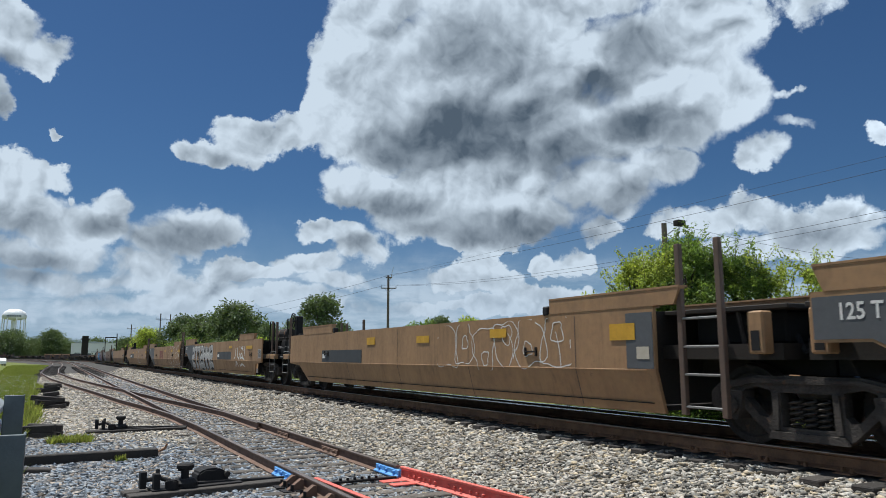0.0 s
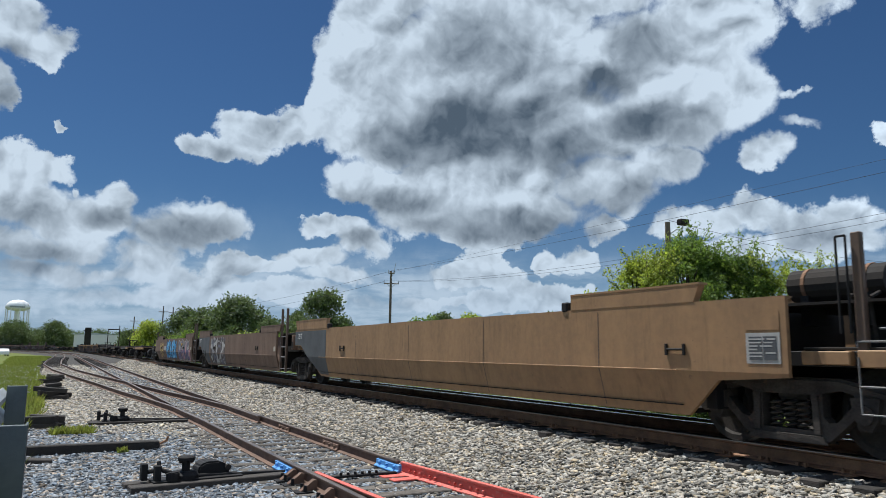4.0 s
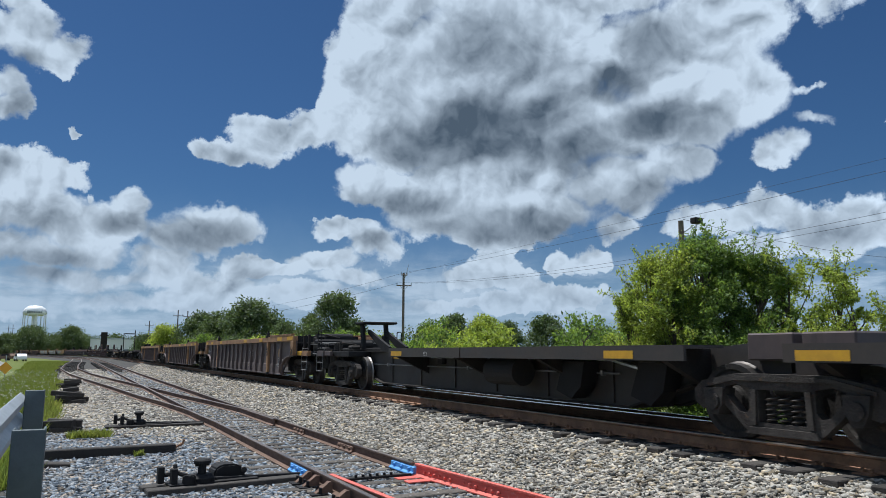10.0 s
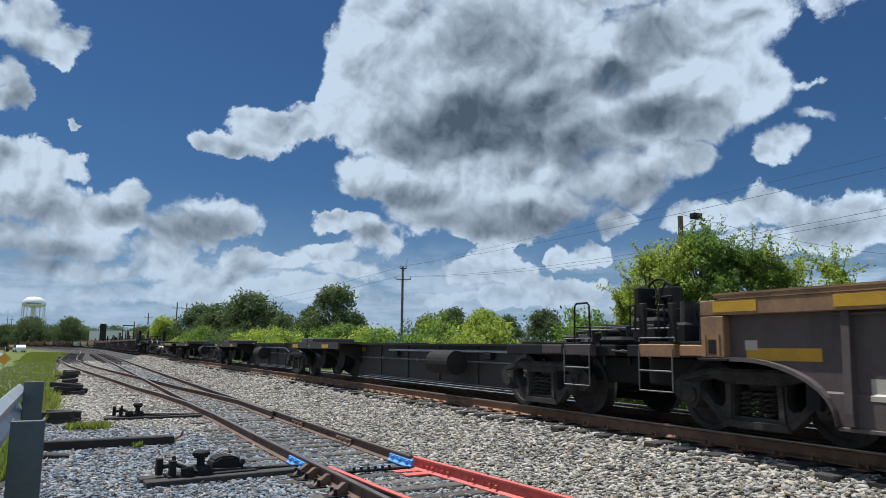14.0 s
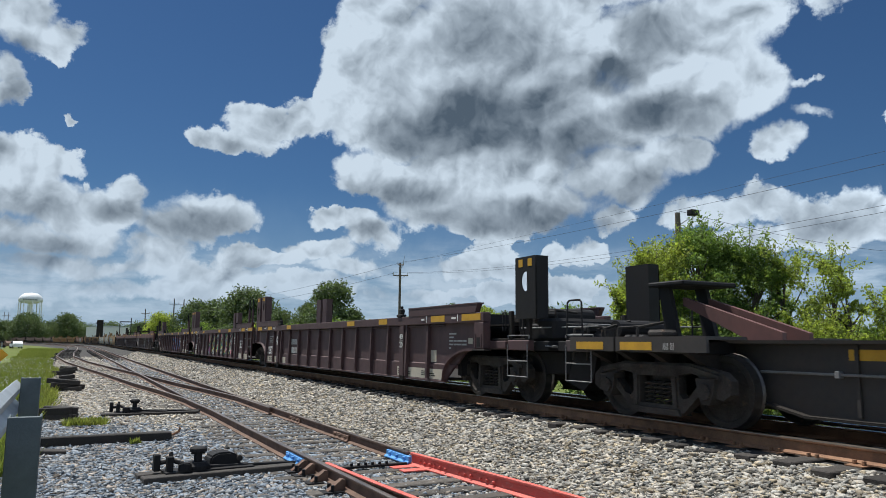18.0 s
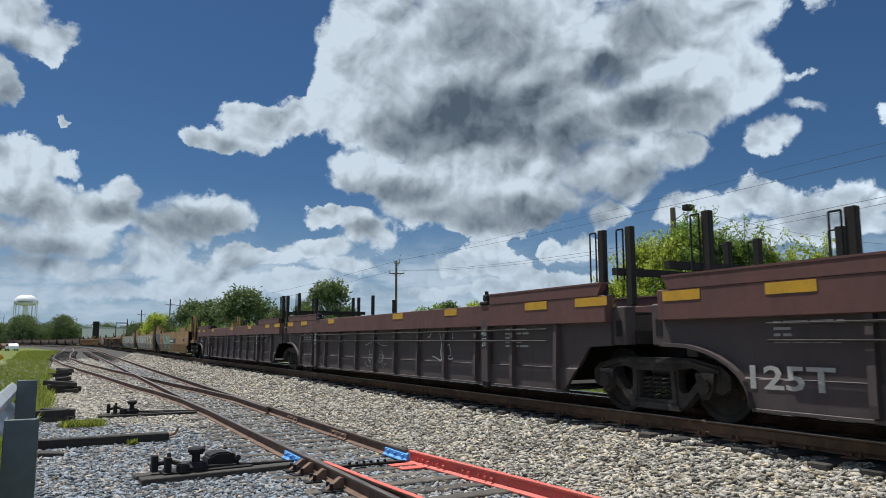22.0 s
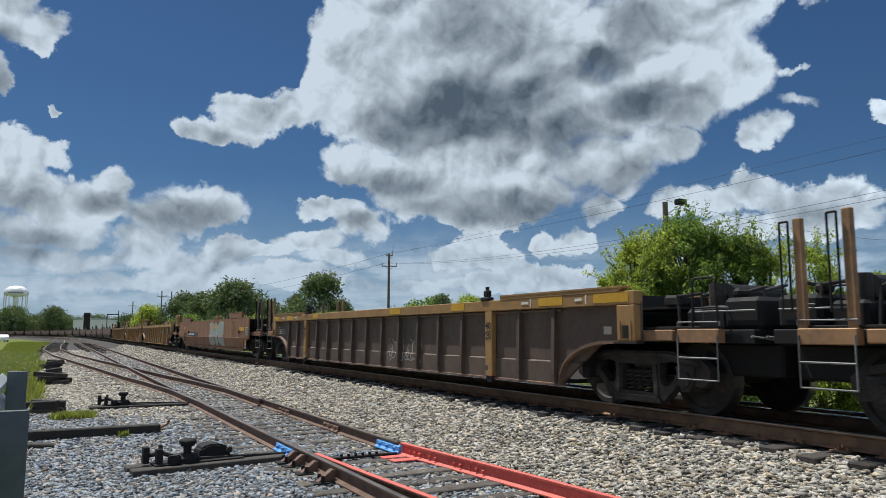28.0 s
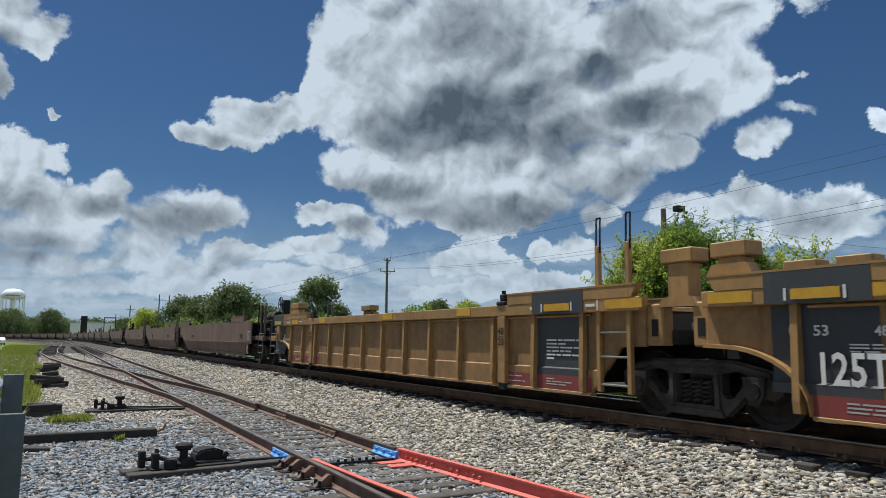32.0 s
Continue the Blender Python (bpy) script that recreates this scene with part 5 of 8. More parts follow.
def truck(car, y, u, near=True):
    t = part("truck", TRUCK["bolster"], None, car, "grimy cast steel truck", at=pose(0, y, 0))
    for x in (-1.03, 1.03):
        part("side_frame", TRUCK["side_frame"], None, t, at=pose(x, 0, 0))
        if near:
            for dy in (-0.16, 0.0, 0.16):
                part("spring", TRUCK["spring"], None, t, at=pose(x, dy, 0))
    for dy in (-0.90, 0.90):
        wp = part("wheelset", TRUCK["wheelset"], None, t, at=pose(0, dy, 0.457))
        WHEELS.append((wp, dy, u))
        if near:
            for x in (-1.05, 1.05):
                part("bearing_box", TRUCK["bearing_box"], None, t, at=pose(x, dy, 0))
    return t


CARS = []                        # (empty, middle, start, end, side profile)


def ride(label, category, u0, u1, kind):
    c = thing(category.replace(" ", "_"), label, category, "cars of the freight train")
    CARS.append((c, (u0 + u1) / 2, u0, u1, kind))
    return c


def side_x(kind, z):
    """How far out the side stands at a height."""
    if kind == "ribbed":         # the lower sheet stands proud
        return SIDE - 0.10 + 0.026 * min(1.0, max(0.0, (0.62 - z) / 0.02))
    return SIDE if z >= 0.84 else SIDE - 0.14 * (0.84 - z) / 0.54


FOLDS = {"ribbed": (0.60, 0.62), "smooth": (0.84,)}


def fold(bm, kind):
    """Cuts a flat sheet along the lines where that kind of side folds."""
    for z in FOLDS[kind]:
        bmesh.ops.bisect_plane(bm, geom=list(bm.verts) + list(bm.edges) + list(bm.faces), plane_co=(0, 0, z), plane_no=(0, 0, 1))


def skin(outline, kind, sx=-1, thick=0.05, out=0.0):
    """A side sheet cut to an outline in (y, z), folded where the side folds."""
    bm = bm_new()
    vs = [bm.verts.new((0, y, z)) for y, z in outline]
    bm.faces.new(vs)
    bmesh.ops.triangulate(bm, faces=bm.faces)
    fold(bm, kind)
    front = list(bm.faces)
    for v in bm.verts:
        v.co.x = sx * (side_x(kind, v.co.z) + out)
    if thick:
        made = bmesh.ops.extrude_face_region(bm, geom=front)
        for v in made["geom"]:
            if isinstance(v, bmesh.types.BMVert):
                v.co.x -= sx * thick
    return bm


def fender(d0, d1, z1, z0=0.28, n=9):
    """The rounded cut over a wheel."""
    return [(d0 + (d1 - d0) * math.sin(0.5 * math.pi * i / n) ** 1.15, z0 + (z1 - z0) * math.cos(0.5 * math.pi * i / n) ** 0.9) for i in range(n)] + [(d1, z0)]


CHAINS = {("smooth", "A0"): [(1.75, 1.63), (1.75, 0.30)], ("smooth", "A1"): [(0.4, 1.63), (0.4, 1.15), (1.0, 1.15), (1.9, 0.75), (2.6, 0.30)],
          ("smooth", "C"): [(1.78, 1.63), (1.78, 0.80), (2.7, 0.74), (3.25, 0.30)],
          ("ribbed", "A0"): [(0.5, 1.46), (0.5, 0.95), (1.35, 0.92), (1.55, 0.28)], ("ribbed", "A1"): [(0.5, 1.46), (0.5, 0.95)] + fender(0.80, 1.80, 0.94),
          ("ribbed", "C"): [(1.72, 1.46), (1.72, 0.90)] + fender(2.3, 3.35, 0.89)}


def body_outline(kind, h, e0, e1):
    a = CHAINS[(kind, "A0" if e0 == "A" else "C")]
    b = CHAINS[(kind, "A1" if e1 == "A" else "C")]
    return [(-h + d, z) for d, z in a] + [(h - d, z) for d, z in reversed(b)]


def bar_loop(bm, x, y, z0, z1, w, turn_y=True):
    """A thin grab iron: two legs and a top."""
    q = (x, y + w, z0), (x, y + w, z1), (x, y, z1), (x, y, z0)
    return bent(bm, q, 0.013, 5)


def brake_wheel(c, x, y, z):
    bm = bm_new()
    n = 16
    pts = [Vector((x, y + 0.26 * math.cos(2 * math.pi * k / n), z + 0.26 * math.sin(2 * math.pi * k / n))) for k in range(n + 1)]
    bent(bm, pts, 0.018, 5)
    for k in range(6):
        rod(bm, (x, y, z), (x + 0.02, y + 0.26 * math.cos(math.pi * k / 3), z + 0.26 * math.sin(math.pi * k / 3)), 0.014, 5)
    rod(bm, (x - 0.02, y, z), (x + 0.14, y, z), 0.05, 10)
    part("brake_wheel", bm, M["black_iron"], c)
    bm = bm_new()
    box(bm, x + 0.1, x + 0.32, y - 0.13, y + 0.13, 1.1, z + 0.16, 0.02)
    part("brake_stand", bm, M["black_iron"], c)


def coupler_end(c, y, sg, paint, style, first):
    """sg: +1 at the front end (the car lies towards +y), -1 at the rear end."""
    def Y(d):
        return y + sg * d
    def ybox(bm, x0, x1, d0, d1, z0, z1, bevel=0.0):
        return box(bm, x0, x1, min(Y(d0), Y(d1)), max(Y(d0), Y(d1)), z0, z1, bevel)
    part("coupler", ybox(bm_new(), -0.12, 0.12, -0.06, 0.75, 0.70, 0.92, 0.03), M["truck_steel"], c)
    bm = ybox(bm_new(), -1.22, 1.22, 0.12, 3.0, 0.92, 1.08, 0.01)
    ybox(bm, -0.45, 0.45, 0.1, 3.0, 0.68, 0.92)
    part("end_platform", bm, M["black_iron"], c)
    if paint != "charcoal" or style != "ribbed" or CARS[-1][4] == "ribbed":
        part("bulkhead", ybox(bm_new(), -1.28, 1.28, 2.9, 3.05, 0.4, 1.62), M["black_iron"], c)
    low = CARS[-1][4] == "smooth" and style == "ribbed"        # a spine car's flat end deck
    top_ = 1.20 if low else 1.46 if style == "ribbed" else 1.58
    part("equipment_box", ybox(bm_new(), -1.12, 1.05, 0.10, 0.62, 1.08, top_, 0.05), M["black_iron"], c)
    part("equipment_box", ybox(bm_new(), -1.02, 0.80, 0.66, 1.05, 1.08, top_ - 0.08, 0.04), M["black_iron"], c)
    part("equipment_box", ybox(bm_new(), -0.75, 0.95, 1.07, 1.55, 1.08, 1.18 if low else 1.36, 0.05), M["black_iron"], c)
    part("draft_gear", ybox(bm_new(), -0.80, 0.80, 0.08, 1.2, 0.52, 0.92, 0.03), M["black_iron"], c)
    rr = random.Random(int(abs(y) * 10) + sg)
    for k in range(5):           # air lines and valves on top of the platform
        d = 0.25 + 0.30 * k
        z_ = top_
        x_ = rr.uniform(-1.05, -0.75)
        part("air_pipe", bent(bm_new(), [(x_, Y(d), z_ - 0.42), (x_, Y(d + 0.04), z_ + rr.uniform(0.04, 0.16)), (x_ + 0.5, Y(d + 0.10), z_ + rr.uniform(0.05, 0.2))], 0.022, 6), M["truck_steel"], c)
    part("valve", ybox(bm_new(), -1.0, -0.78, 0.46, 0.60, top_, top_ + 0.12, 0.04), M["black_iron"], c)
    part("valve", rod(bm_new(), (-0.85, Y(0.92), top_ - 0.08), (-0.85, Y(0.92), top_ + (0.06 if low else 0.20)), 0.10, 10), M["truck_steel"], c)
    part("grab_rail", rod(bm_new(), (-1.15, Y(0.15), 1.30), (-1.15, Y(1.02), 1.30), 0.012, 5), M["step_steel"], c)
    part("deck_plate", ybox(bm_new(), -1.0, 1.0, 1.6, 2.85, 1.10, 1.13) if low else ybox(bm_new(), -1.1, 1.1, 0.15, 2.85, 1.57, 1.60) if style == "smooth" else ybox(bm_new(), -1.0, 1.0, 1.6, 2.85, 1.36, 1.39), M["underframe"], c)
    if first and paint == "ochre" and style == "smooth":
        tower(c, Y(1.62), Y(2.0), 1.62, 2.12, paint, True)
        part("air_reservoir", rod(bm_new(), (-0.3, Y(0.05), 1.76), (-0.3, Y(0.85), 1.76), 0.18, 16), M["underframe"], c)
    elif first and style == "smooth" and paint != "rust_brown":
        bm = rod(bm_new(), (-0.62, Y(1.15), 1.82), (-0.62, Y(2.25), 1.82), 0.19, 16)
        part("air_reservoir", bm, M["underframe"], c)
        for d in (1.35, 2.05):
            part("reservoir_strap", rod(bm_new(), (-0.62, Y(d - 0.02), 1.82), (-0.62, Y(d + 0.02), 1.82), 0.2, 16), M["rail_rust"], c)
            part("reservoir_saddle", ybox(bm_new(), -0.78, -0.46, d - 0.05, d + 0.05, 1.36, 1.70), M["black_iron"], c)
    else:
        part("brake_cylinder", rod(bm_new(), (-0.7, Y(0.9), top_ + 0.06), (0.3, Y(0.9), top_ + 0.06), 0.14, 14), M["black_iron"], c)
        part("valve_block", ybox(bm_new(), -0.75, -0.45, 1.6, 1.95, 1.13 if low else 1.39, 1.25 if low else 1.56, 0.04), M["truck_steel"], c)
    for k, zz in enumerate((0.62, 0.72)):          # hoses and train line
        bm = bent(bm_new(), [(-0.5 - 0.1 * k, Y(0.9), 0.85), (-0.55, Y(0.35), zz), (-0.4, Y(0.0), zz - 0.12), (-0.3, Y(-0.08), zz)], 0.028, 6)
        part("brake_hose", bm, M["black_iron"], c)
    posts = {("smooth", 1): ((0.56, 2.20), (1.10, 2.25)), ("smooth", -1): ((1.05, 2.27),), ("ribbed", 1): ((0.56, 1.62), (1.10, 1.60)), ("ribbed", -1): ((0.54, 1.64), (1.08, 1.62))}[(style, sg)]
    if style == "ribbed" and (paint in ("charcoal", "brown") or paint == "maroon" and sg < 0) and CARS[-1][4] == "ribbed":
        posts = tuple((d, (2.60 if sg < 0 and paint == "maroon" else 2.22) + 0.06 * d) for d, _ in posts)
    if low or paint == "brown" and style == "ribbed" and sg > 0:
        posts = ()               # only thin hoops stand on these ends
        for sx in (-1, 1):
            part("grab_hoop", bent(bm_new(), [(sx * 1.34, Y(0.52), 1.10), (sx * 1.34, Y(0.54), 1.66), (sx * 1.34, Y(0.58), 1.70), (sx * 1.34, Y(0.84), 1.70), (sx * 1.34, Y(0.88), 1.66), (sx * 1.34, Y(0.90), 1.10)], 0.015, 6), M["black_iron"], c)
            part("hoop_bar", rod(bm_new(), (sx * 1.34, Y(0.53), 1.34), (sx * 1.34, Y(0.89), 1.34), 0.012, 5), M["black_iron"], c)
    if style == "smooth" and paint == "ochre":
        posts = tuple((d, top + 0.25) for d, top in posts)
    beam = "orange_deck" if paint in ("greybrown", "brown") and style == "ribbed" else paint
    for sx in (-1, 1):
        part("side_step_beam", ybox(bm_new(), sx * 1.36, sx * 1.24, 0.50, 1.14, 0.92, 1.09, 0.012), M[beam], c)
        part("side_step_beam", ybox(bm_new(), sx * 1.35, sx * 1.25, 1.22, 1.74, 0.94, 1.08, 0.012), M["yellow_mark" if paint == "greybrown" and sg > 0 else beam], c)
        part("deck_edge", ybox(bm_new(), sx * 1.30, sx * 1.24, 0.50, 1.74, 1.09, 1.12, 0.006), M["underframe"], c)
        for d, top in posts:
            part("grab_post", ybox(bm_new(), sx * 1.33, sx * 1.26, d - 0.05, d + 0.05, 1.05, top, 0.01), M["orange_deck" if paint == "brown" and style == "ribbed" else "underframe" if style == "ribbed" else "ochre" if paint == "ochre" else "post_rust"], c)
            part("grab_iron", bar_loop(bm_new(), sx * 1.36, Y(d) + 0.08, 1.25, top - 0.03, 0.10), M["black_iron"], c)
        bm = bent(bm_new(), [(sx * 1.37, Y(0.52), 1.02), (sx * 1.37, Y(0.52), 0.48), (sx * 1.37, Y(1.12), 0.48), (sx * 1.37, Y(1.12), 1.02)], 0.010, 5)
        part("sill_step", bm, M["step_steel"], c)
        part("step_tread", rod(bm_new(), (sx * 1.37, Y(0.52), 0.74), (sx * 1.37, Y(1.12), 0.74), 0.012, 5), M["step_steel"], c)
        part("handrail", bent(bm_new(), [(sx * 1.34, Y(0.5), 1.12), (sx * 1.34, Y(0.5), 1.17), (sx * 1.34, Y(1.14), 1.17), (sx * 1.34, Y(1.14), 1.12)], 0.011, 5), M["step_steel"], c)
        part("cut_lever", bent(bm_new(), [(sx * 1.3, Y(0.1), 1.0), (sx * 0.8, Y(0.06), 0.95), (sx * 0.15, Y(0.04), 0.98)], 0.014, 5), M["step_steel"], c)
    part("cross_rail", rod(bm_new(), (-1.3, Y(0.55), 1.34), (1.3, Y(0.55), 1.34), 0.014, 5), M["step_steel"], c)
    if first and style == "smooth" and paint not in ("rust_brown", "ochre"):
        brake_wheel(c, -0.85, Y(0.18), 2.24)
    elif first and paint == "charcoal" and CARS[-1][4] == "ribbed":
        brake_wheel(c, -0.85, Y(1.25), 2.05)
    elif paint == "greybrown" and sg < 0 and CARS[-1][3] > 275:
        brake_wheel(c, -0.75, Y(0.30), 1.76)
        part("valve_case", ybox(bm_new(), -0.95, -0.62, -0.02, 0.12, 1.40, 1.92, 0.03), M["black_iron"], c)
    truck(c, Y(2.12), CARS[-1][1] + Y(2.12))


def ladder(c, y, top, paint, loops):
    for d in (0.0, 0.6):
        bm = box(bm_new(), -1.47, -1.40, y + d - 0.04, y + d + 0.04, 0.32, top, 0.008)
        part("ladder_stile", bm, M[paint], c)
    for zz in (0.42, 0.80, 1.13, 1.47):
        bm = bm_new()
        rod(bm, (-1.45, y, zz), (-1.45, y + 0.6, zz), 0.016, 6)
        part("rung", bm, M["step_steel"], c)
    if loops:
        for d in (0.0, 0.6):
            bm = bm_new()
            bent(bm, [(-1.44, y + d + 0.05, top - 0.5), (-1.44, y + d + 0.02, top + 0.40), (-1.44, y + d - 0.06, top + 0.40), (-1.44, y + d - 0.04, top - 0.1)], 0.014, 5)
            part("grab_iron", bm, M["black_iron"], c)


def tower(c, y0, y1, z0, z1, paint, hole=True, count=1):
    """A hollow upright guide box; oval holes go through its outer plate."""
    for sx in (-1, 1):
        x0, x1 = sx * 1.38, sx * 1.12
        if paint == "ochre" and CARS[-1][4] == "ribbed":     # a short neck with a wide cap
            ya, yb = sorted((y0, y1))
            cap = part("guide_block", box(bm_new(), x0, x1 - sx * 0.05, ya, yb, z1 - 0.30, z1 - 0.12, 0.015), M[paint], c)
            part("neck", box(bm_new(), x0 - sx * 0.03, x1, ya + 0.09, yb - 0.09, z0, z1 - 0.30, 0.01), M[paint], cap)
            part("foot", prism(bm_new(), [(ya - 0.06, z0), (yb + 0.06, z0), (yb - 0.02, z0 + 0.12), (ya + 0.02, z0 + 0.12)], "x", x0, x0 - sx * 0.2), M[paint], cap)
            continue
        bm = bm_new()
        zm, n, step_ = z0 + (z1 - z0) * 0.60, 24, (y1 - y0) / count
        for piece in range(count):
            ya = y0 + step_ * piece
            outer, inner = [], []
            for k in range(n):
                a = 2 * math.pi * k / n
                ca, sa = math.cos(a), math.sin(a)
                s_ = 1 / max(abs(ca), abs(sa))
                outer.append((ya + step_ / 2 + ca * s_ * step_ / 2, (z0 + z1) / 2 + sa * s_ * (z1 - z0) / 2))
                inner.append((ya + step_ / 2 + ca * min(0.12, step_ * 0.30), zm + sa * 0.17))
            for x in (x0, x0 - sx * 0.02):
                o_ = [bm.verts.new((x, p, q)) for p, q in outer]
                i_ = [bm.verts.new((x, p, q)) for p, q in inner]
                for k in range(n):
                    bm.faces.new((o_[k], o_[(k + 1) % n], i_[(k + 1) % n], i_[k]))
                if not hole:
                    bm.faces.new(i_)
        part("tower_plate", bm, M[paint], c)
        bm = bm_new()
        box(bm, x0 - sx * 0.02, x1, y0, y0 + 0.02, z0, z1)
        box(bm, x0 - sx * 0.02, x1, y0 + 0.02, y1, z1 - 0.02, z1)
        box(bm, x1, x1 + sx * 0.02, y0 + 0.02, y1, z0, z1 - 0.02)
        part("tower_frame", bm, M[paint], c)
        for k in (0.1, (y1 - y0) * 0.62):
            bm = box(bm_new(), x0 + sx * 0.004, x0, min(y0, y1) + abs(k), min(y0, y1) + abs(k) + 0.12, z1 - 0.17, z1 - 0.04)
            part("yellow_patch", bm, M["yellow_mark"], c)


def joint_end(c, y, sg, paint, style, look_):
    """An end over a shared truck. look_: 'ladder' and/or 'tower' and/or 'posts'."""
    def Y(d):
        return y + sg * d
    inner = 1.9 if sg > 0 else 2.4
    part("end_platform", box(bm_new(), -1.2, 1.2, min(Y(0.15), Y(inner)), max(Y(0.15), Y(inner)), 0.98, 1.16), M["underframe"], c)
    part("centre_beam", box(bm_new(), -0.5, 0.5, min(Y(0.02), Y(inner - 0.01)), max(Y(0.02), Y(inner - 0.01)), 0.80, 1.40), M["underframe"], c)
    part("bulkhead", box(bm_new(), -1.3, 1.3, min(Y(inner), Y(inner + 0.12)), max(Y(inner), Y(inner + 0.12)), 0.4, 1.60 if style == "smooth" else 1.5), M["underframe"], c)
    for sx in (-1, 1):
        if style == "smooth":
            bm = box(bm_new(), sx * 1.36, sx * 1.18, min(Y(0.27), Y(0.48)), max(Y(0.27), Y(0.48)), 1.04, 1.52, 0.02)
        else:
            bm = box(bm_new(), sx * 1.36, sx * 1.16, min(Y(0.24), Y(0.52)), max(Y(0.24), Y(0.52)), 0.96, 1.50, 0.02)
        part("end_post", bm, M[paint], c)
        bm = box(bm_new(), sx * 1.365, sx * 1.361, min(Y(0.32), Y(0.43)), max(Y(0.32), Y(0.43)), 1.08, 1.30)
        part("slot", bm, M["black_iron"], c)
    if style == "smooth":
        part("deck_plate", box(bm_new(), -1.15, 1.15, min(Y(0.1), Y(inner)), max(Y(0.1), Y(inner)), 1.54, 1.60, 0.01), M["underframe"], c)
        part("equipment_box", box(bm_new(), -0.9, 0.9, min(Y(0.3), Y(inner - 0.3)), max(Y(0.3), Y(inner - 0.3)), 1.16, 1.54, 0.03), M["black_iron"], c)
        for d in (0.5, 0.75, 1.0):
            part("air_pipe", rod(bm_new(), (-1.05, Y(d), 1.12), (-1.05, Y(d + 0.08), 1.54), 0.03, 6), M["truck_steel"], c)
    bm = bm_new()
    bent(bm, [(-0.8, Y(0.1), 1.2), (-0.9, Y(-0.1), 1.05), (-0.8, Y(-0.25), 1.25)], 0.03, 6)
    part("brake_hose", bm, M["black_iron"], c)
    if sg > 0:
        truck(c, y, CARS[-1][1] + y)
    if "ladder" in look_ and sg > 0:
        ladder(c, Y(0.75), 2.40 if style == "smooth" else 2.35, "post_rust" if style == "smooth" else paint, style == "ribbed")
    if "tower" in look_:
        top = 2.78 if "tall" in look_ else 2.22 if style == "smooth" else 2.30
        z0 = 1.45 if sg > 0 else 1.80
        a, b = (Y(-0.28), Y(0.24)) if sg > 0 else (Y(1.05), Y(0.55))
        if style == "smooth":
            a, b = (Y(-0.18), Y(0.18)) if sg > 0 else (Y(0.95), Y(0.60))
        tower(c, a, b, z0, top, paint, "tall" in look_)
    if "posts" in look_:
        for d, zt in (((0.15, 2.60), (0.72, 2.62)) if sg > 0 else ((1.2, 2.60), (3.0, 2.35))):
            for sx in (-1, 1):
                bm = box(bm_new(), sx * 1.36, sx * 1.27, Y(d) - 0.06, Y(d) + 0.06, 1.5, zt, 0.01)
                part("guide_post", bm, M["underframe"], c)
                bm = bm_new()
                bar_loop(bm, sx * 1.37, Y(d) + 0.08, zt - 0.75, zt - 0.03, 0.13)
                part("grab_iron", bm, M["black_iron"], c)
        bm = box(bm_new(), -1.3, 1.3, Y(0.5) - 0.05, Y(0.5) + 0.05, 1.95, 2.05)
        part("cross_rail", bm, M["underframe"], c)


def finish_ends(c, h, e0, e1, paint, style, look0, look1):
    for e, y, sg, lk in ((e0, -h, 1, look0), (e1, h, -1, look1)):
        if e == "C":
            coupler_end(c, y, sg, paint, style, sg > 0)
            if "tower" in lk and style == "ribbed":
                ya, yb = (y + sg * 0.25, y + sg * 0.85) if sg > 0 else (y + sg * 2.85, y + sg * 3.65)
                tower(c, min(ya, yb), max(ya, yb), 1.45 if sg > 0 else 1.78, 2.50 if "tall" in lk else 2.25, "black_iron" if sg > 0 and paint == "maroon" else paint, True, 1 if sg > 0 else 3)
        else:
            joint_end(c, y, sg, paint, style, lk)


def hood(c, kind, y0, y1, z0, z1, paint, slope_low):
    for sx in (-1, 1):
        bm = bm_new()
        lean = 0.10
        prism(bm, [(y0 + (lean if slope_low else 0), z0), (y1 - (0 if slope_low else lean), z0), (y1, z1), (y0, z1)], "x", sx * (SIDE + 0.006), sx * (SIDE - 0.10))
        part("side_hood", bm, M[paint], c)
        bm = bm_new()
        box(bm, sx * (SIDE + 0.012), sx * (SIDE - 0.14), y0, y1, z1, z1 + 0.025)
        part("hood_cap", bm, M[paint], c)


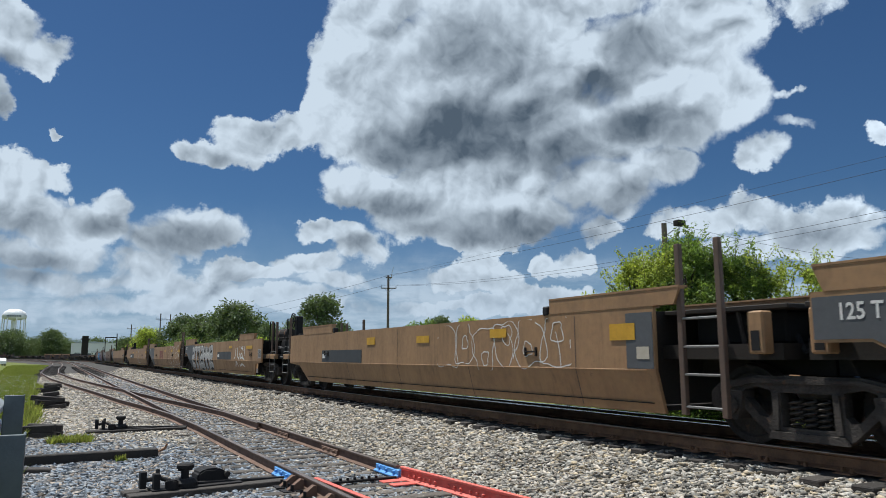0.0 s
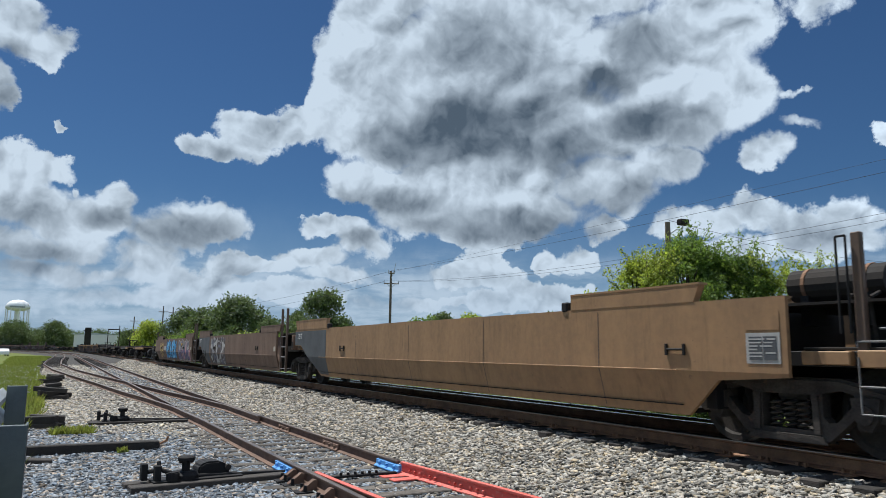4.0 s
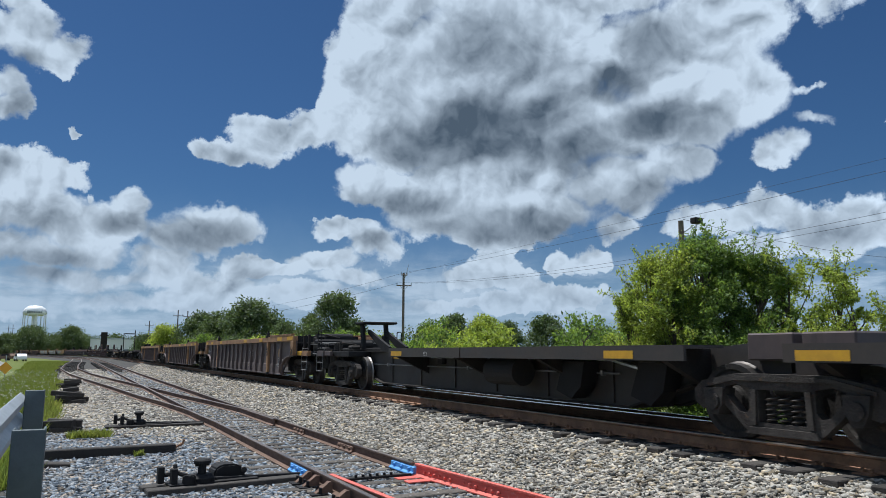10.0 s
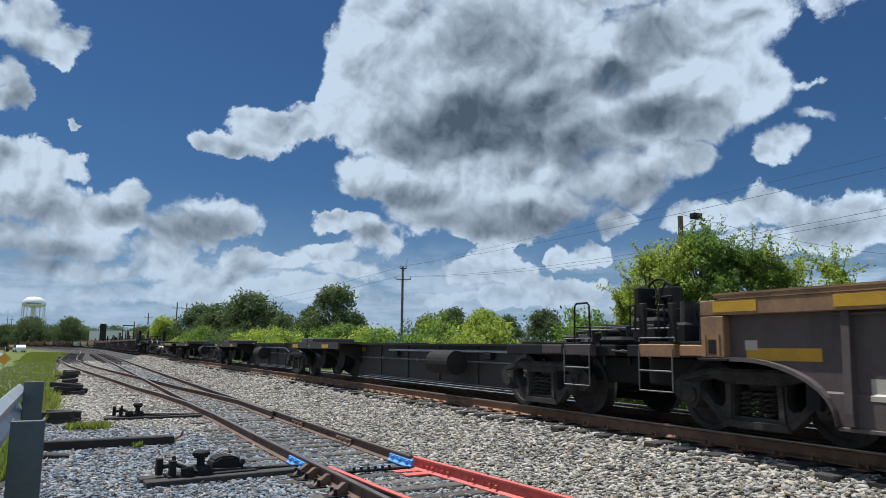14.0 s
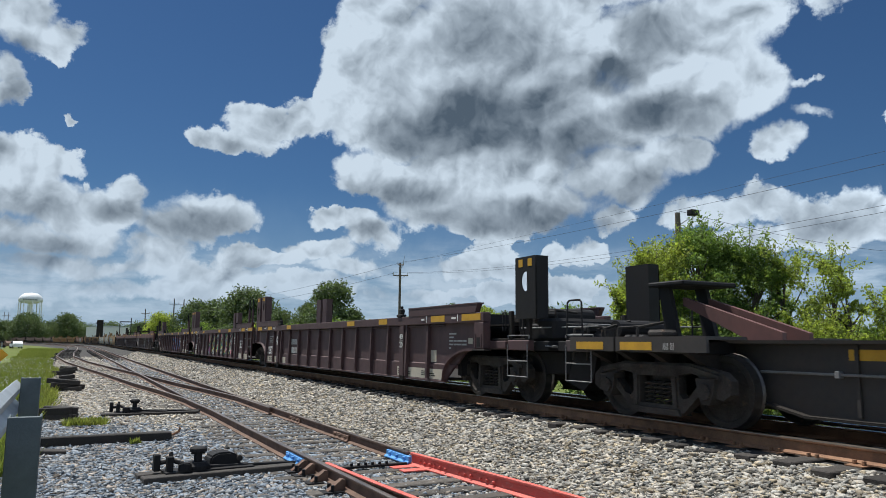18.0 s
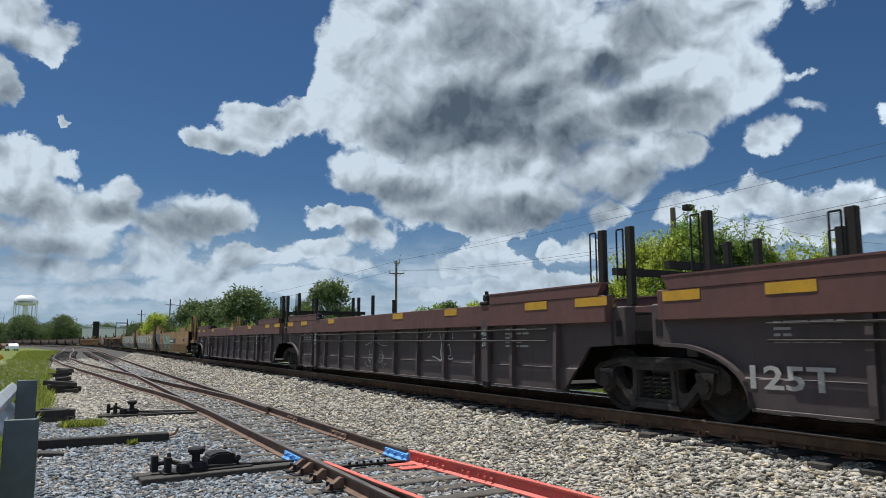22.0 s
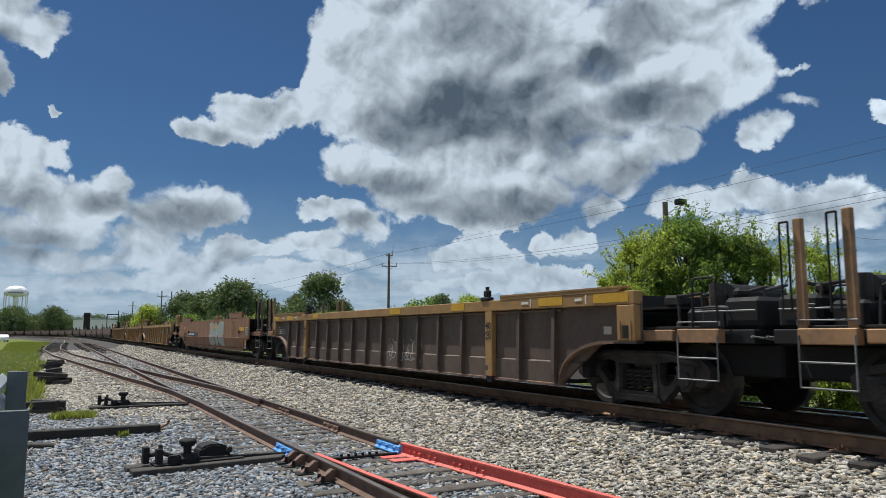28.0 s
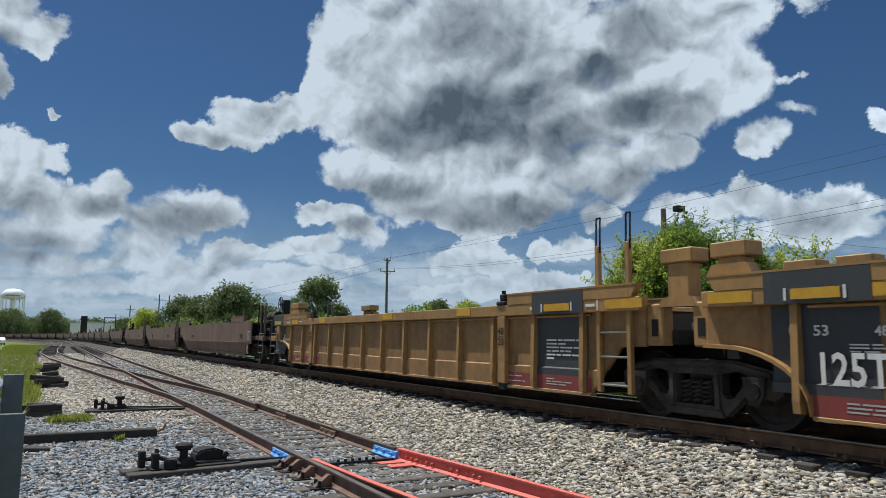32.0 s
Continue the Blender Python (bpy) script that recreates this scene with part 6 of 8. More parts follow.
def smooth_car(u0, u1, e0, e1, paint="tan", label="", look0="ladder", look1="", panel=None):
    c = ride(label, "well car", u0, u1, "smooth")
    h = (u1 - u0) / 2
    out = body_outline("smooth", h, e0, e1)
    for sx in (-1, 1):
        part("side_panel", skin(out, "smooth", sx), M[paint], c)
    lo, hi = out[0][0], out[-1][0]
    bm = bm_new()                # top angle, lower seam and hand brake chain pipe
    for sx in (-1, 1):
        box(bm, sx * SIDE, sx * (SIDE - 0.12), lo, hi, 1.63, 1.655)
    part("top_chord", bm, M[paint], c)
    bl, bh = -h + (1.9 if e0 == "A" else 3.3), h - (2.7 if e1 == "A" else 3.3)
    bm = box(bm_new(), -SIDE + 0.12, -SIDE + 0.085, bl, bh, 0.42, 0.432)
    part("seam", bm, M["underframe"], c)
    bm = box(bm_new(), -SIDE + 0.2, SIDE - 0.2, bl, bh, 0.32, 0.38)
    part("floor", bm, M["underframe"], c)
    hood(c, "smooth", -h + (1.3 if e0 == "A" else 2.9), -h + (3.9 if e0 == "A" else 5.3), 1.655, 1.86, paint, True)
    hood(c, "smooth", h - (3.3 if e1 == "A" else 5.6), h - (0.45 if e1 == "A" else 3.0), 1.655, 1.86 + (0.05 if e1 == "A" else 0), paint, False)
    for y in (-h + (4.0 if e0 == "A" else 5.45), h - (3.45 if e1 == "A" else 5.75)):
        bm = box(bm_new(), -SIDE - 0.02, -SIDE + 0.1, y - 0.07, y + 0.07, 1.64, 1.78, 0.02)
        part("twist_lock", bm, M["black_iron"], c)
    if e0 == "A":
        bm = box(bm_new(), -SIDE - 0.006, -SIDE - 0.002, -h + 1.77, -h + 2.25, 0.86, 1.58)
        part("end_patch", bm, M["grey_panel" if paint == "ochre" or u0 == 4.9 else paint], c)
        for z in ((0.92, 1.28) if paint == "ochre" else (0.98,)):
            bm = box(bm_new(), -SIDE - 0.011, -SIDE - 0.007, -h + 1.84, -h + 2.06, z, z + (0.22 if paint == "ochre" else 0.16))
            part("placard", bm, M["cream" if paint != "ochre" else "yellow_mark"], c)
    if e1 == "A" and panel != "none":
        part("end_patch", skin([(h - 0.42, 1.18), (h - 1.0, 1.18), (h - 1.9, 0.79), (h - 2.6, 0.36), (h - 3.3, 0.36), (h - 3.3, 1.60), (h - 0.42, 1.60)], "smooth", -1, 0, 0.005), M["grey_panel"], c)
        word(c, "125 T", h - (1.3 if paint == "ochre" else 0.9), 1.44, 0.17, "white_mark", "smooth", 0.009, 0.42)
    if e0 == "C":
        for z0, z1, mt in ((1.30, 1.50, "yellow_mark" if paint == "ochre" else paint), (0.94, 1.27, "silver")):
            part("data_panel", box(bm_new(), -SIDE - 0.006, -SIDE - 0.002, -h + 1.86, -h + 2.28, z0, z1), M[mt], c)
        for k in range(2):
            part("data_sheet", box(bm_new(), -SIDE - 0.011, -SIDE - 0.007, -h + 1.90 + 0.18 * k, -h + 2.06 + 0.18 * k, 0.98, 1.23), M["grey_panel"], c)
        bars(c, -h + 1.91, -h + 2.24, 1.00, 1.22, 6, "silver", "smooth", 0.0125)
    for y in (-h + (4.4 if e0 == "A" else 3.3), h - (4.6 if e1 == "A" else 5.2)):      # lashing brackets
        bm = box(bm_new(), -SIDE - 0.03, -SIDE - 0.002, y - 0.16, y - 0.12, 1.02, 1.16, 0.006)
        box(bm, -SIDE - 0.03, -SIDE - 0.002, y + 0.12, y + 0.16, 1.02, 1.16, 0.006)
        rod(bm, (-SIDE - 0.022, y - 0.13, 1.09), (-SIDE - 0.022, y + 0.13, 1.09), 0.014, 6)
        part("bracket", bm, M["underframe"], c)
    y = bl + 1.4
    while y < bh - 1.0:          # upright weld seams
        part("weld_seam", skin([(y, 0.34), (y + 0.018, 0.34), (y + 0.018, 1.60), (y, 1.60)], "smooth", -1, 0, 0.0025), M["underframe" if paint == "brown" else "post_rust"], c)
        y += 3.05
    part("fold_edge", rod(bm_new(), (-SIDE + 0.004, bl, 0.842), (-SIDE + 0.004, bh, 0.842), 0.012, 6), M[paint], c)
    finish_ends(c, h, e0, e1, paint, "smooth", look0, look1)
    return c


def ribbed_car(u0, u1, e0, e1, paint="greybrown", top="greybrown", label="", ribs=14, look0="", look1="", sill=None, chord=1.60, patch=None, rib_ends=(0.15, -0.15)):
    c = ride(label, "well car", u0, u1, "ribbed")
    h = (u1 - u0) / 2
    out = body_outline("ribbed", h, e0, e1)
    # ochre panels take the copy with the chord's shade painted in
    sheet_paint = "ochre_shaded_grimy" if paint == "ochre" else "umber" if paint == "brown" else paint
    for sx in (-1, 1):
        part("side_panel", skin(out, "ribbed", sx), M[sheet_paint], c)
        bm = bm_new()
        low = 1.42 if chord <= 1.61 else 1.28
        box(bm, sx * (SIDE - 0.16), sx * SIDE, out[0][0], out[-1][0], low, chord, 0.008)
        part("top_chord", bm, M[top], c)
    lo, hi = -h + CHAINS[("ribbed", "A0" if e0 == "A" else "C")][-1][0], h - CHAINS[("ribbed", "A1" if e1 == "A" else "C")][-1][0]
    bm = box(bm_new(), -SIDE + 0.16, -SIDE + 0.05, lo, hi, 0.245, 0.285, 0.006)
    part("side_sill", bm, M[paint], c)
    if sill:
        for a, b in ((lo, lo + 2.3), (hi - 2.6, hi)):
            bm = box(bm_new(), -SIDE + 0.0735, -SIDE + 0.0695, a, b, 0.295, 0.50)
            part("sill_patch", bm, M[sill], c)
            for k in (0.4, 1.6):
                bars(c, a + k, a + k + 0.65, 0.34, 0.46, 3, "dark_mark" if sill == "cream" else "silver", "ribbed", 0.033)
    for e, sgn in ((e0, 1), (e1, -1)):    # rolled lips round the wheel cuts
        if e == "C" or sgn < 0:
            chain = [(-h * sgn + sgn * d, z) for d, z in CHAINS[("ribbed", "C" if e == "C" else "A1")][1:]]
            bm = bm_new()
            rows_ = [[bm.verts.new((x, p, q + dz)) for x, dz in ((-SIDE + 0.10, 0.0), (-SIDE + 0.005, 0.0), (-SIDE + 0.005, 0.045), (-SIDE + 0.10, 0.045))] for p, q in chain]
            for one, two in zip(rows_, rows_[1:]):
                for k in range(4):
                    bm.faces.new((one[k], one[(k + 1) % 4], two[(k + 1) % 4], two[k]))
            part("fender_lip", bm, M[paint], c)
    rib = None
    for i in range(ribs):
        y = lo + rib_ends[0] + (hi + rib_ends[1] - lo - rib_ends[0]) * i / (ribs - 1)
        at_u = (u0 + u1) / 2 + y
        if any(k[0] == "text" and k[1] - 0.07 < at_u < k[2] + 0.07 and k[3] < 1.3 for k in MARKS):
            continue             # a panel with large lettering has no rib across it
        if rib is None:
            bm = bm_new()
            prism(bm, [(-SIDE + 0.10, 0.29), (-SIDE + 0.004, 0.30), (-SIDE - 0.004, 0.42), (-SIDE + 0.03, 1.42), (-SIDE + 0.10, 1.42)], "y", -0.042, 0.042)
            rib = own(shape("rib", bm), "umber" if paint == "brown" else paint)
        part("rib", rib, None, c, at=pose(0, y, 0))
    for y in (lo + (2.2 if e0 == "A" else 1.95), hi - (1.75 if e1 == "A" else 1.95)):        # stout posts with the stacking marks
        bm = box(bm_new(), -SIDE + 0.09, -SIDE - 0.002, y - 0.11, y + 0.11, 0.30, 1.415, 0.01)
        part("main_post", bm, M[top if top != "maroon_top" else paint], c)
        ink = "dark_mark" if top in ("ochre", "orange_deck") else "white_mark"
        word(c, "40", y, 1.16, 0.13, ink, "ribbed", 0.108)
        word(c, "20", y, 0.98, 0.13, ink, "ribbed", 0.108)
        part("post_line", box(bm_new(), -SIDE - 0.006, -SIDE - 0.003, y - 0.075, y + 0.075, 1.062, 1.076), M[ink], c)
        part("post_foot", prism(bm_new(), [(y - 0.11, 0.30), (y + 0.11, 0.30), (y + 0.06, 0.20), (y - 0.06, 0.20)], "x", -SIDE + 0.09, -SIDE + 0.01), M["underframe"], c)
    d0, d1 = (0.35 if e0 == "A" else 1.72), (0.4 if e1 == "A" else 1.72)
    rise_ = 0.16 if look0 else 0.05
    hood(c, "ribbed", -h + d0 + 0.2, -h + d0 + 3.2, chord, chord + rise_, top, True)
    hood(c, "ribbed", h - d1 - 3.2, h - d1 - 0.2, chord, chord + rise_, top, False)
    for y in (-h + d0 + (3.4 if e0 == "A" else 3.7), h - d1 - (3.35 if e1 == "A" else 3.7)):
        bm = box(bm_new(), -SIDE - 0.02, -SIDE + 0.12, y - 0.13, y + 0.13, chord, chord + 0.07, 0.02)
        box(bm, -SIDE, -SIDE + 0.10, y - 0.09, y + 0.05, chord + 0.07, chord + 0.19, 0.02)
        rod(bm, (-SIDE + 0.05, y - 0.02, chord + 0.19), (-SIDE + 0.05, y - 0.02, chord + 0.25), 0.035, 8)
        part("twist_lock", bm, M["black_iron"], c)
    for e, y, sg in ((e0, -h, 1), (e1, h, -1)):  # light end posts with a dark slot
        if e != "C":
            continue
        a, b = sorted((y + sg * 1.72, y + sg * 2.06))
        ep = part("end_post", box(bm_new(), -SIDE + 0.11, -SIDE - 0.004, a, b, 0.93, 1.415, 0.012), M[top], c)
        part("slot", box(bm_new(), -SIDE - 0.009, -SIDE - 0.005, (a + b) / 2 - 0.055, (a + b) / 2 + 0.055, 0.97, 1.14, 0.0), M["black_iron"], ep)
        for dy in (-0.11, 0.09):
            part("cleat", box(bm_new(), -SIDE - 0.016, -SIDE - 0.005, (a + b) / 2 + dy, (a + b) / 2 + dy + 0.02, 0.95, 1.20), M[top], ep)
        part("foot_plate", box(bm_new(), -SIDE + 0.11, -SIDE - 0.02, a - 0.05, b + 0.05, 0.895, 0.925, 0.005), M["underframe"], ep)
        bm = box(bm_new(), -SIDE + 0.0985, -SIDE + 0.094, y + sg * 2.35 - 0.08, y + sg * 2.35 + 0.08, 1.02, 1.13)
        part("placard", bm, M["cream"], c)
    if paint == "charcoal":
        for z in (1.02, 1.20):
            part("hand_line", rod(bm_new(), (-SIDE - 0.015, lo + 0.3, z), (-SIDE - 0.015, hi - 0.3, z), 0.014, 6), M["truck_steel"], c)
    # stiffening pipe close under the top chord
    part("side_pipe", rod(bm_new(), (-SIDE + 0.075, lo, 1.385), (-SIDE + 0.075, hi, 1.385), 0.018, 6), M[paint], c)
    ymarks = [(-h + d0 + 0.1, 0.7), (-h + d0 + 1.5, 0.6), (-h + d0 + 4.4, 0.5), (-h * 0.15, 0.55), (h - d1 - 4.8, 0.5), (h - d1 - 2.3, 0.6), (h - d1 - 0.8, 0.6)]
    for y, w_ in ymarks:
        bm = box(bm_new(), -SIDE - 0.006, -SIDE - 0.001, y, y + w_, chord - 0.145, chord - 0.02)
        part("yellow_patch", bm, M["yellow_mark"], c)
    if top in ("maroon", "ochre"):         # white length marks beside the patches
        for y in (-h + d0 + 0.95, -h + d0 + 2.3, h - d1 - 2.75, h - d1 - 1.45):
            part("white_tick", box(bm_new(), -SIDE - 0.006, -SIDE - 0.001, y, y + 0.025, chord - 0.15, chord - 0.015), M["white_mark"], c)
            bars(c, y + 0.06, y + 0.26, chord - 0.125, chord - 0.04, 1, "white_mark", "ribbed", 0.107)
    bm = box(bm_new(), -SIDE + 0.2, SIDE - 0.2, lo, hi, 0.28, 0.34)
    part("floor", bm, M["underframe"], c)
    if patch:
        for a, b in ((-h + 1.62, -h + 2.85), (h - 2.5, h - 1.35)):
            a = max(a, lo)
            part("painted_panel", skin([(a, 0.50), (b, 0.50), (b, 1.41), (a, 1.41)], "ribbed", -1, 0, 0.004), M[patch], c)
            bm = box(bm_new(), -SIDE - 0.0105, -SIDE - 0.0065, a, b, chord - 0.18, chord + 0.185)
            part("painted_band", bm, M[patch], c)
            bm = box(bm_new(), -SIDE - 0.017, -SIDE - 0.0125, a + 0.30, b - 0.32, chord - 0.14, chord - 0.03)
            part("yellow_patch", bm, M["yellow_mark"], c)
            for q in (a + 0.24, b - 0.27):
                part("white_tick", box(bm_new(), -SIDE - 0.017, -SIDE - 0.0125, q, q + 0.03, chord - 0.15, chord - 0.02), M["white_mark"], c)
        bars(c, -h + 1.75, -h + 2.6, 0.72, 1.05, 6, "white_mark", "ribbed", 0.014)
        bars(c, h - 2.95, h - 2.2, 0.92, 1.02, 3, "white_mark", "ribbed", 0.014)
    else:
        shift_ = 0.5 if sill and e0 == "A" else 0.0
        if paint == "greybrown":  # an ochre plate over a framed data panel
            for nm, p0, p1, q0, q1, lift_, mt in (("plate", 3.72, 3.98, 0.88, 1.17, 0.004, "ochre"), ("data_panel", 3.68, 4.02, 0.53, 0.82, 0.003, "cream"), ("data_field", 3.70, 4.00, 0.55, 0.80, 0.006, "black_panel"), ("placard", 3.30, 3.46, 0.56, 0.80, 0.004, "cream")):
                part(nm, skin([(-h + p0, q0), (-h + p1, q0), (-h + p1, q1), (-h + p0, q1)], "ribbed", -1, 0, lift_), M[mt], c)
        elif paint != "brown":
            bars(c, -h + 2.5 - shift_, -h + 3.2 - shift_ * 1.2, 0.90, 1.25, 5, "silver", "ribbed", 0.006)
        if u1 == 275.5:          # a yellow stripe in place of the stencilled lines
            part("yellow_stripe", skin([(h - 3.2, 0.91), (h - 2.28, 0.91), (h - 2.28, 1.045), (h - 3.2, 1.045)], "ribbed", -1, 0, 0.004), M["yellow_mark"], c)
            part("placard", skin([(h - 3.95, 0.55), (h - 3.68, 0.55), (h - 3.68, 0.76), (h - 3.95, 0.76)], "ribbed", -1, 0, 0.004), M["cream"], c)
        else:
            bars(c, h - 2.9, h - 2.1, 0.98, 1.25, 4, "silver", "ribbed", 0.006)
    if sill and e1 == "A":
        part("emblem", rod(bm_new(), (-SIDE + 0.10, h - 3.06, 1.08), (-SIDE + 0.094, h - 3.06, 1.08), 0.065, 18), M["silver"], c)
        part("emblem", rod(bm_new(), (-SIDE + 0.10, h - 1.62, 1.14), (-SIDE + 0.094, h - 1.62, 1.14), 0.07, 18), M["silver"], c)
    if e0 == "C" and paint not in ("greybrown", "brown"):
        bm = box(bm_new(), -SIDE + 0.0985, -SIDE + 0.094, -h + 3.75, -h + 4.0, 0.64, 0.88)
        part("placard", bm, M["cream"], c)
    finish_ends(c, h, e0, e1, paint, "ribbed", look0, look1)
    return c


def spine_car(u0, u1, e0, e1, label="black articulated spine car platform", pans=(0.5, 6.3), hitch=None, deck="spine_black", split=0.62, lean=-1):
    """pans: where the side platforms lie, counted from the rear end."""
    c = ride(label, "spine car", u0, u1, "smooth")
    h = (u1 - u0) / 2
    for sx in (-1, 1):
        bm = bm_new()
        prism(bm, [(-h + 0.25, 1.22), (-h + 0.25, 0.80), (-h + 1.7, 0.62), (-h + 3.0, 0.24), (h - 4.0, 0.24), (h - 1.9, 0.70), (h - 0.25, 0.80), (h - 0.25, 1.18), (h - 1.6, 1.06), (-h + 1.9, 1.06)], "x", sx * 0.55, sx * 0.47)
        part("web_plate", bm, M["spine_black"], c)
        bm = box(bm_new(), sx * 0.68, sx * 0.30, -h + 1.9, h - 1.6, 1.06, 1.10)
        part("flange", bm, M["underframe"], c)
    # Dark box added between the webs to close the view, standing for shadow underneath.
    part("centre_sill", box(bm_new(), -0.40, 0.40, -h + 3.1, h - 4.2, 0.20, 1.0), M["underframe"], c)
    bm = bm_new()
    rod(bm, (-0.62, -h + 3.4, 0.94), (-0.62, h - 7, 0.94), 0.028, 6)
    rod(bm, (-0.62, -h + 3.4, 0.94), (-0.62, -h + 2.7, 0.80), 0.028, 6)
    part("brake_pipe", bm, M["galvanised"], c)
    # bottom flange that follows the web, stiffeners and a second thin line with clamps
    for sx in (-1, 1):
        low = [(-h + 1.7, 0.62), (-h + 3.0, 0.24), (h - 4.0, 0.24), (h - 1.9, 0.70)]
        for (ya, za), (yb, zb) in zip(low, low[1:]):
            part("bottom_flange", prism(bm_new(), [(ya, za), (yb, zb), (yb, zb - 0.03), (ya, za - 0.03)], "x", sx * 0.66, sx * 0.44), M["underframe"], c)
    for k in range(6):
        y = -h + 3.4 + (2 * h - 8.0) * k / 5
        part("stiffener", box(bm_new(), -0.585, -0.551, y - 0.02, y + 0.02, 0.27, 1.05), M["spine_black"], c)
    part("brake_line", rod(bm_new(), (-0.60, -h + 3.2, 0.72), (-0.60, h - 3.4, 0.72), 0.016, 6), M["step_steel"], c)
    for k in range(5):
        y = -h + 3.6 + (2 * h - 8.0) * k / 4
        part("clamp", box(bm_new(), -0.635, -0.552, y - 0.03, y + 0.03, 0.68, 0.76, 0.008), M["step_steel"], c)
    part("yellow_patch", box(bm_new(), -0.556, -0.552, h - 5.1, h - 4.5, 0.88, 1.0), M["yellow_mark"], c)
    for y in (-h + 4.6, -h + 6.2, h - 7.5):
        part("valve", box(bm_new(), -0.66, -0.55, y - 0.12, y + 0.12, 0.78, 0.92, 0.015), M["black_iron"], c)
    y1, y0 = h - pans[0], h - pans[1]
    ym = y0 + (y1 - y0) * split
    for sx in (-1, 1):
        for a, b, mt in ((y0, ym - 0.02, deck), (ym + 0.02, y1, "spine_black")):
            bm = box(bm_new(), sx * 1.42, sx * 0.70, a, b, 1.10, 1.14)
            box(bm, sx * 1.42, sx * 1.37, a, b, 0.94, 1.10)
            part("side_platform", bm, M[mt], c)
        for q in (y0 + 0.9, y1 - 0.75):
            part("yellow_patch", box(bm_new(), sx * 1.424, sx * 1.421, q, q + 0.6, 0.96, 1.07), M["yellow_mark"], c)
    for k in range(4):
        y = y0 + 0.4 + (y1 - y0 - 0.8) * k / 3
        for sx in (-1, 1):
            part("bracket", prism(bm_new(), [(sx * 1.36, 1.09), (sx * 1.36, 0.93), (sx * 0.56, 0.55), (sx * 0.56, 1.09)], "y", y - 0.06, y + 0.06), M["underframe"], c)
    bm = bm_new()
    rod(bm, (-0.95, -h + 5.35, 0.70), (-0.95, -h + 6.35, 0.70), 0.25, 22)
    part("air_tank", bm, M["underframe"], c)
    for y in (y0 + 0.8, y0 + 2.6):
        part("wheel_stop", prism(bm_new(), [(y, 0.9), (y + 0.55, 0.9), (y + 0.75, 0.42), (y + 0.35, 0.30), (y + 0.1, 0.5)], "x", -0.9, -0.6), M["black_iron"], c)
    word(c, "|||| |||", y1 - 2.0, 1.02, 0.09, "silver", "spine", -0.075)
    if hitch is not None:
        y = hitch - (u0 + u1) / 2
        hs = part("hitch", box(bm_new(), -0.55, 0.55, y - 0.35, y + 0.35, 1.88, 1.95, 0.02), M["black_iron"], c, "black trailer hitch stand")
        for sx in (-1, 1):
            bm = bm_new()
            prism(bm, [(y - 0.12, 1.06), (y + 0.12, 1.06), (y + 0.26, 1.88), (y + 0.06, 1.88)], "x", sx * 0.42, sx * 0.34)
            part("hitch_leg", bm, M["black_iron"], hs)
            bm = bm_new()
            prism(bm, [(y + lean * 0.1, 1.60), (y + lean * 0.1, 1.72), (y + lean * 1.7, 1.20), (y + lean * 1.7, 1.08), (y + lean * 1.2, 1.10)], "x", sx * 0.30, sx * 0.22)
            part("strut", bm, M["maroon_top" if hitch > 300 else "black_iron"], hs)
    for e, y, sg in ((e0, -h, 1), (e1, h, -1)):
        if e == "C":
            coupler_end(c, y, sg, "charcoal", "ribbed", False)
        else:
            bm = box(bm_new(), -0.75, 0.75, min(y + sg * 0.05, y + sg * 0.7), max(y + sg * 0.05, y + sg * 0.7), 0.95, 1.28, 0.02)
            part("end_casting", bm, M["charcoal"], c)
            if sg > 0:
                truck(c, y, u0)
    return c


# ---- marks on the cars ----
def decal_matrix(y, z, out, kind):
    x = {"smooth": SIDE, "ribbed": SIDE - 0.10, "spine": SIDE}[kind] + out
    return Matrix(((0, 0, -1, -x), (-1, 0, 0, y), (0, 1, 0, z), (0, 0, 0, 1)))


LETTERS = {}


def word(c, text, y, z, size, mat, kind, out, width=None):
    """Stencilled lettering centred at (y, z), reading from the camera's side."""
    key = (text, mat)
    if key not in LETTERS:
        cu = bpy.data.curves.new("lettering", "FONT")
        cu.body, cu.size, cu.align_x, cu.align_y = text, 1.0, "CENTER", "CENTER"
        cu.resolution_u, cu.offset = 2, 0.02
        ob = bpy.data.objects.new("lettering", cu)
        scene.collection.objects.link(ob)
        dg = bpy.context.evaluated_depsgraph_get()
        me = bpy.data.meshes.new_from_object(ob.evaluated_get(dg))
        me.name = "lettering"
        bpy.data.objects.remove(ob)
        me.materials.clear()
        me.materials.append(M[mat])
        co = np.empty(len(me.vertices) * 3)
        me.vertices.foreach_get("co", co)
        co = co.reshape(-1, 3)
        LETTERS[key] = (me, float(np.ptp(co[:, 0])), float(np.ptp(co[:, 1])))
    me, w, hgt = LETTERS[key]
    sy = size / hgt
    sx = width / w if width else sy
    return part("lettering", me, None, c, at=decal_matrix(y, z, out, kind) @ Matrix.Diagonal((sx, sy, 1, 1)))


